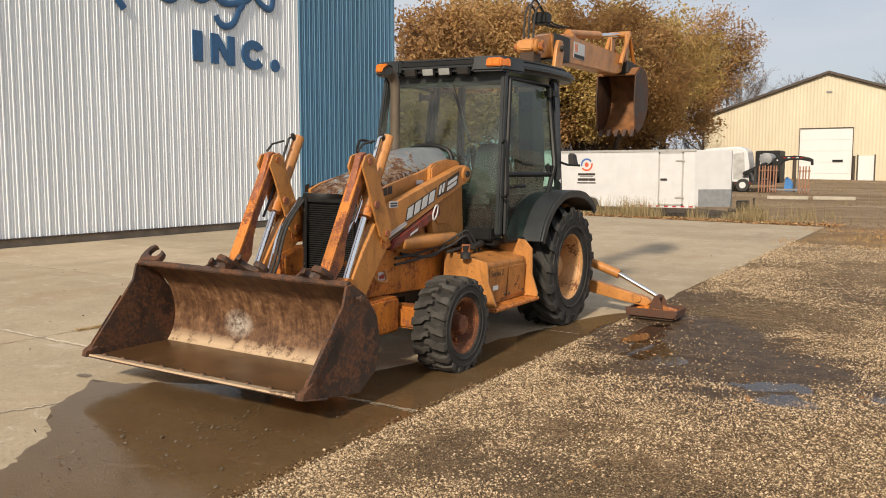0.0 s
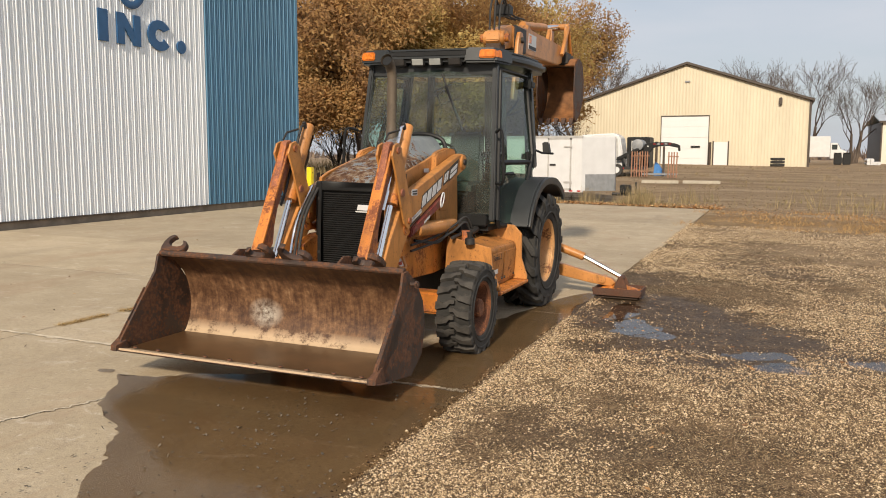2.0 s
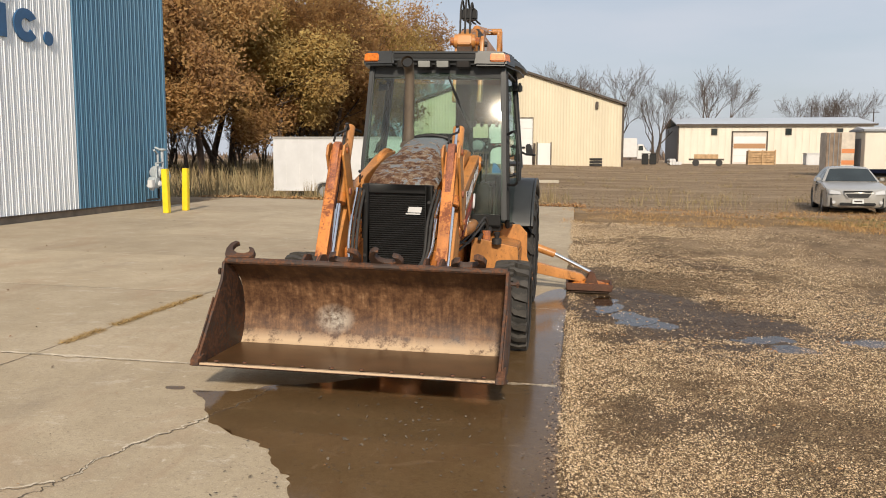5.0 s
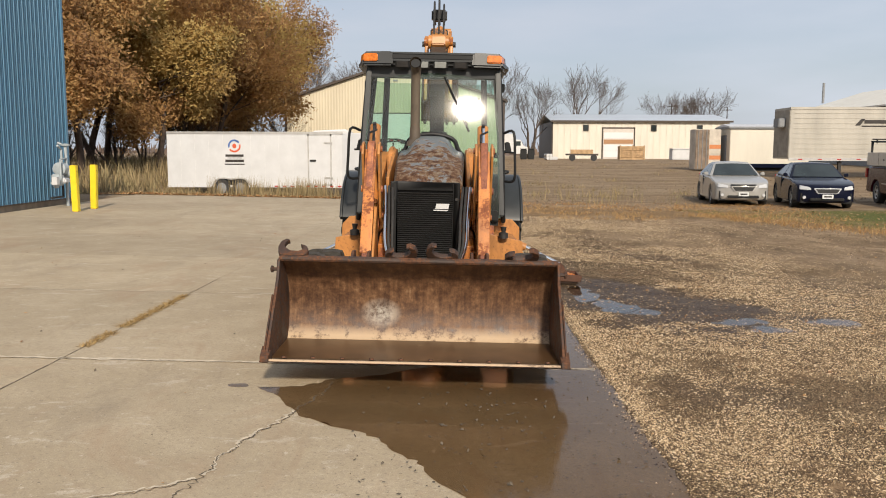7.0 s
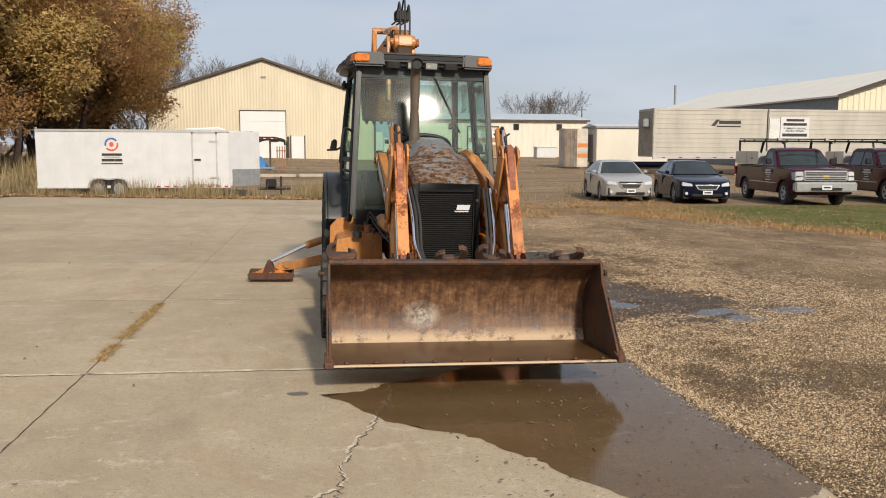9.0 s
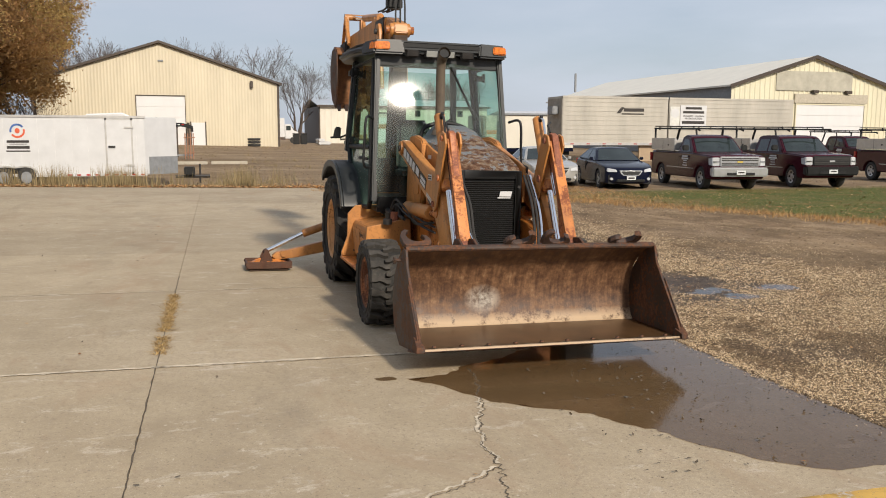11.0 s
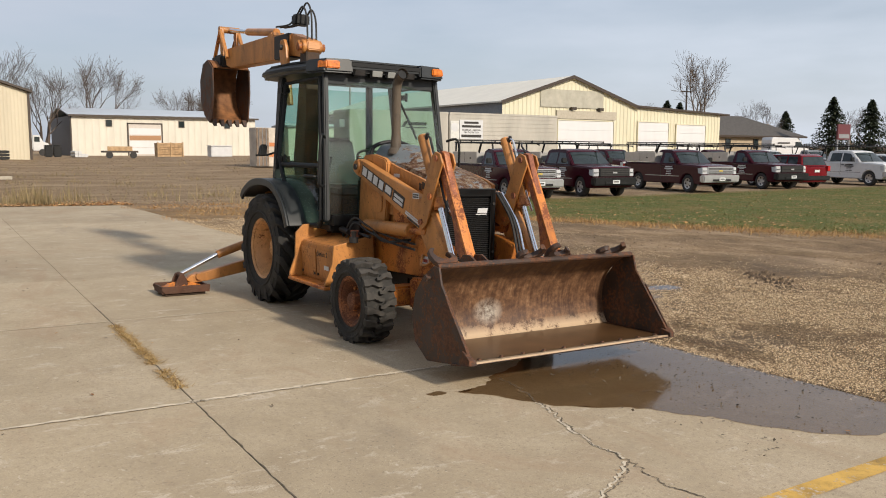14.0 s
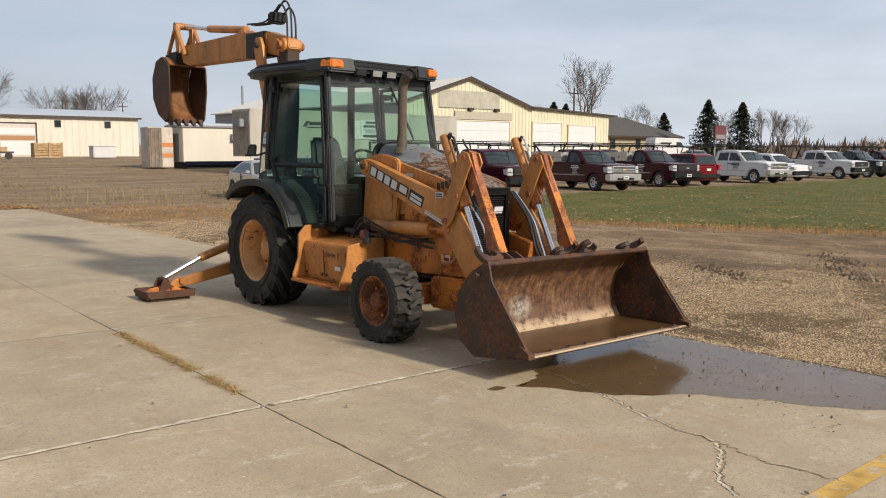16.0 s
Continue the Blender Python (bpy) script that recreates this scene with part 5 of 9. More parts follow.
    part("visor", box(B(), -0.4, 0.4, 6.93, 7.06, 2.56, 2.60), M_black, roof)
    part("header", box(B(), -0.66, 0.66, 7.06, 7.12, 2.40, 2.55), M_cab, c, bevel=0.01)
    for s in (-1, 1):
        part("corner_pod", hexa(B(), [(s * 0.39, 6.90, 2.485), (s * 0.70, 6.93, 2.485), (s * 0.76, 7.3, 2.485), (s * 0.40, 7.3, 2.485)], [(s * 0.40, 6.925, 2.632), (s * 0.68, 6.95, 2.625), (s * 0.745, 7.3, 2.63), (s * 0.41, 7.3, 2.632)]), M_cab, roof, bevel=0.02)
        part("turn_lamp", hexa(B(), [(s * 0.54, 6.897, 2.525), (s * 0.685, 6.913, 2.525), (s * 0.728, 7.06, 2.525), (s * 0.54, 7.06, 2.525)], [(s * 0.545, 6.907, 2.605), (s * 0.68, 6.925, 2.605), (s * 0.72, 7.06, 2.605), (s * 0.545, 7.06, 2.605)]), M_glow_orange, roof, "amber turn lamp", bevel=0.01)
    for i, x in enumerate((-0.30, -0.1, 0.08, 0.28)):
        l = part("work_lamp", hexa(B(), [(x - 0.075, 6.96, 2.46), (x + 0.075, 6.96, 2.46), (x + 0.05, 7.07, 2.47), (x - 0.05, 7.07, 2.47)], [(x - 0.075, 6.94, 2.545), (x + 0.075, 6.94, 2.545), (x + 0.05, 7.07, 2.54), (x - 0.05, 7.07, 2.54)]), M_black, roof, "square work lamp", bevel=0.012)
        part("lens", hexa(B(), [(x - 0.06, 6.952, 2.472), (x + 0.06, 6.952, 2.472), (x + 0.05, 6.96, 2.472), (x - 0.05, 6.96, 2.472)], [(x - 0.06, 6.936, 2.532), (x + 0.06, 6.936, 2.532), (x + 0.05, 6.96, 2.532), (x - 0.05, 6.96, 2.532)]), M_lens if i in (1, 2) else M_frame_dark, l, bevel=0.004, seg=1)
    wp = part("wiper", tube(B(), [(0.12, 7.03, 2.42), (0.22, 6.99, 2.2), (0.36, 6.95, 1.93)], 0.010, 8), M_black, c)
    part("wiper_blade", tube(B(), [(0.17, 7.0, 2.3), (0.38, 6.94, 1.86)], 0.012, 6), M_black, wp)
    # inside
    seat_m = plain("seat_vinyl", (0.045, 0.045, 0.047), 0.7)
    seat = part("seat", box(B(), -0.25, 0.25, 7.55, 8.0, 1.2, 1.34), seat_m, hoe, "dark operator seat", bevel=0.04, seg=3)
    part("seat_back", hexa(B(), [(-0.23, 7.95, 1.3), (0.23, 7.95, 1.3), (0.23, 8.07, 1.3), (-0.23, 8.07, 1.3)], [(-0.19, 8.1, 1.88), (0.19, 8.1, 1.88), (0.19, 8.2, 1.88), (-0.19, 8.2, 1.88)]), seat_m, seat, bevel=0.04, seg=3)
    part("pedestal", box(B(), -0.2, 0.2, 7.6, 7.95, 0.95, 1.2), M_black, seat)
    wheel_bm = B()
    ring = [(0.19 * math.cos(a), 0.19 * math.sin(a) * 0.8, 0.19 * math.sin(a) * 0.6) for a in (2 * math.pi * k / 24 for k in range(25))]
    tube(wheel_bm, [(0.0 + p[0], 7.22 + p[1], 1.62 + p[2]) for p in ring], 0.014, 8)
    sw = part("steering_wheel", wheel_bm, M_black, hoe, "black steering wheel")
    part("spoke", tube(B(), [(-0.18, 7.22, 1.62), (0.18, 7.22, 1.62)], 0.012), M_black, sw)
    part("column", tube(B(), [(0, 7.22, 1.62), (0, 6.98, 1.05)], 0.05, 12), M_black, sw)
    part("console", box(B(), -0.3, 0.3, 6.92, 7.06, 0.95, 1.45), M_black, hoe, bevel=0.04)
    part("side_console", box(B(), 0.36, 0.55, 7.4, 8.1, 0.95, 1.35), M_black, hoe, bevel=0.03)
    for x in (0.42, 0.48, -0.42):
        part("lever", tube(tube(B(), [(x, 7.5, 1.33), (x, 7.45, 1.6)], 0.01), [(x, 7.45, 1.6), (x, 7.445, 1.66)], 0.024), M_black, hoe)
    part("floor_plate", box(B(), -0.7, 0.7, 6.85, 7.6, 0.90, 0.95), M_black, hoe)


cab()


# rear: stabilisers, swing tower, boom, dipper, hoe bucket
M_pad_rust = painted_rust("caked_pad_rust", (0.09, 0.036, 0.018), rust=(0.07, 0.035, 0.022), amount=0.5, scale=9, rough=0.8)
# much darker than the orange of the other arms
M_dark_brown = painted_rust("grimy_boom_paint", (0.055, 0.033, 0.02), rust=(0.05, 0.03, 0.02), amount=0.5, scale=4, rough=0.7)


def rear():
    frame_p = part("rear_frame", box(B(), -0.7, 0.7, 8.62, 8.82, 0.45, 1.25), M_orange, hoe, "orange rear frame", bevel=0.02)
    part("rear_frame_face", box(B(), -0.55, 0.55, 8.821, 8.9, 0.5, 1.1), M_frame_dark, frame_p)

    def stab(s):
        a = part("stabiliser", prism(B(), [(0.62 * s, 0.25), (0.62 * s, 0.43), (0.85 * s, 0.37), (1.3 * s, 0.265), (1.54 * s, 0.215), (1.59 * s, 0.165), (1.53 * s, 0.12), (1.3 * s, 0.145), (0.85 * s, 0.225)], "y", 8.92, 9.02), M_orange, hoe, "orange stabiliser leg on its rusty pad", bevel=0.008, seg=1)
        part("boss", tube(B(), [(1.44 * s, 8.89, 0.2), (1.44 * s, 9.05, 0.2)], 0.04, 14), M_orange, a)
        part("cylinder", tube(B(), [(0.55 * s, 8.97, 0.66), (1.2 * s, 8.97, 0.445)], 0.05, 16), M_orange, a, bevel=0.006)
        part("rod", tube(B(), [(1.2 * s, 8.97, 0.445), (1.64 * s, 8.97, 0.235)], 0.025, 14), M_chrome, a, "bright chromed rod")
        part("rod_eye", tube(B(), [(1.65 * s, 8.9, 0.225), (1.65 * s, 9.04, 0.225)], 0.03, 14), M_pad_rust, a)
        pd = part("pad", box(B(), *sorted((1.4 * s, 1.87 * s)), 8.8, 9.14, 0.0, 0.03), M_dark_brown, a, "rusty stabiliser pad", bevel=0.008, seg=1)
        for y0, y1 in ((8.765, 8.785), (9.155, 9.175)):
            part("pad_rail", prism(B(), [(1.36 * s, 0.035), (1.35 * s, 0.12), (1.9 * s, 0.12), (1.92 * s, 0.09), (1.88 * s, 0.035)], "y", y0, y1), M_pad_rust, pd, bevel=0.004, seg=1)
        for x0, x1 in ((1.355, 1.375), (1.6, 1.62), (1.885, 1.905)):
            part("pad_rib", box(B(), *sorted((x0 * s, x1 * s)), 8.786, 9.154, 0.032, 0.11), M_pad_rust, pd)
        for y in (8.88, 9.06):
            part("pad_ear", prism(B(), [(1.57 * s, 0.1), (1.6 * s, 0.17), (1.63 * s, 0.24), (1.68 * s, 0.24), (1.71 * s, 0.18), (1.74 * s, 0.1)], "y", y - 0.012, y + 0.012), M_pad_rust, pd, bevel=0.004, seg=1)
        heap, rows_ = B(), []
        for iy in range(13):
            rows_.append([heap.verts.new((s * (1.37 + 0.52 * ix / 14), 8.79 + 0.36 * iy / 12, 0.07 + 0.075 * math.sin(math.pi * ix / 14) * math.sin(math.pi * iy / 12) + 0.035 * noise.noise(Vector((ix * 0.9, iy * 0.9, s))))) for ix in range(15)])
        for ra, rb in zip(rows_, rows_[1:]):
            for q in range(14):
                heap.faces.new((ra[q], ra[q + 1], rb[q + 1], rb[q]))
        part("caked_dirt", heap, M_orange_rusty, pd, "orange-brown dirt caked on the pad", angle=20)
    mirrored(stab)
    bx = 0.02
    # boom stands up behind the cab
    boom = part("boom", prism(B(), [(8.86, 0.7), (9.1, 0.62), (9.3, 1.6), (9.12, 2.6), (9.08, 2.98), (8.88, 2.98), (8.88, 2.2), (8.95, 1.5)], "x", bx - 0.09, bx + 0.09), M_dark_brown, hoe, "dark brown boom standing behind the cab", bevel=0.01)
    for dx in (-0.16, 0.16):
        part("boom_lug", prism(B(), [(9.18, 2.3), (9.32, 2.3), (9.52, 2.9), (9.56, 3.06), (9.5, 3.15), (9.4, 3.15), (9.34, 3.05)], "x", bx + dx - 0.025, bx + dx + 0.025), M_orange, boom, bevel=0.008, seg=1)
    part("boom_cylinder", tube(B(), [(bx, 8.97, 1.2), (bx, 8.97, 2.9)], 0.05, 16), M_dark_brown, boom)
    part("lug_pin", tube(B(), [(bx - 0.22, 9.45, 3.05), (bx + 0.22, 9.45, 3.05)], 0.035, 14), M_frame_dark, boom)
    # dipper runs back from the elbow
    dip = part("dipper", prism(B(), [(9.35, 3.22), (9.98, 3.27), (10.05, 3.33), (10.2, 3.28), (11.85, 3.27), (11.98, 3.2), (11.9, 3.02), (11.7, 2.97), (9.75, 2.93), (9.4, 2.95)], "x", bx - 0.1, bx + 0.1), M_orange, hoe, "orange dipper arm with worn decals", bevel=0.012)
    part("dipper_heel", prism(B(), [(8.84, 2.98), (8.86, 3.08), (8.95, 3.13), (9.08, 3.15), (9.42, 3.24), (9.42, 2.96), (9.08, 2.9), (8.92, 2.92)], "x", bx - 0.085, bx + 0.085), M_orange, dip, bevel=0.01)
    part("wrap_plate", box(B(), bx - 0.115, bx + 0.115, 9.42, 9.9, 2.93, 3.24), M_frame_dark, dip, "dark greasy wear plate", bevel=0.01)
    part("heel_pin", tube(B(), [(bx - 0.18, 8.96, 3.02), (bx + 0.18, 8.96, 3.02)], 0.05, 16), M_orange_rusty, dip)
    part("heel_boss", tube(B(), [(bx - 0.13, 8.96, 3.02), (bx + 0.13, 8.96, 3.02)], 0.085, 20), M_orange, dip, bevel=0.008)
    part("heel_boss", tube(B(), [(bx - 0.12, 9.12, 3.05), (bx + 0.12, 9.12, 3.05)], 0.07, 20), M_orange, dip, bevel=0.008)
    part("decal", box(B(), bx + 0.1005, bx + 0.104, 10.05, 10.42, 3.02, 3.22), M_white, dip, "white warning decal")
    part("decal_band", box(B(), bx + 0.1042, bx + 0.106, 10.06, 10.41, 3.025, 3.07), M_black, dip)
    part("decal_mark", box(B(), bx + 0.1042, bx + 0.106, 10.08, 10.18, 3.1, 3.2), M_glow_orange, dip)
    cyl = part("curl_cylinder", tube(B(), [(bx, 10.08, 3.33), (bx, 11.2, 3.46)], 0.052, 16), M_orange, hoe, "orange bucket cylinder", bevel=0.006)
    part("rod", tube(B(), [(bx, 11.2, 3.46), (bx, 12.02, 3.58)], 0.03, 14), M_chrome, cyl)
    part("rod_eye", tube(B(), [(bx - 0.16, 12.05, 3.58), (bx + 0.16, 12.05, 3.58)], 0.05, 16), M_orange, cyl)
    for dx in (-0.14, 0.14):
        part("guide_link", tube(B(), [(bx + dx, 12.05, 3.58), (bx + dx, 11.72, 3.12)], 0.032, 8), M_orange, cyl)
        part("bucket_link", prism(B(), [(12.0, 3.6), (12.1, 3.6), (12.12, 3.5), (12.06, 3.1), (11.98, 3.06), (11.95, 3.12)], "x", bx + dx * 0.8 - 0.02, bx + dx * 0.8 + 0.02), M_orange, cyl, bevel=0.006, seg=1)
        part("strut", tube(B(), [(bx + dx, 12.05, 3.56), (bx + dx * 0.9, 12.36, 3.18)], 0.03, 8), M_orange_rusty, cyl)
    # hoe bucket hangs open towards the cab
    hb = part("hoe_bucket", B(), M_bucket_dark, hoe, "rusty digging bucket with teeth")
    line = arc([(11.98, 2.98), (12.2, 3.1), (12.42, 3.05), (12.56, 2.82), (12.54, 2.52), (12.36, 2.28), (12.12, 2.16)], 4)
    HW = 0.28
    pl = thick_line(line[::-1], 0.02)
    part("shell", prism(B(), pl, "x", bx - HW, bx + HW), plain("rusty_bucket_inside", (0.2, 0.085, 0.03), 0.75, vary=0.5, scale=7, bump=0.3), hb, "orange-brown rusted inside")
    sd = [(11.96, 2.97), (12.2, 3.12), (12.43, 3.07), (12.58, 2.82), (12.56, 2.5), (12.37, 2.26), (12.12, 2.14), (12.02, 2.2), (11.94, 2.6)]
    for s in (-1, 1):
        part("side_plate", prism(B(), sd, "x", min(bx + s * HW, bx + s * (HW + 0.022)), max(bx + s * HW, bx + s * (HW + 0.022))), M_bucket_dark, hb, bevel=0.004, seg=1)
    tooth = None
    for k in range(5):
        at = Matrix.Translation((bx - 0.24 + 0.12 * k, 0, 0))
        tooth = share(tooth, hb, at) if tooth else part("tooth", hexa(B(), [(-0.035, 12.06, 2.2), (0.035, 12.06, 2.2), (0.035, 12.14, 2.17), (-0.035, 12.14, 2.17)], [(-0.02, 12.0, 2.1), (0.02, 12.0, 2.1), (0.02, 12.03, 2.09), (-0.02, 12.03, 2.09)]), M_bucket_dark, hb, at=at)
    part("hinge_block", box(B(), bx - 0.17, bx + 0.17, 11.95, 12.4, 3.0, 3.2), M_frame_dark, hb, bevel=0.03)
    # hoses looping over the elbow
    for dx, lift in ((-0.06, 0.0), (0.0, 0.05), (0.06, -0.03)):
        pts = arc([(bx + dx, 9.95, 3.38), (bx + dx, 9.5, 3.36), (bx + dx, 9.25, 3.45 + lift), (bx + dx, 9.08, 3.53 + lift), (bx + dx, 8.95, 3.4 + lift), (bx + dx, 8.92, 3.12), (bx + dx, 8.9, 2.7)], 5)
        part("hose", tube(B(), pts, 0.012, 8), M_rubber_in, dip, "black hydraulic hose")
    part("hose_clamp", box(B(), bx - 0.1, bx + 0.1, 9.2, 9.35, 3.32, 3.46), M_black, dip, bevel=0.02)


rear()

# ---------------------------------------------------------------- decals and bars on the machine
WEST = Matrix(((0, 0, -1, 0), (-1, 0, 0, 0), (0, 1, 0, 0), (0, 0, 0, 1)))
M_decal_dark = plain("dark_decal", (0.03, 0.025, 0.022), 0.5, vary=0.2)
M_decal_red = plain("faded_red_decal", (0.32, 0.035, 0.03), 0.5, vary=0.3, scale=10)


def arm_decals(s):
    x = s * (0.46 + 0.0445)
    P = lambda u, v: (5.52 + u * 0.95, 1.19 + u * 0.335 + v * 0.95)   # along the arm, across it

    def quad(name, u0, u1, v0, v1, skew, mat, lift=0.0):
        c = [P(u0 + skew * v0, v0), P(u1 + skew * v0, v0), P(u1 + skew * v1, v1), P(u0 + skew * v1, v1)]
        xx = x + s * lift
        part(name, prism(B(), c, "x", min(xx, xx + s * 0.002), max(xx, xx + s * 0.002)), mat, hoe)

    for k in range(4):
        u = 0.16 + k * 0.118 if s > 0 else 1.06 - k * 0.118
        u0 = u if s > 0 else u - 0.115
        quad("decal_outline", u0 - 0.008, u0 + 0.113, -0.07, 0.045, 0.3 * s, M_decal_dark)
        quad("decal_block", u0 + 0.008, u0 + 0.094, -0.058, 0.034, 0.3 * s, M_white, 0.0022)
    a, b = ((0.67, 0.80) if s > 0 else (0.42, 0.57))
    quad("decal_outline", a, b, -0.06, 0.05, 0.3 * s, M_decal_dark)
    quad("decal_block", a + 0.02, b - 0.075, -0.04, 0.035, 0.3 * s, M_white, 0.0022)
    quad("decal_block", a + 0.075, b - 0.02, -0.04, 0.035, 0.3 * s, M_white, 0.0022)
    a, b = ((0.82, 1.04) if s > 0 else (0.18, 0.40))
    quad("decal_outline", a, b, -0.07, 0.05, 0.3 * s, M_decal_dark)
    for v in (-0.045, 0.0):
        quad("decal_bar", a + 0.02, b - 0.03, v - 0.012, v + 0.02, 0.3 * s, M_white, 0.0022)
    e0, e1 = (-0.06, 0.0) if s > 0 else (-0.08, 0.0)
    quad("stripe", e0 - 0.06, e1 + 0.16, -0.10, -0.082, 0.0, M_white)
    quad("stripe", e0 - 0.09, e1 + 0.12, -0.125, -0.108, 0.0, M_decal_dark)
    quad("stripe", e0 - 0.04, e1 + 0.15, -0.075, -0.062, 0.0, M_white)
    # small white labels
    for (y, z, w, h, mat) in ((5.36, 1.30, 0.11, 0.05, M_white), ):
        part("label", box(B(), *sorted((s * 0.5465, s * 0.549)), y, y + w, z, z + h), mat, hoe, "small white label")
        for k in range(2):
            part("label_bar", box(B(), *sorted((s * 0.5495, s * 0.551)), y + 0.008, y + w - 0.008, z + 0.008 + 0.02 * k, z + 0.02 + 0.02 * k), M_decal_dark, hoe)
    part("label", box(B(), *sorted((s * 0.366, s * 0.369)), 6.02, 6.13, 1.47, 1.505), M_white, hoe, "small white label")
    part("label", box(B(), *sorted((s * 0.366, s * 0.369)), 6.0, 6.06, 1.24, 1.33), M_white, hoe, "small white label")
    part("label", box(B(), *sorted((s * 0.4005, s * 0.403)), 5.42, 5.54, 0.70, 0.77), M_white, hoe, "white warning label")
    part("label_bar", box(B(), *sorted((s * 0.4035, s * 0.405)), 5.43, 5.50, 0.715, 0.745), M_decal_red, hoe)
    # model marks on the hood side
    for k, (y0, w) in enumerate(((5.42, 0.045), (5.475, 0.05), (5.535, 0.05), (5.595, 0.06))):
        yy = y0 if s > 0 else 11.08 - y0 - w
        part("mark_bar", prism(B(), [(yy, 1.36 + 0.01 * k), (yy + w, 1.37 + 0.01 * k), (yy + w, 1.435 + 0.01 * k), (yy, 1.425 + 0.01 * k)], "x", *sorted((s * 0.3655, s * 0.368))), M_decal_dark, hoe)
    m = Matrix.Translation((s * 0.907, 6.42 if s > 0 else 6.72, 0.665)) @ (EAST if s > 0 else WEST)
    text_part("lettering", "Series 2", 0.075, M_decal_dark, hoe, m, 0.0005)
    part("label", box(B(), *sorted((s * 0.9, s * 0.905)), 6.46, 6.56, 0.54, 0.58), M_white, hoe, "small white label")
    for k in range(1):
        pts = arc([(s * 0.42, 6.45, 1.0 + 0.05 * k), (s * 0.5, 6.3, 0.95 + 0.03 * k), (s * 0.48, 6.1, 0.85 + 0.05 * k), (s * 0.43, 5.7, 0.9 + 0.03 * k)], 5)
        part("hose", tube(B(), pts, 0.013, 8), M_rubber_in, hoe)
    part("valve_block", box(B(), *sorted((s * 0.42, s * 0.55)), 6.5, 6.72, 0.9, 1.0), M_frame_dark, hoe, bevel=0.01)



mirrored(arm_decals)
M_red_cover = painted_rust("rusty_red_cover", (0.22, 0.035, 0.025), rust=(0.12, 0.05, 0.03), amount=0.52, scale=8, rough=0.6)


def engine_clutter(s):
    """Rusty cover, cable loops and lines that show below the loader arm; the red lock strut hangs on one side."""
    part("lower_cover", prism(B(), [(5.55, 1.0), (5.62, 1.09), (6.1, 1.28), (6.12, 1.02), (5.9, 0.96)], "x", *sorted((s * 0.366, s * 0.384))), M_orange_rusty, hoe, "grimy lower cover", bevel=0.006, seg=1)
    if s > 0:
        st = part("lock_strut", prism(B(), [(5.45, 0.95), (5.46, 1.03), (6.17, 1.292), (6.2, 1.21)], "x", 0.44, 0.515), M_red_cover, hoe, "rusty red lock strut", bevel=0.012)
        part("strut_label", prism(B(), [(5.7, 1.05), (5.71, 1.072), (5.83, 1.115), (5.82, 1.092)], "x", 0.5155, 0.517), M_white, st)
        loop = arc([(0.522, 6.05, 1.22), (0.522, 6.09, 1.285), (0.522, 6.13, 1.285), (0.522, 6.11, 1.21), (0.522, 6.06, 1.17), (0.522, 6.05, 1.22)], 5)
        part("handle_loop", tube(B(), loop, 0.007, 6), M_white, st)
    for k, z in enumerate((1.1, 1.05)):
        pts = arc([(s * 0.55, 6.86, z - 0.1), (s * 0.6, 6.72, z - 0.2 - 0.04 * k), (s * 0.58, 6.55, z - 0.05), (s * 0.53, 6.35, z - 0.12), (s * 0.47, 6.0, z - 0.2), (s * 0.44, 5.6, z - 0.23)], 5)
        part("hose", tube(B(), pts, 0.011, 8), M_rubber_in, hoe)
    part("fitting", tube(B(), [(s * 0.6, 6.62, 0.9), (s * 0.6, 6.8, 0.92)], 0.03, 10), M_frame_dark, hoe)
    part("fitting", tube(B(), [(s * 0.6, 6.5, 0.84), (s * 0.6, 6.5, 0.93)], 0.04, 10), M_link, hoe, "rusty fitting")
    part("cross_pipe", tube(B(), [(s * 0.43, 6.84, 0.92), (s * 0.56, 6.5, 0.9), (s * 0.56, 6.25, 0.88)], 0.016, 8), M_frame_dark, hoe)


mirrored(engine_clutter)

# muddy rainwater held in the loader bucket
M_mudwater = plain("muddy_water", (0.085, 0.045, 0.02), 0.3, vary=0.4, scale=3, spec=0.3)
water_bm = B()
add(water_bm, [(-BW, 3.895, 0.206), (BW, 3.895, 0.206), (BW, 4.515, 0.206), (-BW, 4.515, 0.206)], [(0, 1, 2, 3)])
rain = part("rainwater", water_bm, M_mudwater, None, at=hoe.matrix_basis @ BUCKET_FIT)
structure(rain, "shallow muddy brown rainwater lying in the loader bucket", "water")


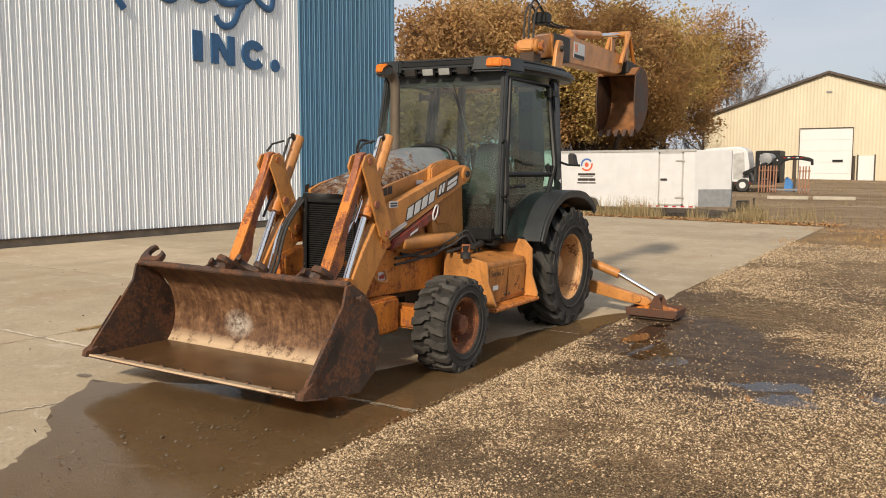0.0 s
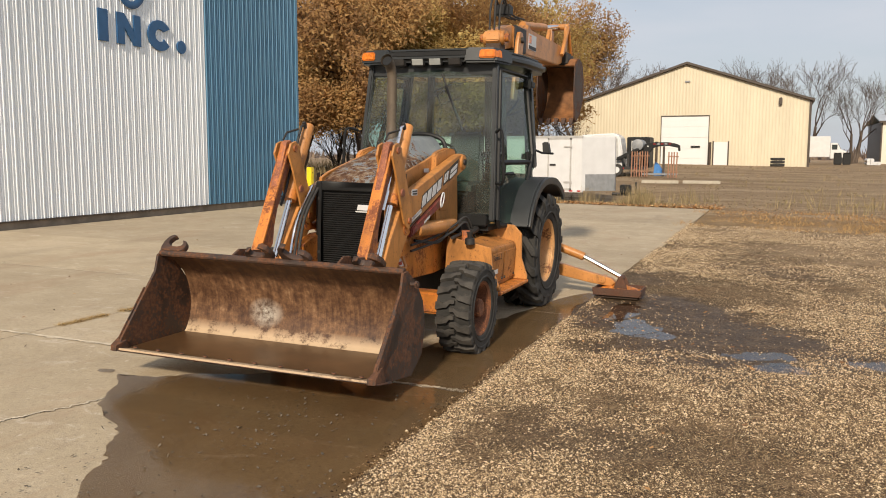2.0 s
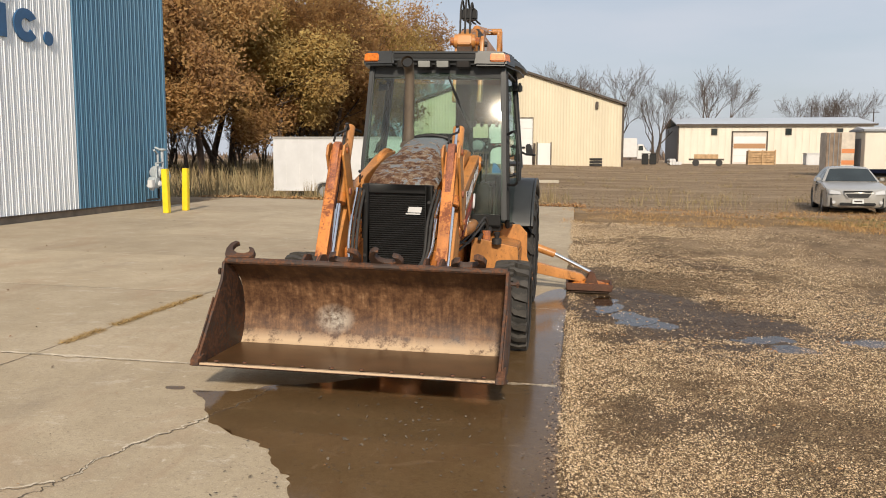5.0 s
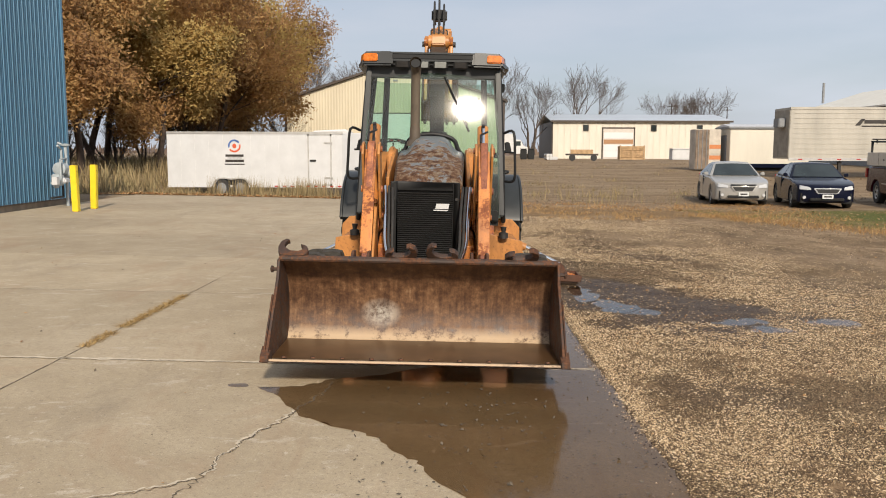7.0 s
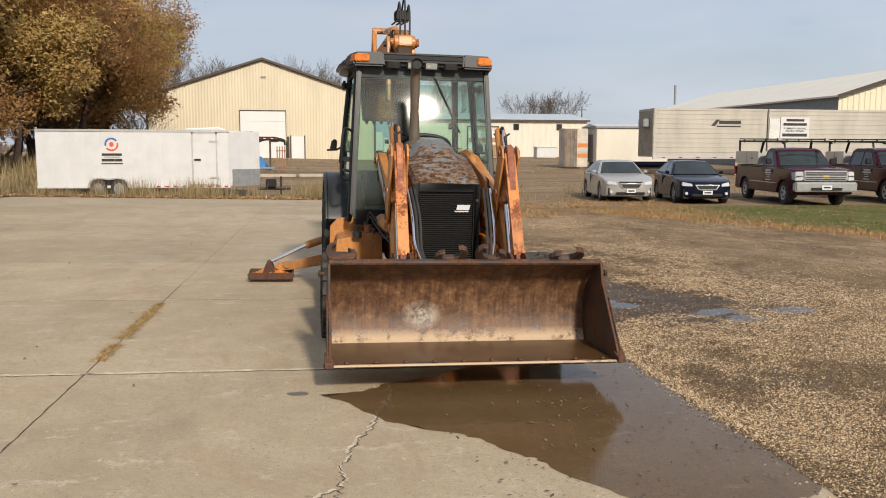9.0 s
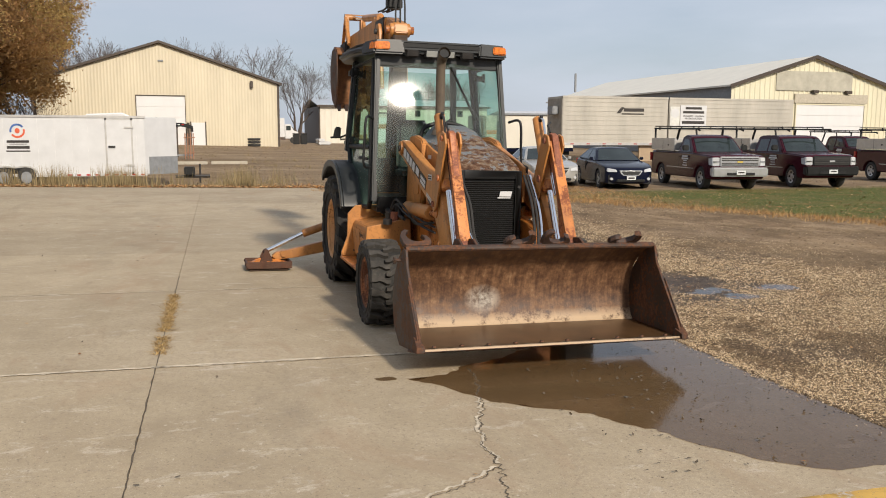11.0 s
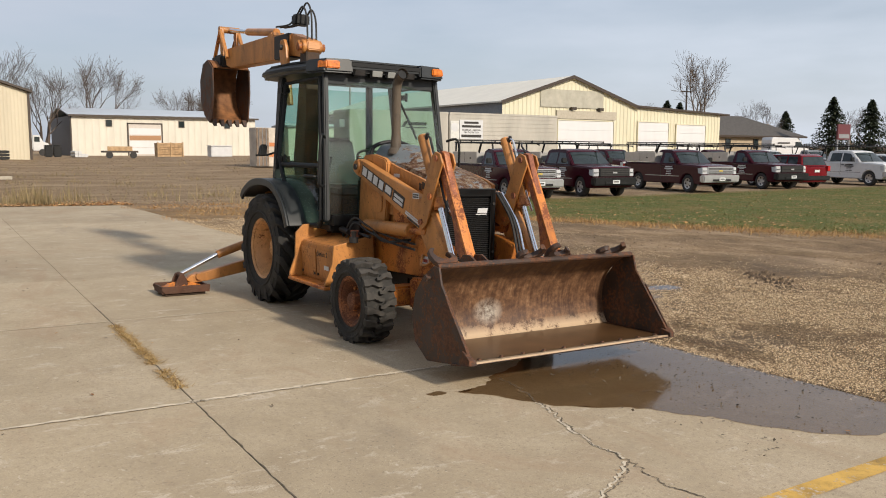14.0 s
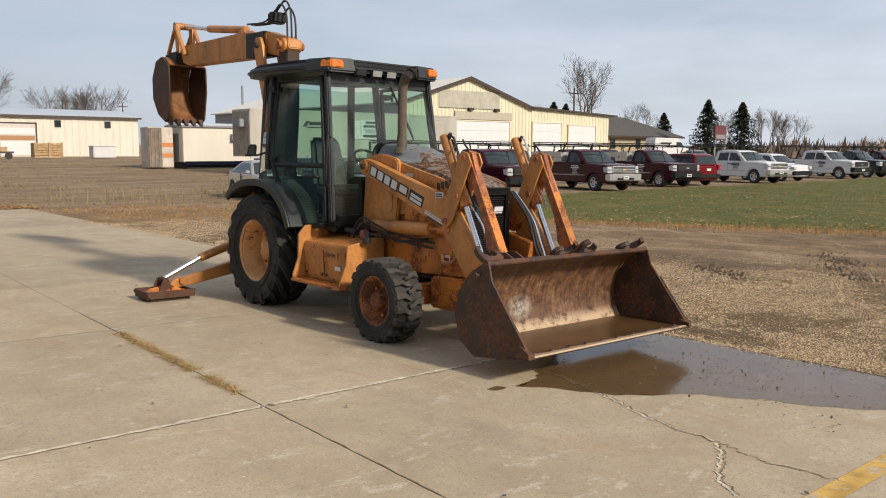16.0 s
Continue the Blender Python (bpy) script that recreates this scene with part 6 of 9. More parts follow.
# ---------------------------------------------------------------- water on pad and gravel
def film_mat(name, tint, rough, wet=0.5):
    """Water lying on a surface: it darkens what is below and mirrors the sky."""
    m = bpy.data.materials.new(name)
    m.use_nodes = True
    n, l = m.node_tree.nodes, m.node_tree.links
    n.clear()
    out, tr, gl, lw, pw, fr, mx, nz, mr, co = (n.new("ShaderNode" + k) for k in ("OutputMaterial", "BsdfTransparent", "BsdfGlossy", "LayerWeight", "Math", "Math", "MixShader", "TexNoise", "MapRange", "NewGeometry"))
    tr.inputs[0].default_value = rgb(tint)
    pw.operation, pw.inputs[1].default_value = "POWER", 5.0
    fr.operation, fr.inputs[1].default_value, fr.inputs[2].default_value = "MULTIPLY_ADD", 0.95, 0.02
    lw.inputs[0].default_value = 0.5
    l.new(lw.outputs["Facing"], pw.inputs[0]), l.new(pw.outputs[0], fr.inputs[0])
    nz.inputs["Scale"].default_value, nz.inputs["Detail"].default_value = 3.0, 6
    mr.inputs["To Min"].default_value, mr.inputs["To Max"].default_value = rough * 0.4, rough * 1.8
    l.new(co.outputs["Position"], nz.inputs["Vector"]), l.new(nz.outputs[0], mr.inputs[0]), l.new(mr.outputs[0], gl.inputs[1])
    l.new(fr.outputs[0], mx.inputs[0]), l.new(tr.outputs[0], mx.inputs[1]), l.new(gl.outputs[0], mx.inputs[2])
    l.new(mx.outputs[0], out.inputs[0])
    return m


M_film = film_mat("wet_concrete_film", (0.57, 0.5, 0.415), 0.12)
M_puddle = film_mat("clear_puddle", (0.66, 0.6, 0.52), 0.05)


def wavy(line, wob=0.05, steps=8, seed=0):
    """A closed smooth outline with a ragged edge."""
    pts = arc(list(line) + [line[0]], steps)[:-1]
    return [(x + wob * noise.noise(Vector((x * 4, y * 4, seed))) + wob * 0.5 * noise.noise(Vector((x * 13, y * 13, seed + 3))),
             y + wob * noise.noise(Vector((x * 4, y * 4, seed + 7))) + wob * 0.5 * noise.noise(Vector((x * 13, y * 13, seed + 9)))) for x, y in pts]


def flat_film(name, label, category, line, mat, lift, wob=0.05, seed=0, z=None):
    pts = wavy(line, wob, 8, seed)
    bm = B()
    vs = [bm.verts.new((x, y, (gh(x, y) if z is None else z) + lift)) for x, y in pts]
    bm.faces.new(vs)
    bmesh.ops.triangulate(bm, faces=bm.faces[:])
    ob = part(name, bm, mat)
    return structure(ob, label, category)


flat_film("water_on_pad", "dark wet stain running over the pad", "water",
          [(-5.44, 3.88), (-5.2, 3.66), (-5.0, 3.27), (-4.62, 3.02), (-4.42, 2.74), (-4.2, 2.46), (-4.02, 2.1), (-3.57, 1.8), (-3.15, 1.86), (-2.89, 2.2), (-2.88, 4.0), (-2.88, 6.0), (-2.88, 8.6), (-3.1, 8.9), (-3.45, 7.4), (-3.7, 5.6), (-4.1, 4.65), (-4.7, 4.2), (-5.0, 4.0), (-5.2, 3.92)], M_film, 0.004, 0.07)
flat_film("water_splash", "small damp patch on the pad", "water", [(-5.62, 3.93), (-5.5, 3.95), (-5.47, 3.88), (-5.58, 3.86)], M_film, 0.004, 0.02, 4)
for cx, cy, rx, ry, deep in PUDDLES:
    bm = B()
    z = gh(cx, cy) - 0.0135 - deep * 0.66 * smooth(0.1, 0.9, cx - PAD_X)
    bm.faces.new([bm.verts.new((cx + 1.9 * rx * math.cos(radians(a)), cy + 1.9 * ry * math.sin(radians(a)), z)) for a in range(0, 360, 12)])
    structure(part("puddle", bm, M_puddle), "shallow rain puddle on wet gravel", "water")

# gravel and dirt washed over the pad's edge
bm = B()
prev = None
for i in range(0, 241):
    y = 0.6 + i * 0.05
    w = 0.012 + 0.1 * smooth(3.0, 5.5, y) * max(0.0, 0.35 + noise.noise(Vector((0, y * 1.3, 3)))) + 0.035 * abs(noise.noise(Vector((0, y * 6, 7)))) + 0.02 * abs(noise.noise(Vector((2, y * 17, 7))))
    row = [bm.verts.new((PAD_X - w, y, gh(PAD_X, y) + 0.0035)), bm.verts.new((PAD_X - w * 0.4, y, gh(PAD_X, y) + 0.009)), bm.verts.new((PAD_X + 0.02, y, gh(PAD_X, y) + 0.004)), bm.verts.new((PAD_X + 0.16, y, gh(PAD_X, y) - 0.03))]
    if prev:
        for k in range(3):
            bm.faces.new((prev[k], prev[k + 1], row[k + 1], row[k]))
    prev = row
structure(part("pad_edge_dirt", bm, M_ground), "gravel and dirt washed over the concrete edge", "ground")

# cracks in the pad with dirt and dry weeds, light joint filler, yellow line
M_crack = plain("dirt_in_crack", (0.105, 0.083, 0.058), 0.95, vary=0.4, scale=20)
M_filler = plain("pale_joint_filler", (0.57, 0.49, 0.37), 0.95, vary=0.3, scale=14, bump=0.4)


def strip(name, label, pts, w, mat, lift=0.003, jag=0.02, sub=10, seed=0, cat="crack"):
    line = arc(pts, sub)
    bm = B()
    prev = None
    for i, (x, y) in enumerate(line):
        a, b = line[max(0, i - 1)], line[min(len(line) - 1, i + 1)]
        d = Vector((b[0] - a[0], b[1] - a[1])).normalized()
        nrm = Vector((-d.y, d.x))
        o = jag * (noise.noise(Vector((x * 9, y * 9, seed))) + 0.6 * noise.noise(Vector((x * 31, y * 31, seed))) + 0.35 * noise.noise(Vector((x * 83, y * 83, seed))))
        ww = w * (0.35 + 1.1 * abs(noise.noise(Vector((x * 17, y * 17, seed + 2)))) + 0.9 * abs(noise.noise(Vector((x * 59, y * 59, seed + 4)))))
        c = Vector((x, y)) + nrm * o
        q = [bm.verts.new((*(c + nrm * k * ww), gh(c.x, c.y) + lift)) for k in (-1, 1)]
        if prev:
            bm.faces.new((prev[0], q[0], q[1], prev[1]))
        prev = q
    return structure(part(name, bm, mat), label, cat)


strip("crack_1", "jagged crack in the concrete", [(-4.9, 4.05), (-4.98, 3.6), (-5.12, 3.1), (-5.25, 2.75), (-5.3, 2.55), (-5.33, 2.2), (-5.4, 1.95), (-5.35, 1.52)], 0.005, M_crack, 0.0042, 0.045, 30)
strip("crack_4", "dark branching crack in the concrete", [(-5.34, 2.26), (-5.47, 2.14), (-5.71, 2.02), (-5.97, 1.79)], 0.004, M_crack, 0.0042, 0.035, 30, 6)
strip("crack_2", "crack edge filled with pale grit", [(-5.35, 2.27), (-5.49, 2.15), (-5.73, 2.03), (-5.99, 1.8)], 0.011, M_filler, 0.0036, 0.03, 30, 6)
strip("crack_3", "jagged crack edge filled with pale grit", [(-4.92, 4.0), (-5.0, 3.55), (-5.15, 3.05), (-5.28, 2.7), (-5.31, 2.3)], 0.012, M_filler, 0.0036, 0.05, 30)
strip("joint_1", "pale filler along a pad joint", [(-7.1, 4.55), (-5.5, 4.55), (-4.0, 4.55), (-2.95, 4.55)], 0.032, M_filler, 0.004, 0.014, 60, 8)
strip("joint_2", "pale filler along a pad joint", [(-11.1, 4.55), (-9.0, 4.55), (-7.0, 4.55)], 0.026, M_filler, 0.004, 0.014, 60, 9)
strip("joint_5", "dark gap beside the joint filler", [(-11.1, 4.53), (-9.0, 4.53), (-7.0, 4.53), (-5.5, 4.53), (-4.0, 4.53), (-2.95, 4.53)], 0.0035, M_crack, 0.0052, 0.012, 60, 9)
strip("joint_3", "dark dirt in a pad joint", [(joint_x(y), y) for y in (-1.5, 1.5, 4.55, 7.0, 8.6)], 0.0045, M_crack, 0.003, 0.012, 60, 10)
strip("joint_4", "pale grit in a pad joint", [(-14.5, 7.6), (-11, 7.6), (-7.0, 7.6), (-3, 7.6)], 0.009, M_filler, 0.004, 0.014, 60, 11)
M_line = painted_rust("worn_yellow_line", (0.62, 0.38, 0.085), rust=(0.33, 0.28, 0.22), amount=0.56, scale=4, rough=0.85)
bm = B()
add(bm, [(x, y, gh(x, y) + 0.004) for x, y in ((-5.9, 1.43), (-2.89, 1.43), (-2.89, 1.56), (-5.9, 1.56))], [(0, 1, 2, 3)])
structure(part("painted_line", bm, M_line), "worn yellow painted parking line", "road marking")


# ---------------------------------------------------------------- vehicles
M_maroon = plain("maroon_car_paint", (0.045, 0.006, 0.013), 0.16, vary=0.12, spec=0.13)
M_red = plain("red_car_paint", (0.14, 0.009, 0.014), 0.16, vary=0.1, spec=0.2)
M_silver = plain("silver_car_paint", (0.42, 0.41, 0.385), 0.2, 0.3, vary=0.05)
M_navy = plain("navy_car_paint", (0.006, 0.008, 0.02), 0.15, vary=0.1, spec=0.2)
M_carwhite = plain("white_car_paint", (0.62, 0.62, 0.62), 0.25, vary=0.05)
M_carblack = plain("black_car_paint", (0.012, 0.012, 0.014), 0.2, vary=0.1)
M_cargrey = plain("grey_car_paint", (0.2, 0.2, 0.2), 0.25, vary=0.1)
M_bright = plain("bright_trim", (0.55, 0.56, 0.58), 0.22, 0.55, vary=0.08)
M_alu = plain("aluminium_box", (0.52, 0.51, 0.49), 0.38, 0.55, vary=0.1, scale=4)
M_lamp = plain("clear_headlamp", (0.5, 0.51, 0.52), 0.12, vary=0.1)
M_tail = plain("red_tail_lamp", (0.4, 0.02, 0.02), 0.2)
M_plate = plain("pale_plate", (0.6, 0.62, 0.62), 0.4)


def car_wheel(parent, x, y, R, w, chrome):
    s = 1 if x > 0 else -1
    t = part("wheel", lathe(B(), [(-w / 2, R * 0.6), (-w / 2, R * 0.93), (-w * 0.35, R), (w * 0.35, R), (w / 2, R * 0.93), (w / 2, R * 0.62), (w * 0.3, R * 0.6)], 28, "x", cap=False), M_rubber_in, parent, at=pose(x, y, R))
    rim = B()
    lathe(rim, [(s * w * 0.3, R * 0.64), (s * w * 0.46, R * 0.62), (s * w * 0.34, R * 0.5), (s * w * 0.3, R * 0.2), (s * w * 0.42, R * 0.12), (s * w * 0.42, 0)], 20, "x")
    part("rim", rim, chrome, t)
    for k in range(5):
        a = 2 * math.pi * k / 5
        part("rim_hole", tube(B(), [(s * w * 0.28, R * 0.4 * math.cos(a), R * 0.4 * math.sin(a)), (s * w * 0.40, R * 0.4 * math.cos(a), R * 0.4 * math.sin(a))], R * 0.1, 8), M_black, t)
    return t


SLICES = (-1, -0.94, -0.8, -0.5, 0, 0.5, 0.8, 0.94, 1)


def sliced(outline, warp):
    """A side outline repeated across the width and bent by warp(u, y, z), u from -1 to 1."""
    bm = B()
    rows = [[bm.verts.new(warp(u, y, z)) for y, z in outline] for u in SLICES]
    n = len(outline)
    for a, b in zip(rows, rows[1:]):
        for i in range(n):
            bm.faces.new((a[i], b[i], b[(i + 1) % n], a[(i + 1) % n]))
    bm.faces.new(rows[0])
    bm.faces.new(rows[-1][::-1])
    bmesh.ops.recalc_face_normals(bm, faces=bm.faces[:])
    return bm


def car_body(top, y0, y1, clear, wheels, R, W, taper=0.06, bow=0.13, crown=0.03):
    """A side outline with wheel arches, bowed at both ends, crowned on top and pinched upwards."""
    low = []
    for yc in sorted(wheels, reverse=True):
        arc_pts = [(yc + (R * 1.16) * math.cos(a), max(clear, R + R * 1.16 * math.sin(a) - 0.02)) for a in (math.pi * k / 10 for k in range(1, 10))]
        low += [(yc + R * 1.16, clear)] + arc_pts + [(yc - R * 1.16, clear)]
    outline = list(top) + [(y1, clear + 0.08), (y1 - 0.08, clear)] + low + [(y0 + 0.08, clear), (y0, clear + 0.08)]
    zt, mid = max(p[1] for p in top), (y0 + y1) / 2

    def warp(u, y, z):
        e = max(0, (abs(y - mid) / ((y1 - y0) / 2) - 0.7) / 0.3)
        up = max(0, (z - 0.75) / max(0.2, zt - 0.75))
        x = W / 2 * u * (1 - taper * 1.3 * e * e - taper * up ** 2)
        front, rear = max(0, 1 - (y - y0) / 0.9), max(0, 1 - (y1 - y) / 0.7)
        shrink = 0.03 * max(0, abs(u) - 0.94) / 0.06
        return (x, y + bow * abs(u) ** 2.5 * (front - 0.7 * rear) + shrink * (front - rear), z - crown * abs(u) ** 3 * up - shrink * up)

    return sliced(outline, warp)


def glasshouse(parent, poly, W, lean, paint, panes, shield, back):
    """Cab upper: painted shell with side panes, a bowed windscreen and a back light set just proud."""
    base = min(p[1] for p in poly)
    zt = max(p[1] for p in poly)
    ya, yb = min(p[0] for p in poly), max(p[0] for p in poly)
    half = lambda z: W / 2 - lean * (z - base) / (zt - base)
    bend = lambda u, y, z: (u * half(z), y + 0.13 * u * u * max(0, 1 - (y - ya) / 1.3) - 0.06 * u * u * max(0, 1 - (yb - y) / 0.9), z - 0.03 * u * u * (z - base) / (zt - base))
    shell = part("cabin", sliced(poly, bend), paint, parent, bevel=0.03, seg=2)
    for s in (-1, 1):
        for pane in panes:
            g = B()
            q = [bend(s, y, z) for y, z in pane]
            add(g, [(x + s * 0.008, y, z) for x, y, z in q] + [(x - s * 0.02, y, z) for x, y, z in q],
                [tuple(range(len(pane)))] + [(i, (i + 1) % len(pane), len(pane) + (i + 1) % len(pane), len(pane) + i) for i in range(len(pane))])
            part("side_window", g, M_car_glass, shell)
    for nm, (y_a, z_a, y_b, z_b), out in (("windscreen", shield, -1), ("back_window", back, 1)):
        strip_ = [(y_a + out * 0.02, z_a), (y_b + out * 0.02, z_b + 0.01), (y_b - out * 0.03, z_b - 0.01), (y_a - out * 0.03, z_a)]
        part(nm, sliced(strip_, lambda u, y, z: bend(u * 0.91, y, z)), M_car_glass, shell)
    return shell


def sedan(label, at, paint, chrome_bar=False):
    v = thing("sedan", label, "car", at, "cars parked on the grass edge")
    W, y0, y1, R = 1.84, -2.42, 2.42, 0.335
    top = [(y0, 0.5), (y0 + 0.01, 0.66), (y0 + 0.07, 0.745), (y0 + 0.25, 0.8), (-1.7, 0.88), (-1.0, 0.965), (-0.6, 0.99), (1.3, 1.02), (1.9, 1.06), (2.3, 1.05), (y1 - 0.02, 0.98), (y1, 0.8)]
    body = part("body", car_body(top, y0, y1, 0.2, (-1.42, 1.38), R, W, 0.07, 0.3, 0.04), paint, v, bevel=0.04, seg=3)
    glasshouse(v, [(-0.95, 0.95), (-0.15, 1.40), (0.1, 1.45), (0.75, 1.46), (1.15, 1.40), (1.95, 1.02)], 1.72, 0.27, paint,
               [[(-0.62, 1.02), (-0.05, 1.36), (0.35, 1.38), (0.35, 1.03)], [(0.42, 1.03), (0.42, 1.38), (0.95, 1.36), (1.5, 1.06)]], (-0.90, 0.99, -0.18, 1.38), (1.85, 1.07, 1.18, 1.38))
    for x in (-0.8, 0.8):
        for y in (-1.42, 1.38):
            car_wheel(v, x, y, R, 0.21, M_alu)
    fr = part("grille", hexa(B(), [(-0.3, y0 - 0.02, 0.49), (0.3, y0 - 0.02, 0.49), (0.3, y0 + 0.1, 0.49), (-0.3, y0 + 0.1, 0.49)], [(-0.42, y0 - 0.008, 0.665), (0.42, y0 - 0.008, 0.665), (0.42, y0 + 0.1, 0.665), (-0.42, y0 + 0.1, 0.665)]), M_bright if chrome_bar else paint, body, bevel=0.02)
    part("grille_mesh", hexa(B(), [(-0.27, y0 - 0.03, 0.515), (0.27, y0 - 0.03, 0.515), (0.27, y0, 0.515), (-0.27, y0, 0.515)], [(-0.36, y0 - 0.018, 0.64), (0.36, y0 - 0.018, 0.64), (0.36, y0, 0.64), (-0.36, y0, 0.64)]), M_black, fr, bevel=0.008)
    if not chrome_bar:
        part("grille_mesh", box(B(), -0.4, 0.4, y0 - 0.006, y0 + 0.1, 0.70, 0.725), M_black, fr)
    part("lower_grille", box(B(), -0.5, 0.5, y0 - 0.002, y0 + 0.1, 0.27, 0.36), M_black, body, bevel=0.02)
    part("number_plate", box(B(), -0.16, 0.16, y0 - 0.05, y0 - 0.032, 0.34, 0.47), M_plate, body)
    part("plate_bar", box(B(), -0.11, 0.11, y0 - 0.053, y0 - 0.0505, 0.38, 0.43), M_decal_dark, body)
    for s in (-1, 1):
        part("headlamp", hexa(B(), [(s * 0.47, y0 + 0.05, 0.60), (s * 0.79, y0 + 0.19, 0.61), (s * 0.86, y0 + 0.5, 0.72), (s * 0.5, y0 + 0.3, 0.64)], [(s * 0.5, y0 + 0.09, 0.69), (s * 0.77, y0 + 0.25, 0.74), (s * 0.83, y0 + 0.55, 0.79), (s * 0.5, y0 + 0.3, 0.74)]), M_lamp, body, bevel=0.015)
        part("fog_lamp", tube(B(), [(s * 0.66, y0 + 0.1, 0.37), (s * 0.66, y0 + 0.2, 0.37)], 0.05, 10), M_lamp, body)
        part("mirror", hexa(B(), [(s * 0.88, -0.62, 0.98), (s * 1.02, -0.6, 0.99), (s * 1.02, -0.5, 0.99), (s * 0.88, -0.5, 0.98)], [(s * 0.88, -0.62, 1.09), (s * 1.01, -0.6, 1.10), (s * 1.01, -0.5, 1.10), (s * 0.88, -0.5, 1.09)]), paint, body, bevel=0.02)
        part("door_handle", box(B(), *sorted((s * 0.885, s * 0.93)), 0.1, 0.25, 0.86, 0.885), paint, body)
        part("door_seam", box(B(), *sorted((s * 0.88, s * 0.922)), 0.37, 0.382, 0.3, 0.95), M_black, body)
        part("tail_lamp", box(B(), *sorted((s * 0.55, s * 0.8)), y1 - 0.2, y1 - 0.05, 0.82, 0.98), M_tail, body)
    part("underbody", box(B(), -0.75, 0.75, y0 + 0.2, y1 - 0.2, 0.19, 0.5), M_black, v)
    return v


def pickup(label, at, paint, crew=False, rack=True, boxes=False, chrome=True, letters=True, cap=False):
    v = thing("pickup_truck", label, "pickup truck", at, "pickup trucks parked in a row")
    W, y0, y1, R = 2.0, -2.95, 2.95, 0.40
    top = [(y0, 0.85), (y0 + 0.02, 1.12), (y0 + 0.08, 1.2), (y0 + 0.25, 1.235), (-2.2, 1.265), (-1.5, 1.3), (-1.4, 1.31), (y1 - 0.02, 1.33), (y1, 1.25)]
    body = part("body", car_body(top, y0, y1, 0.38, (-1.95, 1.72), R, W, 0.03, 0.07, 0.035), paint, v, bevel=0.05, seg=3)
    c1 = 1.0 if crew else 0.15
    panes = [[(-1.08, 1.3), (-0.62, 1.76), (-0.12, 1.80), (-0.12, 1.3)]]
    if crew:
        panes.append([(-0.02, 1.3), (-0.02, 1.80), (0.7, 1.78), (0.78, 1.3)])
    glasshouse(v, [(-1.5, 1.24), (-0.76, 1.83), (-0.6, 1.89), (-0.3, 1.925), (c1 - 0.3, 1.93), (c1 - 0.06, 1.87), (c1 + 0.05, 1.26)], 1.9, 0.17, paint, panes, (-1.425, 1.31, -0.815, 1.79), (c1 + 0.03, 1.36, c1 - 0.04, 1.76))
    if not boxes and not cap:
        part("bed_floor", box(B(), -0.8, 0.8, c1 + 0.2, y1 - 0.1, 1.342, 1.348), M_black, body)
    for x in (-0.84, 0.84):
        for y in (-1.95, 1.72):
            car_wheel(v, x, y, R, 0.25, M_alu)
    gm = M_bright if chrome else M_black
    gr = part("grille", box(B(), -0.72, 0.72, y0 - 0.03, y0 + 0.05, 0.83, 1.17), gm, body, bevel=0.03)
    for z0, z1 in ((0.865, 0.96), (1.01, 1.12)):
        part("grille_slot", box(B(), -0.66, 0.66, y0 - 0.036, y0 - 0.028, z0, z1), M_frame_dark, gr)
        part("grille_bar", box(B(), -0.65, 0.65, y0 - 0.042, y0 - 0.0365, (z0 + z1) / 2 - 0.01, (z0 + z1) / 2 + 0.01), gm, gr)
    part("emblem", box(B(), -0.1, 0.1, y0 - 0.05, y0 - 0.043, 0.955, 1.015), plain("emblem_gold", (0.5, 0.38, 0.1), 0.3) if chrome else M_bright, gr)
    bp = part("front_bumper", hexa(B(), [(-1.0, y0 - 0.12, 0.48), (1.0, y0 - 0.12, 0.48), (0.98, y0 + 0.2, 0.48), (-0.98, y0 + 0.2, 0.48)], [(-1.0, y0 - 0.14, 0.80), (1.0, y0 - 0.14, 0.80), (0.98, y0 + 0.2, 0.80), (-0.98, y0 + 0.2, 0.80)]), gm, body, bevel=0.04)
    part("bumper_slot", box(B(), -0.5, 0.5, y0 - 0.15, y0 - 0.12, 0.53, 0.62), M_black, bp)
    part("number_plate", box(B(), -0.16, 0.16, y0 - 0.165, y0 - 0.145, 0.55, 0.69), M_plate, bp)
    part("plate_bar", box(B(), -0.11, 0.11, y0 - 0.168, y0 - 0.1655, 0.6, 0.65), M_decal_dark, bp)
    for s in (-1, 1):
        hl = part("headlamp", hexa(B(), [(s * 0.73, y0 - 0.02, 0.84), (s * 0.96, y0 + 0.05, 0.84), (s * 0.985, y0 + 0.3, 0.86), (s * 0.73, y0 + 0.2, 0.84)], [(s * 0.73, y0 - 0.01, 1.14), (s * 0.95, y0 + 0.06, 1.13), (s * 0.98, y0 + 0.36, 1.12), (s * 0.73, y0 + 0.2, 1.14)]), M_lamp, body, bevel=0.02)
        part("lamp_bar", box(B(), *sorted((s * 0.74, s * 0.93)), y0 - 0.024, y0 + 0.06, 0.98, 1.0), M_frame_dark, hl)
        part("mirror", box(B(), *sorted((s * 1.0, s * 1.24)), -1.02, -0.9, 1.34, 1.55), M_black, body, bevel=0.03)
        part("tail_lamp", box(B(), *sorted((s * 0.86, s * 0.99)), y1 - 0.12, y1 + 0.006, 0.9, 1.22), M_tail, body)
        part("door_seam", box(B(), *sorted((s * 1.0, s * 1.003)), -0.08, -0.065, 0.55, 1.25), M_black, body)
        part("door_handle", box(B(), *sorted((s * 0.995, s * 1.02)), -0.3, -0.14, 1.10, 1.14), M_black, body)
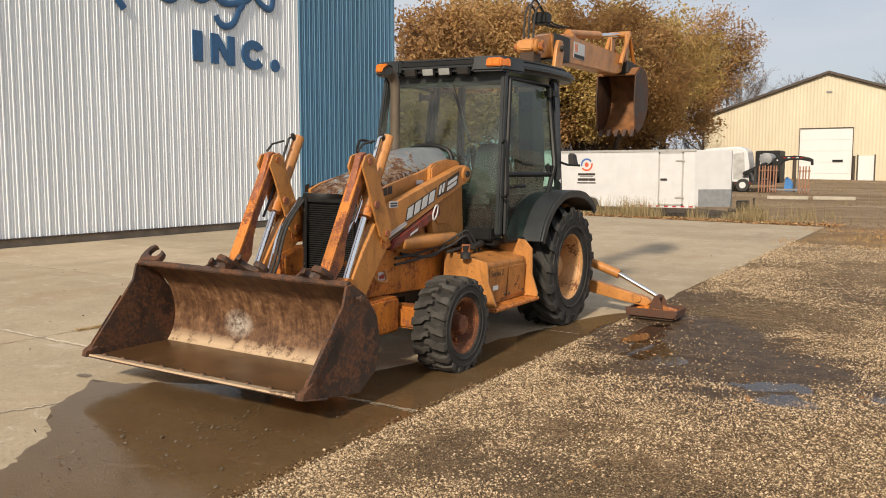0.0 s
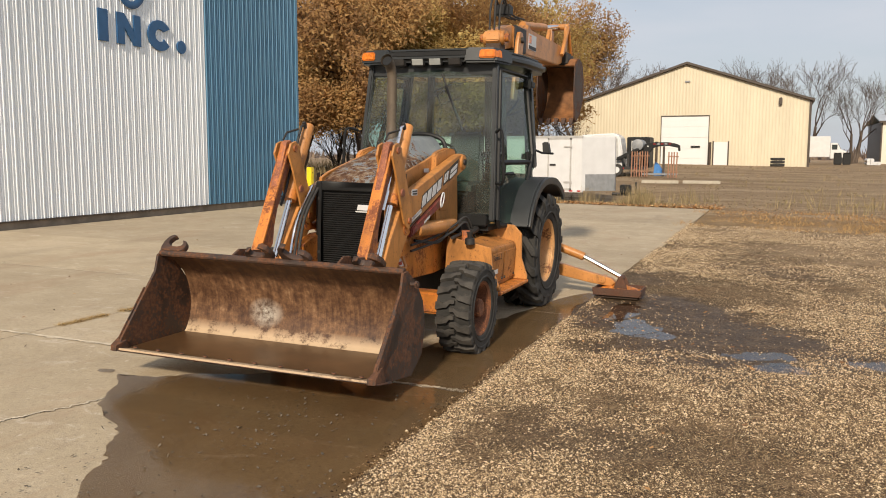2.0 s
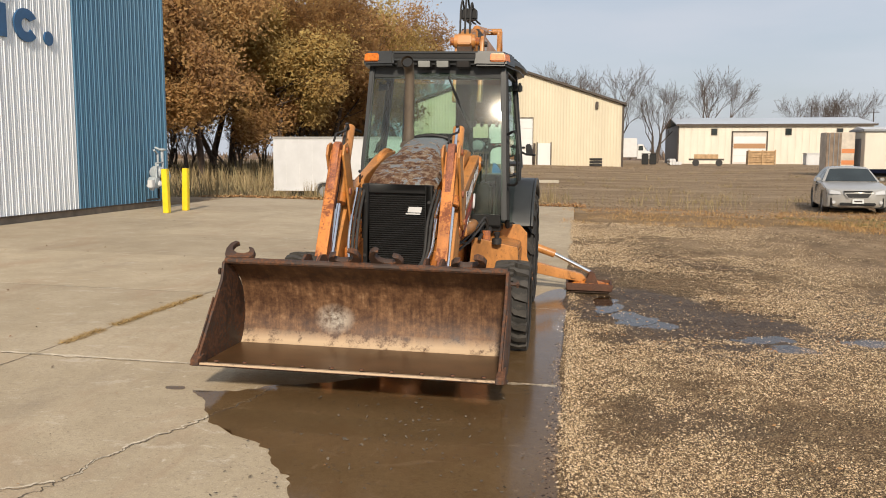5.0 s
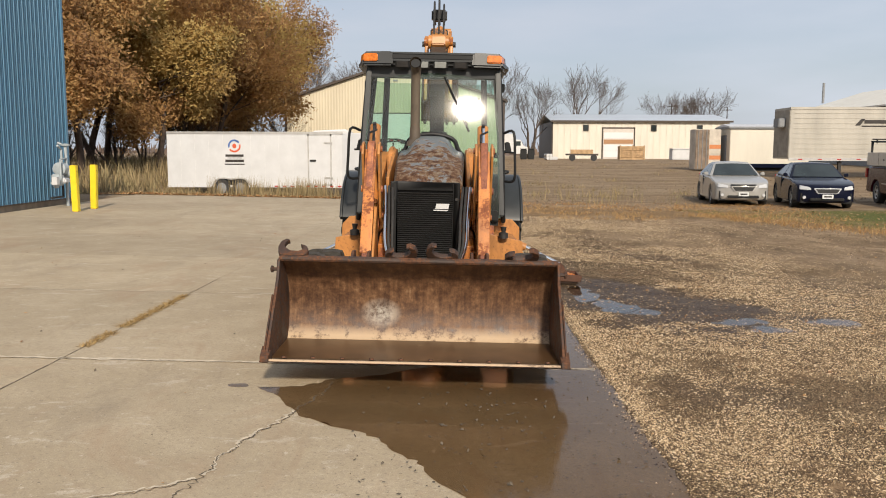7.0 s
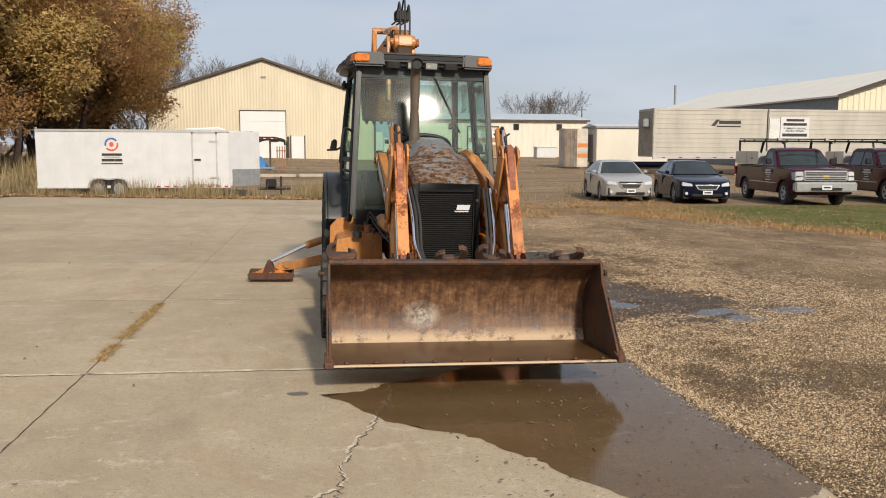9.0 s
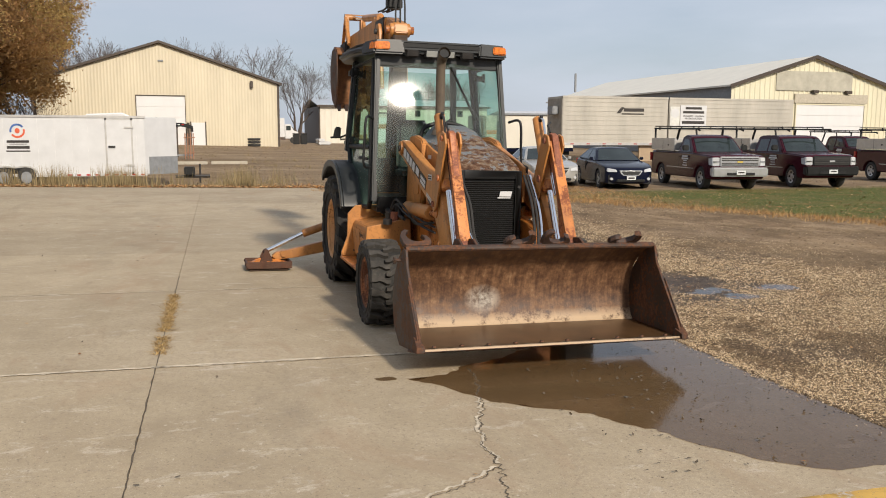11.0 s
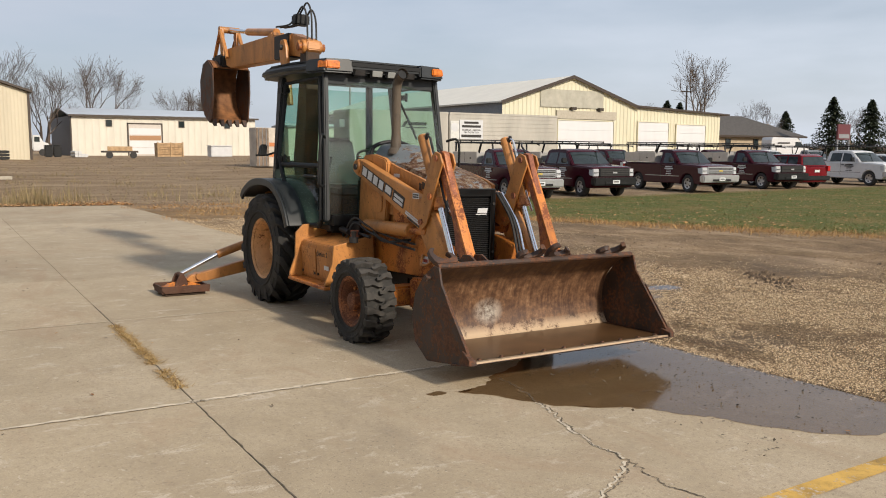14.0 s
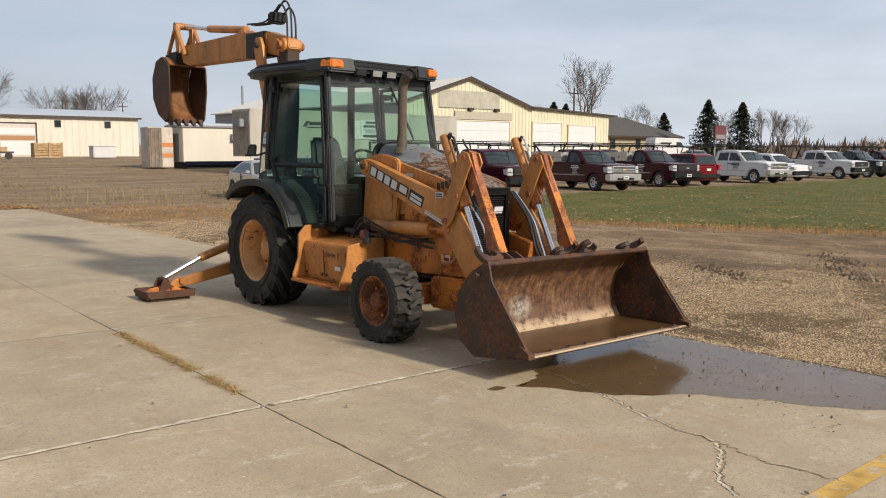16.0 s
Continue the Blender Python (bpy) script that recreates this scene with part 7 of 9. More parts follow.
        part("side_trim", box(B(), *sorted((s * 0.999, s * 1.006)), -1.4, 1.1, 0.70, 0.73), M_black if not letters else M_bright, body)
        if letters:
            for k, (w, h) in enumerate(((0.5, 0.055), (0.6, 0.055), (0.34, 0.03), (0.3, 0.03), (0.42, 0.035))):
                z = 1.16 - 0.085 * k
                part("lettering_bar", box(B(), *sorted((s * 1.0, s * 1.004)), -0.65 - w / 2, -0.65 + w / 2, z - h, z), M_white if paint is not M_carwhite else M_decal_dark, body)
    if boxes:
        for s in (-1, 1):
            tb = part("tool_box", box(B(), *sorted((s * 0.58, s * 1.0)), c1 + 0.25, y1 - 0.15, 1.335, 1.79), M_alu, v, "aluminium side tool box", bevel=0.015)
            part("box_seam", box(B(), *sorted((s * 1.0, s * 1.004)), (c1 + y1) / 2, (c1 + y1) / 2 + 0.02, 1.36, 1.77), M_frame_dark, tb)
            part("latch", box(B(), *sorted((s * 1.0, s * 1.012)), c1 + 0.8, c1 + 0.9, 1.5, 1.56), M_frame_dark, tb)
    if cap:
        part("bed_cap", hexa(B(), [(-0.95, c1 + 0.1, 1.30), (0.95, c1 + 0.1, 1.30), (0.95, y1, 1.30), (-0.95, y1, 1.30)], [(-0.82, c1 + 0.15, 1.86), (0.82, c1 + 0.15, 1.86), (0.82, y1 - 0.15, 1.84), (-0.82, y1 - 0.15, 1.84)]), M_alu, v, "pale bed cap", bevel=0.05)
    if rack:
        rk = B()
        for s in (-1, 1):
            tube(rk, [(s * 0.82, -1.45, 2.06), (s * 0.82, -1.25, 2.12), (s * 0.82, 2.85, 2.18)], 0.032, 6)
            tube(rk, [(s * 0.82, -0.9, 2.21), (s * 0.82, 2.9, 2.27)], 0.022, 6)
            tube(rk, [(s * 0.92, c1 + 0.45, 1.33), (s * 0.86, c1 + 0.12, 2.14)], 0.045, 6)
            tube(rk, [(s * 0.92, 2.6, 1.33), (s * 0.86, 2.75, 2.18)], 0.04, 6)
            for y in (-0.9, 0.2, 1.3, 2.4):
                tube(rk, [(s * 0.82, y, 2.12), (s * 0.82, y, 2.24)], 0.024, 6)
        for y in (-1.35, -0.9, 0.2, 1.3, 2.4, 2.85):
            tube(rk, [(-0.88, y, 2.13 + 0.014 * (y + 1.3)), (0.88, y, 2.13 + 0.014 * (y + 1.3))], 0.028, 6)
        part("ladder_rack", rk, M_black, v, "black ladder rack")
    part("underbody", box(B(), -0.8, 0.8, y0 + 0.25, y1 - 0.25, 0.36, 0.7), M_black, v)
    return v


def suv(label, at, paint, white=False):
    v = thing("suv", label, "car", at, "cars parked in a row")
    W, y0, y1, R = 1.85, -2.25, 2.25, 0.36
    top = [(y0, 0.8), (y0 + 0.08, 0.98), (-1.9, 1.02), (-1.1, 1.08), (1.9, 1.12), (y1, 1.05)]
    body = part("body", car_body(top, y0, y1, 0.28, (-1.35, 1.35), R, W, 0.05, 0.16, 0.035), paint, v, bevel=0.05, seg=3)
    glasshouse(v, [(-1.15, 1.06), (-0.5, 1.62), (-0.2, 1.70), (1.7, 1.72), (1.95, 1.62), (2.15, 1.08)], 1.76, 0.18, paint,
               [[(-0.75, 1.14), (-0.35, 1.58), (0.15, 1.62), (0.15, 1.14)], [(0.25, 1.14), (0.25, 1.62), (1.0, 1.62), (1.0, 1.14)], [(1.1, 1.14), (1.1, 1.62), (1.7, 1.6), (1.8, 1.16)]], (-1.08, 1.12, -0.53, 1.58), (2.12, 1.16, 1.97, 1.58))
    for x in (-0.8, 0.8):
        for y in (-1.35, 1.35):
            car_wheel(v, x, y, R, 0.22, M_alu)
    for s in (-1, 1):
        part("tail_lamp", box(B(), *sorted((s * 0.74, s * 0.915)), y1 - 0.2, y1 + 0.01, 0.85, 1.12), M_tail, body, bevel=0.01)
        part("headlamp", box(B(), *sorted((s * 0.6, s * 0.88)), y0 - 0.01, y0 + 0.2, 0.76, 0.92), M_lamp, body, bevel=0.02)
        part("mirror", box(B(), *sorted((s * 0.92, s * 1.08)), -0.85, -0.75, 1.1, 1.24), M_black, body, bevel=0.02)
    part("rear_bumper", box(B(), -0.9, 0.9, y1 - 0.1, y1 + 0.06, 0.4, 0.62), M_black, body, bevel=0.03)
    part("front_bumper", box(B(), -0.9, 0.9, y0 - 0.06, y0 + 0.1, 0.4, 0.64), M_black, body, bevel=0.03)
    part("number_plate", box(B(), -0.16, 0.16, y1 + 0.012, y1 + 0.02, 0.8, 0.92), M_plate, body)
    part("underbody", box(B(), -0.75, 0.75, y0 + 0.2, y1 - 0.2, 0.27, 0.55), M_black, v)
    return v


def stand(x, y, turn=0):
    return pose(x, y, gh(x, y) - 0.012, 0, 0, turn)


sedan("silver four-door sedan parked on the grass edge", stand(6.1, 28.2, -9), M_silver)
sedan("dark navy four-door sedan parked on the grass edge", stand(8.35, 26.75, -12), M_navy, True)
pickup("maroon work pickup with tool boxes and ladder rack", stand(11.77, 25.95, -10), M_maroon, boxes=True)
pickup("dark maroon crew-cab pickup with black grille and rack", stand(15.7, 26.05, -10), M_maroon, crew=True, chrome=False, boxes=True)
pickup("maroon work pickup with tool boxes and ladder rack", stand(22.25, 26.15, -10), M_maroon, boxes=True)
pickup("maroon pickup with black bumper and ladder rack", stand(28.1, 26.6, -10), M_maroon, chrome=False, boxes=True)
suv("red compact SUV parked facing away", stand(30.8, 26.4, 170), M_red)
pickup("white crew-cab work pickup with chrome front", stand(36.9, 26.2, -10), M_carwhite, crew=True)
suv("white SUV with black front bumper", stand(41.3, 26.3, -10), M_carwhite)
pickup("white pickup with black front and ladder rack", stand(48.7, 26.5, -10), M_carwhite, crew=True, chrome=False)
pickup("black pickup with ladder rack", stand(53.4, 26.6, -10), M_carblack, chrome=False)
pickup("maroon pickup with ladder rack", stand(59.5, 27.2, -10), M_maroon, boxes=True)
pickup("grey pickup with ladder rack", stand(64.5, 27.5, -10), M_cargrey, crew=True)
pickup("maroon pickup parked in the second row", stand(30.9, 39.5, -10), M_maroon, crew=True)
for i, x in enumerate((37.0, 41.8, 47.5, 54.0)):
    pickup("maroon pickup parked in the second row" if i < 2 else "work pickup parked in the second row", stand(x, 39.8 + 0.4 * (i % 2), -12), (M_maroon, M_maroon, M_carwhite, M_cargrey)[i], boxes=i % 2 == 0)


def van(at):
    v = thing("cargo_van", "white high-roof cargo van parked by the house", "van", at)
    top = [(-2.8, 0.9), (-2.7, 1.15), (-2.0, 1.3), (-1.3, 2.1), (-0.9, 2.45), (2.6, 2.5), (2.8, 2.2), (2.8, 0.7)]
    body = part("body", car_body(top, -2.8, 2.8, 0.35, (-1.8, 1.7), 0.36, 2.0, 0.05), M_carwhite, v, bevel=0.05)
    part("windscreen", hexa(B(), [(-0.85, -2.02, 1.36), (0.85, -2.02, 1.36), (0.85, -1.9, 1.36), (-0.85, -1.9, 1.36)], [(-0.8, -1.42, 2.02), (0.8, -1.42, 2.02), (0.8, -1.3, 2.02), (-0.8, -1.3, 2.02)]), M_car_glass, body)
    for s in (-1, 1):
        part("side_window", prism(B(), [(-1.75, 1.4), (-1.3, 1.95), (-0.6, 1.95), (-0.6, 1.4)], "x", *sorted((s * 0.96, s * 1.005))), M_car_glass, body)
        part("lettering_bar", box(B(), *sorted((s * 1.0, s * 1.006)), 0.2, 1.9, 1.75, 1.9), M_decal_dark, body)
    for x in (-0.84, 0.84):
        for y in (-1.8, 1.7):
            car_wheel(v, x, y, 0.36, 0.22, M_alu)


van(stand(79.5, 60, 75) @ Matrix.Translation((0, 0, 0.6)))


# ---------------------------------------------------------------- trailers and yard things
def enclosed_trailer():
    """White cargo trailer along the pad's far side, nose to the right."""
    x0, x1, xn, y0, y1, z0, z1 = -16.0, -8.5, -7.3, 34.6, 36.9, 0.62, 2.62
    t = thing("cargo_trailer", "long white enclosed cargo trailer with tandem wheels", "trailer", Matrix.Translation((-0.1, -0.6, -0.491)) @ Matrix.Diagonal((1, 1, 1.1475, 1)))
    b = part("body", prism(B(), [(x0, y0), (x1, y0), (xn, y0 + 1.05), (xn, y1 - 1.0), (x1, y1), (x0, y1)], "z", z0, z1), M_white, t, bevel=0.03)
    for i in range(1, 13):
        x = x0 + i * 0.6
        part("seam", box(B(), x - 0.008, x + 0.008, y0 - 0.006, y0 - 0.001, z0 + 0.05, z1 - 0.06), plain("seam_grey", (0.6, 0.6, 0.6), 0.5) if i == 1 else bpy.data.materials["seam_grey"], b)
    part("top_rail", box(B(), x0, x1 + 0.05, y0 - 0.03, y0 + 0.05, z1 - 0.05, z1 + 0.03), M_alu, b)
    part("bottom_rail", box(B(), x0, x1 + 0.05, y0 - 0.025, y0 + 0.05, z0 - 0.04, z0 + 0.05), M_white, b)
    for i in range(9):
        part("marker", box(B(), x0 + 4.6 + 0.34 * i, x0 + 4.75 + 0.34 * i, y0 - 0.03, y0 - 0.026, z0 - 0.02, z0 + 0.03), M_tail, b)
    # stone guard on the nose
    part("stone_guard", prism(B(), [(x1 + 0.14, y0 + 0.115), (xn + 0.012, y0 + 1.05), (xn + 0.012, y1 - 1.0), (xn, y1 - 1.0), (xn, y0 + 1.06), (x1 + 0.13, y0 + 0.13)], "z", z0, z0 + 0.62), M_trim_grey, b, "grey stone guard")
    d = part("side_door", box(B(), x0 + 6.1, x0 + 7.0, y0 - 0.05, y0 - 0.002, 0.72, 2.5), M_white, b, "white side door with latch")
    fr = B()
    for q in ((x0 + 6.04, x0 + 6.1, 0.66, 2.56), (x0 + 7.0, x0 + 7.06, 0.66, 2.56)):
        box(fr, q[0], q[1], y0 - 0.055, y0 - 0.001, q[2], q[3])
    box(fr, x0 + 6.04, x0 + 7.06, y0 - 0.055, y0 - 0.001, 2.5, 2.56)
    box(fr, x0 + 6.04, x0 + 7.06, y0 - 0.055, y0 - 0.001, 0.66, 0.72)
    part("door_frame", fr, M_alu, d)
    for z in (0.95, 2.25):
        part("hinge", box(B(), x0 + 6.75, x0 + 7.1, y0 - 0.08, y0 - 0.051, z - 0.03, z + 0.03), M_alu, d)
    part("latch", box(B(), x0 + 6.14, x0 + 6.4, y0 - 0.09, y0 - 0.051, 1.55, 1.62), M_frame_dark, d)
    for i, x in enumerate((x0 + 2.35, x0 + 3.15)):
        w = part("wheel", lathe(B(), [(-0.1, 0.2), (-0.1, 0.33), (0.08, 0.34), (0.1, 0.3), (0.1, 0.2)], 26, "y"), M_rubber_in, t, at=pose(x, y0 - 0.02, 0.56))
        part("rim", lathe(B(), [(-0.12, 0.2), (-0.09, 0.18), (-0.06, 0.1), (-0.1, 0.05), (-0.1, 0.0)], 18, "y"), M_trim_grey, w)
    fd = thick_line(arc([(x0 + 1.9, 0.62), (x0 + 2.05, 0.86), (x0 + 2.35, 0.95), (x0 + 2.75, 0.92), (x0 + 3.15, 0.95), (x0 + 3.45, 0.86), (x0 + 3.6, 0.62)], 4), 0.05)
    part("fender", prism(B(), fd, "y", y0 - 0.06, y0 + 0.2), M_alu, t, "aluminium tandem fender")
    part("wheel_well", prism(B(), [(x0 + 1.95, 0.56), (x0 + 2.2, 0.9), (x0 + 3.3, 0.9), (x0 + 3.55, 0.56)], "y", y0 - 0.008, y0 + 0.1), M_black, b)
    # roundel and bars on the side
    cx, cz = x0 + 2.9, 2.12
    for nm, a0, a1, mat in (("blue_arc", 35, 195, plain("logo_blue", (0.05, 0.12, 0.35), 0.5)), ("red_arc", 215, 375, plain("logo_red", (0.6, 0.1, 0.04), 0.5))):
        outer = [(cx + 0.27 * math.cos(radians(a)), cz + 0.24 * math.sin(radians(a))) for a in range(a0, a1 + 1, 10)]
        inner = [(cx + 0.2 * math.cos(radians(a)), cz + 0.175 * math.sin(radians(a))) for a in range(a1, a0 - 1, -10)]
        part("roundel", prism(B(), outer + inner, "y", y0 - 0.006, y0 - 0.0015), mat, b, "painted roundel shape")
    part("roundel", prism(B(), [(cx + 0.09 * math.cos(radians(a)), cz + 0.09 * math.sin(radians(a))) for a in range(0, 360, 30)], "y", y0 - 0.006, y0 - 0.0015), bpy.data.materials["logo_red"], b)
    for w, z, h in ((0.78, 1.72, 0.085), (0.6, 1.665, 0.02), (0.8, 1.52, 0.095), (0.84, 1.42, 0.045)):
        part("lettering_bar", box(B(), cx - w / 2, cx + w / 2, y0 - 0.006, y0 - 0.0015, z, z + h), M_decal_dark, b)
    part("tongue", tube(B(), [(xn - 0.1, y0 + 1.1, 0.5), (xn + 1.3, y0 + 1.15, 0.5)], 0.06, 8), M_frame_dark, t)
    part("jack", tube(B(), [(xn + 0.9, y0 + 1.12, 0.25), (xn + 0.9, y0 + 1.12, 0.95)], 0.04, 8), M_frame_dark, t)
    part("battery_box", box(B(), xn + 0.25, xn + 0.7, y0 + 0.9, y0 + 1.35, 0.55, 0.85), M_black, t, bevel=0.03)
    return t


enclosed_trailer()


def gooseneck_trailer(x, y):
    g = thing("gooseneck_trailer", "black gooseneck flatbed trailer with stowed ramps", "trailer", pose(x, y, gh(x, y)))
    part("deck", box(B(), -6.0, 1.2, -1.1, 1.1, 0.42, 0.6), M_frame_dark, g)
    neck = [(1.0, 1.6), (1.1, 1.9), (1.35, 2.1), (1.7, 2.16), (2.7, 2.16), (3.2, 2.05), (3.4, 1.95), (3.42, 1.6), (3.3, 1.6), (3.28, 1.8), (2.7, 1.92), (2.1, 1.9), (1.75, 1.8), (1.6, 1.55), (1.45, 1.45), (1.2, 1.45)]
    nk = part("neck", prism(B(), neck, "y", -0.16, 0.16), M_black, g, "black gooseneck with reflective strip", bevel=0.02, seg=1)
    for i in range(5):
        part("reflector", box(B(), 1.75 + 0.24 * i, 1.9 + 0.24 * i, -0.168, -0.1605, 2.02, 2.07), M_white if i % 2 else M_tail, nk)
    part("roundel", tube(B(), [(1.42, -0.168, 1.9), (1.42, -0.161, 1.9)], 0.05, 12), M_white, nk)
    for s in (-1, 1):
        part("ramp", prism(B(), [(-0.45, 1.05), (-0.4, 1.2), (0.85, 1.78), (1.0, 1.74), (0.9, 1.6), (-0.3, 1.0)], "y", s * 0.7 - 0.22, s * 0.7 + 0.22), M_black, g, "black sloping ramp", bevel=0.01, seg=1)
    part("upright", box(B(), 0.25, 0.4, -1.05, 1.05, 0.6, 1.4), M_frame_dark, g)
    part("jack_leg", box(B(), 2.35, 2.47, -0.1, 0.1, 0.0, 1.9), M_trim_brown, g)
    part("lower_frame", box(B(), 1.2, 3.4, -1.0, -0.85, 0.1, 0.2), M_trim_grey, g)
    for xx in (-0.35, -1.3):
        w = part("wheel", lathe(B(), [(-0.13, 0.2), (-0.13, 0.38), (0.13, 0.38), (0.13, 0.2)], 22, "y"), M_rubber_in, g, at=pose(xx, -1.15, 0.4))
        part("rim", lathe(B(), [(-0.14, 0.2), (-0.1, 0.12), (-0.1, 0.0)], 16, "y"), M_white, w)
    for i in range(4):
        part("marker", box(B(), -1.6 + 0.8 * i, -1.5 + 0.8 * i, -1.115, -1.1005, 0.48, 0.54), M_tail, g)
    M_stake = plain("weathered_orange_stake", (0.27, 0.135, 0.08), 0.7, vary=0.3)
    for x0, n, label in ((x + 0.6, 7, "bundle of weathered orange steel stakes"), (x + 2.85, 4, "rack of weathered orange steel stakes")):
        st = thing("stake_rack", label, "stake rack", pose(x0, y - 1.5, gh(x0, y - 1.5)), "stake racks")
        rng = random.Random(n)
        for i in range(n):
            a = 0.16 * i
            part("stake", prism(B(), [(a, 0.02), (a + 0.07, 0.02), (a + 0.09, 1.62 + rng.uniform(-0.05, 0.05)), (a + 0.02, 1.62)], "y", -0.05 + 0.12 * (i % 2), 0.02 + 0.12 * (i % 2)), M_stake, st)
        for z in (0.35, 1.3):
            part("crossbar", box(B(), -0.03, 0.16 * n, 0.02, 0.05, z, z + 0.06), M_stake, st)
    # pale covered van and a small dark trailer beyond
    v = thing("covered_van", "white van under a grey weathered tarp", "van", pose(x - 0.55, y + 0.4, gh(x, y)))
    bd = part("body", prism(B(), [(-2.5, 0.5), (-2.6, 2.2), (-2.3, 2.65), (-0.2, 2.75), (0.25, 2.55), (0.42, 1.6), (0.4, 0.5)], "y", -0.95, 0.95), M_carwhite, v, bevel=0.08, seg=3)
    part("tarp", prism(B(), [(-0.5, 0.75), (-0.55, 2.3), (0.1, 2.4), (0.2, 0.75)], "y", -0.97, -0.952), plain("grey_tarp", (0.4, 0.4, 0.39), 0.7, vary=0.25, scale=2, bump=0.3), bd)
    d = thing("dark_trailer", "small black enclosed trailer with a pale door", "trailer", pose(x + 0.25, y + 3.2, gh(x, y)))
    bb = part("body", box(B(), -0.55, 0.95, -1.0, 1.0, 0.5, 2.55), M_black, d, bevel=0.05)
    dr = part("door", box(B(), -0.25, 0.3, -1.03, -1.001, 0.7, 2.3), M_alu, bb, "pale aluminium door")
    part("panel", box(B(), -0.18, 0.23, -1.04, -1.031, 0.8, 2.2), M_frame_dark, dr)
    tk = thing("fuel_tank", "dark grey steel drum tank on the trailer", "tank", pose(x + 0.85, y, gh(x, y) + 1.98))
    part("drum", lathe(B(), [(-0.85, 0.0), (-0.83, 0.28), (-0.8, 0.36), (0.8, 0.36), (0.83, 0.28), (0.85, 0.0)], 26, "y"), M_trim_grey, tk)
    part("saddle", box(B(), -0.25, 0.25, -0.6, 0.6, -0.45, -0.25), M_frame_dark, tk)
    tp = thing("blue_tarp", "crumpled bright blue tarp on the dirt", "tarp", pose(x + 1.85, y + 2.0, gh(x, y)))
    part("sheet", prism(B(), [(-0.3, 0.0), (-0.22, 0.9), (0.0, 0.75), (0.3, 0.3), (0.5, 0.0)], "y", -0.3, 0.3), plain("blue_sheet", (0.05, 0.2, 0.5), 0.5, vary=0.2), tp, bevel=0.05)


gooseneck_trailer(-10.1, 54.0)


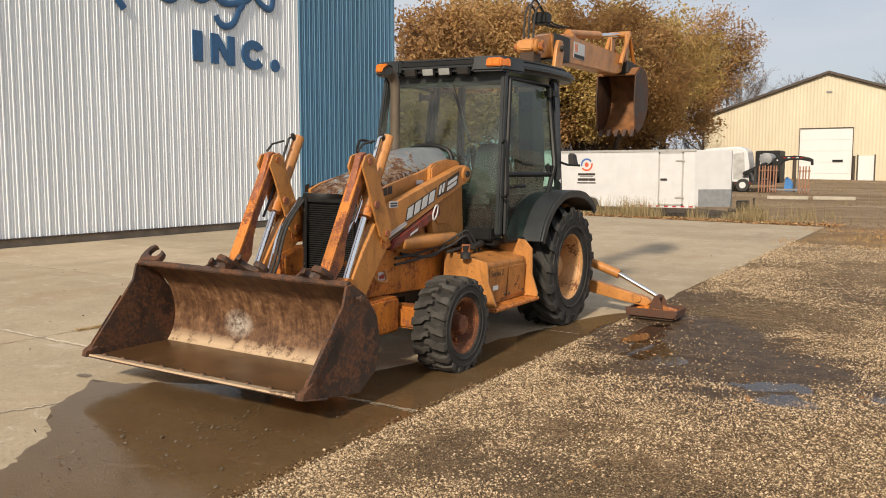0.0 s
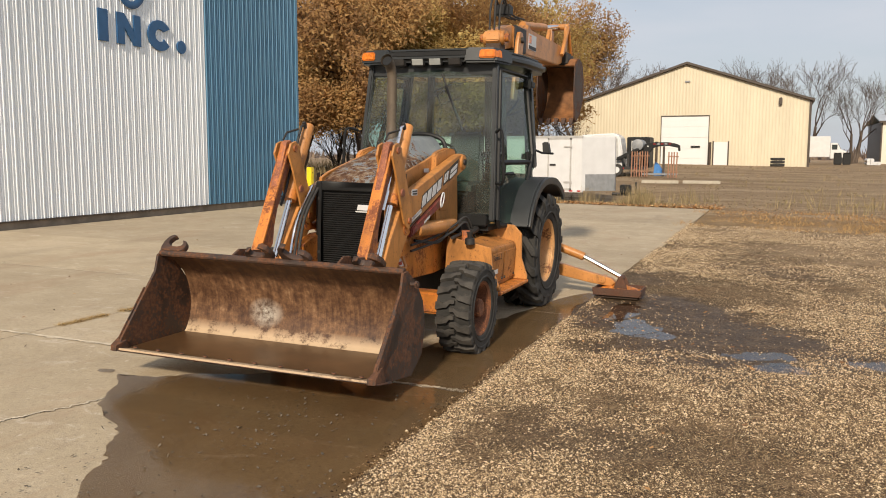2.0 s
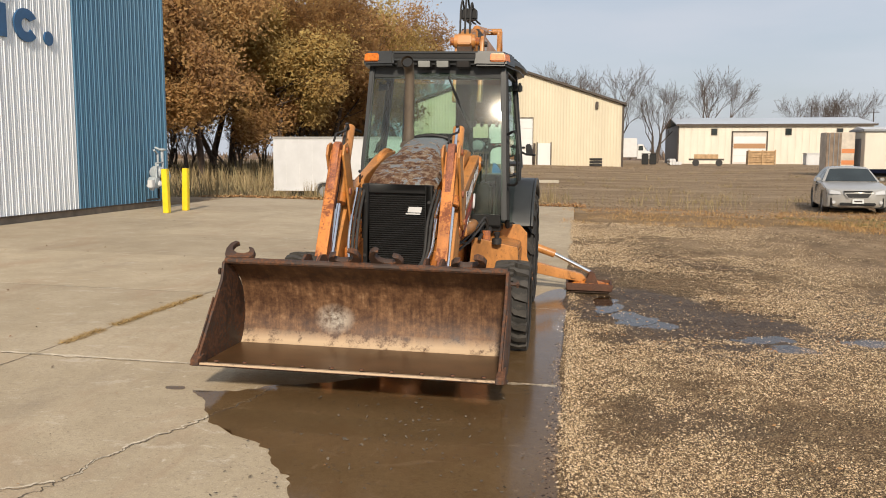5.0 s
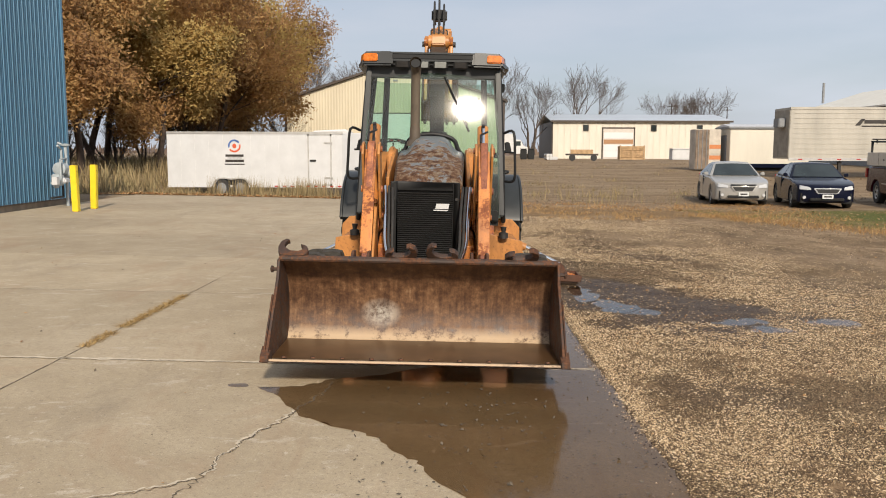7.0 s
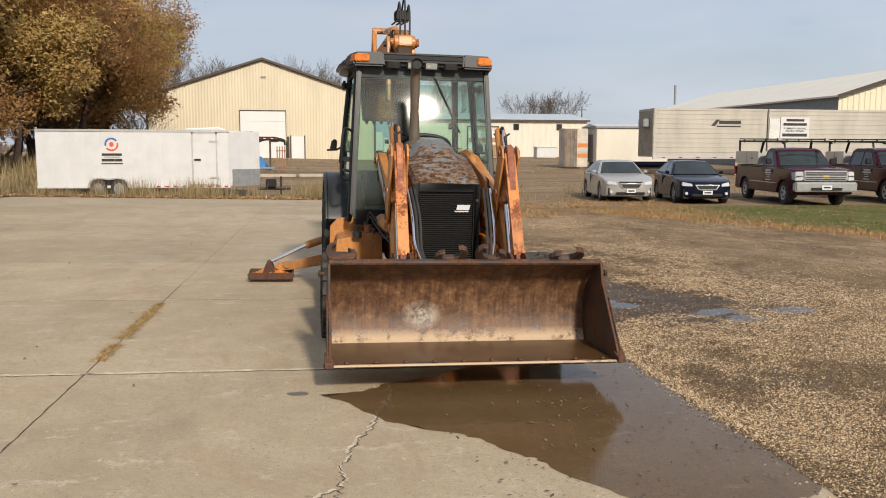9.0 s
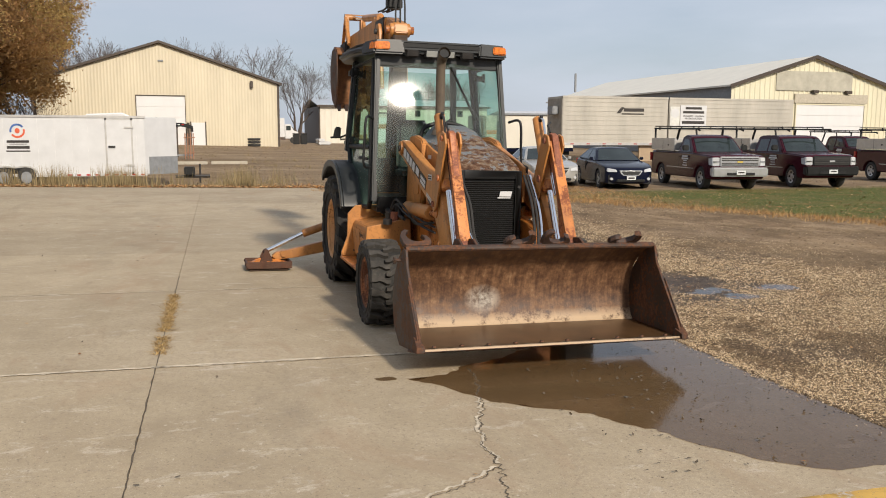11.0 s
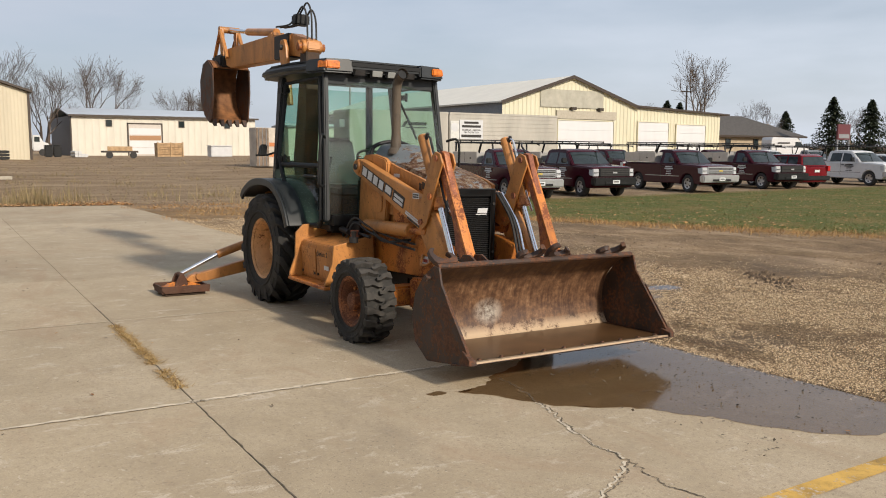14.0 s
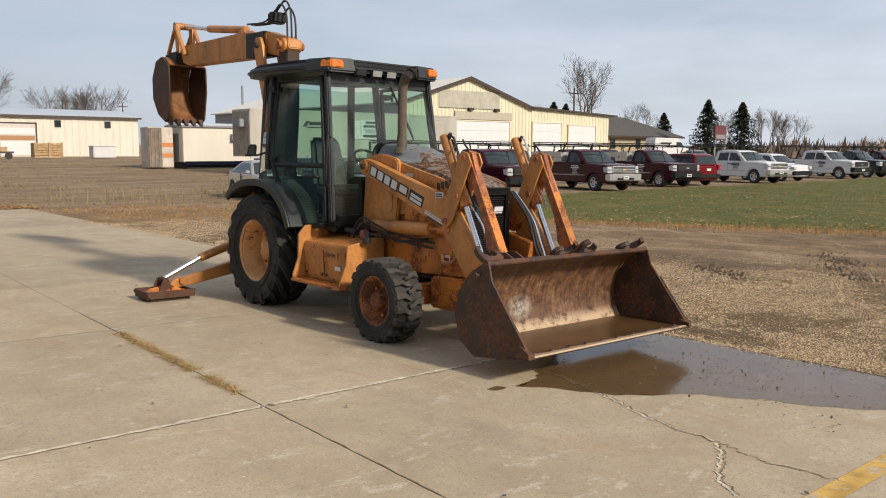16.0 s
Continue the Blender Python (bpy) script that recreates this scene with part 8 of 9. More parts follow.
def semi_trailer(x0, x1, sign):
    y0, y1, z0, z1 = 50.0, 52.5, 1.35, 4.5
    t = thing("semi_trailer", "long dirty white semi trailer with ribbed sides", "semi trailer", None, "semi trailers end to end")
    m = siding("dirty_trailer_white", (0.44, 0.415, 0.36), 0.5, 0.2) if "dirty_trailer_white" not in bpy.data.materials else bpy.data.materials["dirty_trailer_white"]
    b = part("body", box(B(), x0, x1, y0, y1, z0, z1), m, t, bevel=0.03)
    for i in range(9):
        z = z0 + 0.3 + i * 0.31
        part("rib", box(B(), x0 + 0.25, x1 - 0.25, y0 - 0.02, y0 - 0.001, z, z + 0.05), m, b)
    part("top_rail", box(B(), x0, x1, y0 - 0.03, y0 + 0.05, z1 - 0.12, z1 + 0.02), m, b)
    part("bottom_rail", box(B(), x0, x1, y0 - 0.04, y0 + 0.05, z0 - 0.12, z0 + 0.06), M_alu, b)
    for i in range(7):
        part("marker", box(B(), x0 + 0.6 + i * 1.2, x0 + 0.85 + i * 1.2, y0 - 0.045, y0 - 0.041, z0 - 0.06, z0), M_tail, b)
    for xx in (x0 + 3.2, x0 + 7.4):
        part("leg", box(B(), xx, xx + 0.18, y0 + 0.2, y0 + 0.38, gh(xx, y0) - 0.1, z0), M_frame_dark, t)
    for xx in (x1 - 2.4, x1 - 1.2) if sign == 2 else ():
        part("wheel", lathe(B(), [(-0.25, 0.3), (-0.25, 0.5), (0.25, 0.5), (0.25, 0.3)], 22, "y"), M_rubber_in, t, at=pose(xx, y0 + 0.4, 0.5 + gh(xx, y0)))
    part("skirt", box(B(), x0 + 6.0, x0 + 8.5, y0 + 0.3, y0 + 0.4, 0.0, z0), plain("skirt_board", (0.36, 0.27, 0.18), 0.8), t)
    if sign == 1:
        part("end_panel", box(B(), x0 - 0.02, x0 - 0.001, y0 + 0.1, y1 - 0.1, z0 + 0.1, z1 - 0.15), plain("dirty_end", (0.3, 0.27, 0.22), 0.7, vary=0.25, scale=2), b)
        part("end_unit", box(B(), x0 - 0.45, x0 - 0.02, y0 + 0.6, y0 + 1.5, 3.3, 3.85), M_trim_grey, b, bevel=0.04)
        part("lettering_bar", prism(B(), [(x0 + 4.0, 3.4), (x0 + 4.3, 3.4), (x0 + 4.6, 3.8), (x0 + 4.35, 3.8)], "y", y0 - 0.026, y0 - 0.0205), M_decal_dark, b)
        part("lettering_bar", box(B(), x0 + 4.55, x0 + 6.1, y0 - 0.026, y0 - 0.0205, 3.52, 3.74), M_decal_dark, b)
        part("lettering_bar", box(B(), x0 + 4.4, x0 + 6.1, y0 - 0.026, y0 - 0.0205, 3.32, 3.4), M_decal_dark, b)
    else:
        sx0, sx1, sz0, sz1 = x0 + 0.85, x0 + 2.95, 2.58, 4.0
        sg = part("sign_board", box(B(), sx0, sx1, y0 - 0.06, y0 - 0.021, sz0, sz1), M_white, b, "white sign board with dark bars")
        SOUTH = Matrix(((1, 0, 0, 0), (0, 0, -1, 0), (0, 1, 0, 0), (0, 0, 0, 1)))
        text_part("lettering", "PLUMBING \u2022 HEATING", 0.165, M_decal_dark, sg, Matrix.Translation(((sx0 + sx1) / 2, y0 - 0.062, 3.2)) @ SOUTH, 0.001, 0.004, "CENTER")
        text_part("lettering", "FIRE PROTECTION", 0.165, M_decal_dark, sg, Matrix.Translation(((sx0 + sx1) / 2, y0 - 0.062, 3.03)) @ SOUTH, 0.001, 0.004, "CENTER")
        for w, z, h in ((1.3, 3.72, 0.16), (1.7, 3.44, 0.17), (1.8, 2.72, 0.2)):
            part("lettering_bar", box(B(), (sx0 + sx1) / 2 - w / 2, (sx0 + sx1) / 2 + w / 2, y0 - 0.066, y0 - 0.0605, z, z + h), M_decal_dark, sg)
        pn = part("sign_board", box(B(), x0 + 0.05, sx0 - 0.05, y0 - 0.06, y0 - 0.021, sz0, sz1 - 0.1), plain("pale_panel", (0.6, 0.6, 0.56), 0.5), b)
        part("disc", tube(B(), [(x0 + 0.42, y0 - 0.068, 3.45), (x0 + 0.42, y0 - 0.061, 3.45)], 0.32, 20), M_white, pn)


semi_trailer(17.0, 25.0, 1)
semi_trailer(25.1, 35.4, 2)


def office_trailer():
    x0, x1, y0, y1, z0, z1 = 16.75, 22.6, 60.0, 63.0, 0.85, 3.5
    t = thing("office_trailer", "cream office trailer with dark blue skirt", "trailer")
    b = part("body", box(B(), x0, x1, y0, y1, z0, z1), M_side_pale, t, bevel=0.03)
    part("roof_edge", box(B(), x0 - 0.15, x1 + 0.1, y0 - 0.15, y1 + 0.1, z1 - 0.02, z1 + 0.12), M_trim_grey, b)
    part("roof_cap", prism(B(), [(y0 - 0.1, z1 + 0.12), ((y0 + y1) / 2, z1 + 0.35), (y1 + 0.1, z1 + 0.12)], "x", x0 - 0.1, x1 + 0.1), M_white, b)
    part("skirt", box(B(), x0 + 0.1, x1, y0 - 0.02, y0 + 0.05, z0 - 0.22, z0 + 0.06), M_navy, b, "dark blue skirt stripe")
    part("under", box(B(), x0 + 0.4, x1 - 0.2, y0 + 0.3, y1 - 0.3, 0.1, z0), M_black, b)
    d = part("roll_door", box(B(), x0 - 0.06, x0 - 0.002, y0 + 0.8, y0 + 2.3, z0 + 0.05, z1 - 0.5), M_trim_grey, b, "grey slatted end door")
    for i in range(10):
        part("slat", box(B(), x0 - 0.09, x0 - 0.061, y0 + 0.85, y0 + 2.25, z0 + 0.1 + i * 0.2, z0 + 0.25 + i * 0.2), M_trim_grey, d)
    part("cooler", box(B(), x1 - 2.0, x1 - 1.2, y0 - 0.4, y0 - 0.001, 2.5, 3.0), M_trim_grey, b, bevel=0.03)
    t2 = thing("storage_container", "rusty white storage container with orange stripes", "container")
    c = part("body", box(B(), 14.5, 16.4, 61.0, 62.5, 0.45, 3.45), plain("dirty_container", (0.5, 0.45, 0.38), 0.7, vary=0.25, scale=1.5), t2, bevel=0.03)
    for z in (1.2, 2.0):
        part("stripe", box(B(), 15.55, 16.4, 60.985, 60.999, z, z + 0.3), plain("orange_stripe", (0.55, 0.2, 0.07), 0.6) if z == 1.2 else bpy.data.materials["orange_stripe"], c)
    part("door", box(B(), 14.52, 15.5, 60.94, 60.998, 0.5, 3.4), plain("rusty_container_door", (0.2, 0.15, 0.11), 0.8, vary=0.4, scale=2), c, "rusty container door")
    for x in (14.7, 15.0, 15.3):
        part("lock_bar", tube(B(), [(x, 60.92, 0.5), (x, 60.92, 3.4)], 0.03, 6), M_trim_grey, c)


office_trailer()


def pale_yard_things():
    # timber crates, white bin and a flat wagon before the long pale building
    M_crate = plain("raw_timber", (0.42, 0.28, 0.15), 0.8, vary=0.3, scale=3)
    cr = thing("timber_crate", "raw timber slatted crate on dirt yard", "crate", pose(18.2, 100, 0.8))
    for i in range(6):
        part("slat", box(B(), -1.5, 1.5, -0.9, -0.82, 0.05 + i * 0.28, 0.25 + i * 0.28), M_crate, cr)
    for x in (-1.5, 0, 1.4):
        part("post", box(B(), x, x + 0.12, -1.0, -0.9, 0, 1.75), M_crate, cr)
    part("inner", box(B(), -1.4, 1.4, -0.8, 0.8, 0.05, 1.65), M_crate, cr)
    bn = thing("white_bin", "white plastic bulk bin on dirt yard", "bin", pose(24.4, 100, 0.8))
    part("bin", box(B(), -1.3, 1.3, -0.8, 0.8, 0.02, 1.3), M_white, bn, bevel=0.06)
    part("lid", box(B(), -1.35, 1.35, -0.85, 0.85, 1.3, 1.4), M_white, bn, bevel=0.03)
    wg = thing("flat_wagon", "low brown flat wagon with timber sides", "wagon", pose(11.0, 92, 0.75))
    part("deck", box(B(), -1.7, 1.7, -0.9, 0.9, 0.6, 0.8), M_trim_brown, wg)
    part("side", box(B(), -1.4, 1.1, -0.92, -0.85, 0.8, 1.25), M_crate, wg)
    for x in (-1.2, 1.2):
        part("wheel", lathe(B(), [(-0.1, 0.15), (-0.1, 0.35), (0.1, 0.35), (0.1, 0.15)], 18, "y"), M_rubber_in, wg, at=pose(x, -0.85, 0.35))
    # a row of white pipes, dark bins and a box van far off
    for i in range(6):
        p = thing("white_pipe", "stacked white plastic pipe", "pipe", pose(8.5 + 0.35 * (i % 4), 104, 0.95 + 0.35 * (i // 4)), "stacked pipes")
        part("barrel", tube(B(), [(0, -1.5, 0), (0, 1.5, 0)], 0.2, 14), M_white, p)
    for x in (5.2, 6.1):
        d = thing("dark_bin", "dark wheeled waste bin", "bin", pose(x, 100, 0.8), "waste bins")
        part("bin", box(B(), -0.38, 0.38, -0.38, 0.38, 0.02, 1.25), M_black, d, bevel=0.06)
        part("lid", box(B(), -0.42, 0.42, -0.42, 0.42, 1.25, 1.33), M_black, d, bevel=0.03)
    tv = thing("box_truck", "white delivery truck parked in the yard", "truck", pose(4.6, 112, 0.85))
    part("cargo_box", box(B(), -3.2, 0.4, -1.1, 1.1, 0.8, 3.3), M_white, tv, bevel=0.05)
    part("cab", prism(B(), [(0.45, 0.6), (0.45, 2.5), (1.2, 2.5), (1.6, 1.7), (2.2, 1.5), (2.25, 0.6)], "y", -1.0, 1.0), M_carwhite, tv, bevel=0.05)
    part("windscreen", prism(B(), [(1.23, 2.4), (1.6, 1.75), (1.64, 1.78), (1.28, 2.43)], "y", -0.85, 0.85), M_car_glass, tv)
    part("side_window", box(B(), 0.6, 1.2, -1.02, -1.001, 1.7, 2.3), M_car_glass, tv)
    for x in (-2.2, 1.5):
        part("wheel", lathe(B(), [(-0.14, 0.2), (-0.14, 0.42), (0.14, 0.42), (0.14, 0.2)], 20, "y"), M_rubber_in, tv, at=pose(x, -0.95, 0.42))
    ti = thing("tire_stack", "low stack of dark tires by the tan building", "tires", pose(-0.9, 83.5, gh(-0.9, 83.5)))
    for k in range(3):
        part("tire", lathe(B(), [(0.0, 0.35), (0.02, 0.62), (0.24, 0.64), (0.26, 0.35)], 22, "z"), M_rubber_in, ti, at=pose(0, 0, 0.28 * k))
    for x in (-12.2, -7.1):
        pb = thing("door_post", "dark brown guard post by the overhead door", "post", pose(x, 85.0, gh(x, 85)), "guard posts")
        part("post", tube(B(), [(0, 0, 0), (0, 0, 2.2)], 0.12, 10), M_trim_brown, pb)
    for i in range(2):
        st = thing("concrete_beam", "pale concrete parking beam on the dirt", "kerb block", pose(-7.0 + 2.2 * i, 47.0 + 0.3 * i, gh(-5, 47), 0, 0, 3), "concrete beams")
        part("beam", box(B(), -1.0, 1.0, -0.12, 0.12, -0.02, 0.16), plain("beam_concrete", (0.4, 0.36, 0.29), 0.9, bump=0.3) if i == 0 else bpy.data.materials["beam_concrete"], st, bevel=0.02)


pale_yard_things()


def house():
    x0, x1, y, z0, za = 72.0, 112.0, 80.0, 1.0, 4.1
    h = thing("low_house", "low tan brick house with dark hip roof", "house")
    m = plain("tan_brick", (0.36, 0.29, 0.2), 0.85, vary=0.2, scale=2)
    part("wall", box(B(), x0, x1, y, y + 12, z0, za), m, h)
    part("roof", hexa(B(), [(x0 - 0.8, y - 0.8, za), (x1 + 0.8, y - 0.8, za), (x1 + 0.8, y + 12.8, za), (x0 - 0.8, y + 12.8, za)], [(x0 + 5, y + 5.8, 7.3), (x1 - 7, y + 5.8, 7.3), (x1 - 7, y + 6.2, 7.3), (x0 + 5, y + 6.2, 7.3)]), plain("dark_shingles", (0.075, 0.066, 0.058), 0.9, vary=0.3, scale=3, bump=0.5), h, "dark shingled hip roof")
    part("fascia", box(B(), x0 - 0.85, x1 + 0.85, y - 0.86, y - 0.7, za - 0.25, za), M_trim_brown, h)
    for x in (90.0, 94.5, 101.0, 107.0):
        w = part("window", box(B(), x - 0.6, x + 0.6, y - 0.08, y - 0.01, 2.1, 3.6), M_trim_brown, h)
        part("pane", box(B(), x - 0.5, x + 0.5, y - 0.1, y - 0.081, 2.2, 3.5), M_car_glass, w)
    pl = thing("sign_post", "dark red sign board on posts", "sign", pose(79.8, 53.0, 0.9))
    part("board", box(B(), -1.2, 1.2, -0.1, 0.1, 2.2, 3.9), plain("dark_red_board", (0.12, 0.03, 0.035), 0.5), pl)
    part("board", box(B(), -1.0, 1.0, -0.12, -0.101, 2.35, 2.8), M_trim_grey, pl)
    for x in (-1.1, 1.1):
        part("post", box(B(), x - 0.1, x + 0.1, -0.08, 0.08, 0, 2.2), M_trim_grey, pl)
    for x, y_, hh in ((80.5, 76.0, 9.6), (47, 190, 12), (58, 185, 11)):
        up = thing("utility_pole", "brown wooden utility pole with crossarm", "utility pole", pose(x, y_, 0.8), "utility poles")
        part("pole", tube(B(), [(0, 0, 0), (0, 0, hh)], [0.16, 0.1], 8), M_trim_brown, up)
        part("crossarm", box(B(), -1.1, 1.1, -0.06, 0.06, hh - 0.8, hh - 0.65), M_trim_brown, up)


house()

# ---------------------------------------------------------------- trees, weeds, gravel
def bark(name, c):
    k = Mat(name, 0.9)
    k.color(k.ramp(k.noise(6, 7, 0.7, k.scaled((1, 1, 0.3))), (0.3, tuple(v * 0.5 for v in c)), (0.7, tuple(v * 1.4 for v in c))))
    return k.m


M_bark, M_twig = bark("grey_brown_bark", (0.085, 0.06, 0.045)), bark("bare_twigs", (0.11, 0.085, 0.068))


def leafy(name, *cols, glow=0.0):
    """Leaves in several tones; glow is the share of light that passes through a thin leaf."""
    k = Mat(name, 0.7, spec=0.25)
    fac = k.mix(0.55, k.island(), k.ramp(k.noise(0.45, 4, 0.6), (0.35, 0.0), (0.65, 1.0))) if glow else k.island()
    c = k.ramp(fac, *[(i / (len(cols) - 1), c) for i, c in enumerate(cols)])
    k.color(c)
    if glow:
        t, mx = k.n.new("ShaderNodeBsdfTranslucent"), k.n.new("ShaderNodeMixShader")
        mx.inputs[0].default_value = glow
        k.l.new(c, t.inputs[0]), k.l.new(k.b.outputs[0], mx.inputs[1]), k.l.new(t.outputs[0], mx.inputs[2])
        k.l.new(mx.outputs[0], k.n["Material Output"].inputs[0])
    return k.m


M_leaf_brown = leafy("rust_brown_leaves", (0.2, 0.115, 0.06), (0.34, 0.195, 0.085), (0.46, 0.28, 0.11), (0.54, 0.39, 0.18), glow=0.42)
M_leaf_gold = leafy("golden_leaves", (0.24, 0.155, 0.07), (0.42, 0.28, 0.1), (0.56, 0.41, 0.15), (0.48, 0.4, 0.2), glow=0.4)
M_needle = leafy("dark_needles", (0.02, 0.03, 0.018), (0.04, 0.052, 0.03), (0.065, 0.075, 0.045))
M_far_twig = leafy("far_scrub", (0.1, 0.08, 0.07), (0.16, 0.12, 0.1), (0.2, 0.14, 0.09))


class Soup:
    """Loose verts and faces for one mesh."""

    def __init__(self):
        self.v, self.f = [], []

    def limb(self, p, q, r0, r1, k):
        d = (q - p).normalized()
        a = d.orthogonal().normalized()
        b = d.cross(a)
        n = len(self.v)
        for c, r in ((p, r0), (q, r1)):
            for j in range(k):
                t = 2 * math.pi * j / k
                self.v.append(c + a * (r * math.cos(t)) + b * (r * math.sin(t)))
        for j in range(k):
            self.f.append((n + j, n + (j + 1) % k, n + k + (j + 1) % k, n + k + j))

    def leaf(self, p, size, rng, flat=0.0):
        a = Vector((rng.gauss(0, 1), rng.gauss(0, 1), rng.gauss(0, 1) * (1 - flat))).normalized()
        b = a.orthogonal().normalized()
        if flat:
            b = Vector((-a.y, a.x, rng.gauss(0, 0.2))).normalized()
        n = len(self.v)
        w = size * rng.uniform(0.45, 0.8)
        self.v += [p - a * size, p + b * w - a * size * 0.1, p + a * size, p - b * w + a * size * 0.1]
        self.f.append((n, n + 1, n + 2, n + 3))

    def leaflet(self, p, size, rng):
        a = Vector((rng.gauss(0, 1), rng.gauss(0, 1), rng.gauss(0, 1))).normalized()
        b = a.orthogonal() * rng.uniform(0.5, 0.9)
        n = len(self.v)
        self.v += [p - a * size, p + b * size, p + a * size]
        self.f.append((n, n + 1, n + 2))

    def blade(self, p, h, lean, w, rng):
        a = rng.uniform(0, 2 * math.pi)
        side = Vector((math.cos(a), math.sin(a), 0)) * w
        tip = p + Vector((lean * rng.gauss(0, 1), lean * rng.gauss(0, 1), h))
        n = len(self.v)
        self.v += [p - side, p + side, tip]
        self.f.append((n, n + 1, n + 2))

    def mesh(self, name, mat, smooth=False):
        me = bpy.data.meshes.new(name)
        me.from_pydata([tuple(v) for v in self.v], [], self.f)
        me.materials.append(mat)
        if smooth:
            me.shade_smooth()
        return me


def grow(wood, tips, p, d, L, r, level, rng, spread, droop, kids, thin=0.0):
    """One limb and its smaller ones; tips gathers the ends."""
    segs = 3 if level > 1 else 2
    for i in range(segs):
        d2 = (d + Vector((rng.gauss(0, 0.09), rng.gauss(0, 0.09), rng.gauss(0, 0.06) + droop))).normalized()
        q = p + d2 * (L / segs)
        r2 = max(r * (0.86 if level > 0 else 0.7), thin)
        wood.limb(p, q, r, r2, 5 if level >= 4 else 3)
        if level > 0 and i > 0 or (level > 0 and level < 4):
            for _ in range(kids if i == segs - 1 else max(1, kids - 1)):
                a = rng.uniform(0, 2 * math.pi)
                o = d2.orthogonal().normalized()
                o2 = d2.cross(o)
                nd = (d2 + (o * math.cos(a) + o2 * math.sin(a)) * spread * rng.uniform(0.6, 1.3)).normalized()
                grow(wood, tips, q, nd, L * rng.uniform(0.55, 0.78), r2 * rng.uniform(0.5, 0.7), level - 1, rng, spread, droop, kids, thin)
        p, d, r = q, d2, r2
        if level <= 1:
            tips.append(p)


def leaf_tree(seed, height, mat, leaves, size, levels=4):
    """An autumn tree: forked stems, fine twigs, and small leaves thinning towards the ends and the lower limbs."""
    rng = random.Random(seed)
    wood, tips, crown = Soup(), [], Soup()
    stems = rng.choice((1, 2, 2))
    for _ in range(stems):
        grow(wood, tips, Vector((rng.uniform(-0.5, 0.5), rng.uniform(-0.5, 0.5), 0)), Vector((rng.gauss(0, 0.13), rng.gauss(0, 0.13), 1)).normalized(), height * 0.27, 0.15, levels, rng, 0.62, 0.03, 2, 0.007)
    for _ in range(4):
        a = rng.uniform(0, 2 * math.pi)
        grow(wood, tips, Vector((0, 0, height * rng.uniform(0.19, 0.32))), Vector((math.cos(a), math.sin(a), rng.uniform(0.0, 0.5))).normalized(), height * 0.13, 0.05, 3, rng, 0.6, 0.02, 2, 0.007)
    tips = [t for t in tips if rng.random() < 0.8 and noise.noise(t * 0.5) > -0.3]
    for _ in range(leaves):
        t = rng.choice(tips)
        if t.z < height * 0.12 and rng.random() < 0.7:
            continue
        g = lambda: max(-0.8, min(0.8, rng.gauss(0, 0.3)))
        crown.leaflet(t + Vector((g(), g(), g() - 0.06)), size * rng.uniform(0.6, 1.4), rng)
    e = thing("autumn_tree", "tall autumn tree with thinning brown leaves", "tree", None, "autumn trees")
    for nm, sp, m in (("trunk", wood, M_bark), ("crown", crown, mat)):
        o = new(nm, sp.mesh(nm, m, nm == "trunk"))
        o.parent = e
    return e


def bare_tree(seed, height, levels=5, stems=3):
    rng = random.Random(seed)
    wood = Soup()
    for _ in range(stems):
        grow(wood, [], Vector((rng.uniform(-0.3, 0.3), rng.uniform(-0.3, 0.3), 0)), Vector((rng.gauss(0, 0.3), rng.gauss(0, 0.3), 1)).normalized(), height * 0.33, 0.22, levels, rng, 0.5, 0.07, 2, 0.011)
    e = thing("bare_tree", "leafless grey-brown tree in the distance", "tree", None, "bare trees")
    o = new("trunk", wood.mesh("trunk", M_twig, True))
    o.parent = e
    return e


def spruce(seed, height):
    rng = random.Random(seed)
    wood, crown = Soup(), Soup()
    wood.limb(Vector((0, 0, 0)), Vector((0, 0, height)), 0.22, 0.03, 6)
    z = height * 0.08
    while z < height * 0.98:
        reach = (1 - z / height) ** 0.85 * height * 0.5 * rng.uniform(0.75, 1.15) + 0.12
        for _ in range(18):
            a = rng.uniform(0, 2 * math.pi)
            for k in range(8):
                u = ((k + rng.random()) / 8) ** 0.7
                crown.leaf(Vector((math.cos(a) * reach * u, math.sin(a) * reach * u, z - reach * 0.28 * u + rng.gauss(0, 0.08))), 0.16 + 0.16 * (1 - u), rng, 0.5)
        z += height * 0.028
    e = thing("spruce_tree", "dark green conical spruce tree", "tree", None, "spruces")
    for nm, s, m in (("trunk", wood, M_bark), ("crown", crown, M_needle)):
        o = new(nm, s.mesh(nm, m))
        o.parent = e
    return e


def plant(master, places, tall):
    """Puts the master at the first place and copies at the others; each place: x, y, height wanted, turn."""
    for i, (x, y, h, turn) in enumerate(places):
        m = Matrix.Translation((x, y, gh(x, y) - 0.05)) @ Matrix.Rotation(radians(turn), 4, "Z") @ Matrix.Scale(h / tall, 4)
        if i == 0:
            master.matrix_basis = m
        else:
            o = copy_thing(master, Matrix.Identity(4))
            o.matrix_basis = m


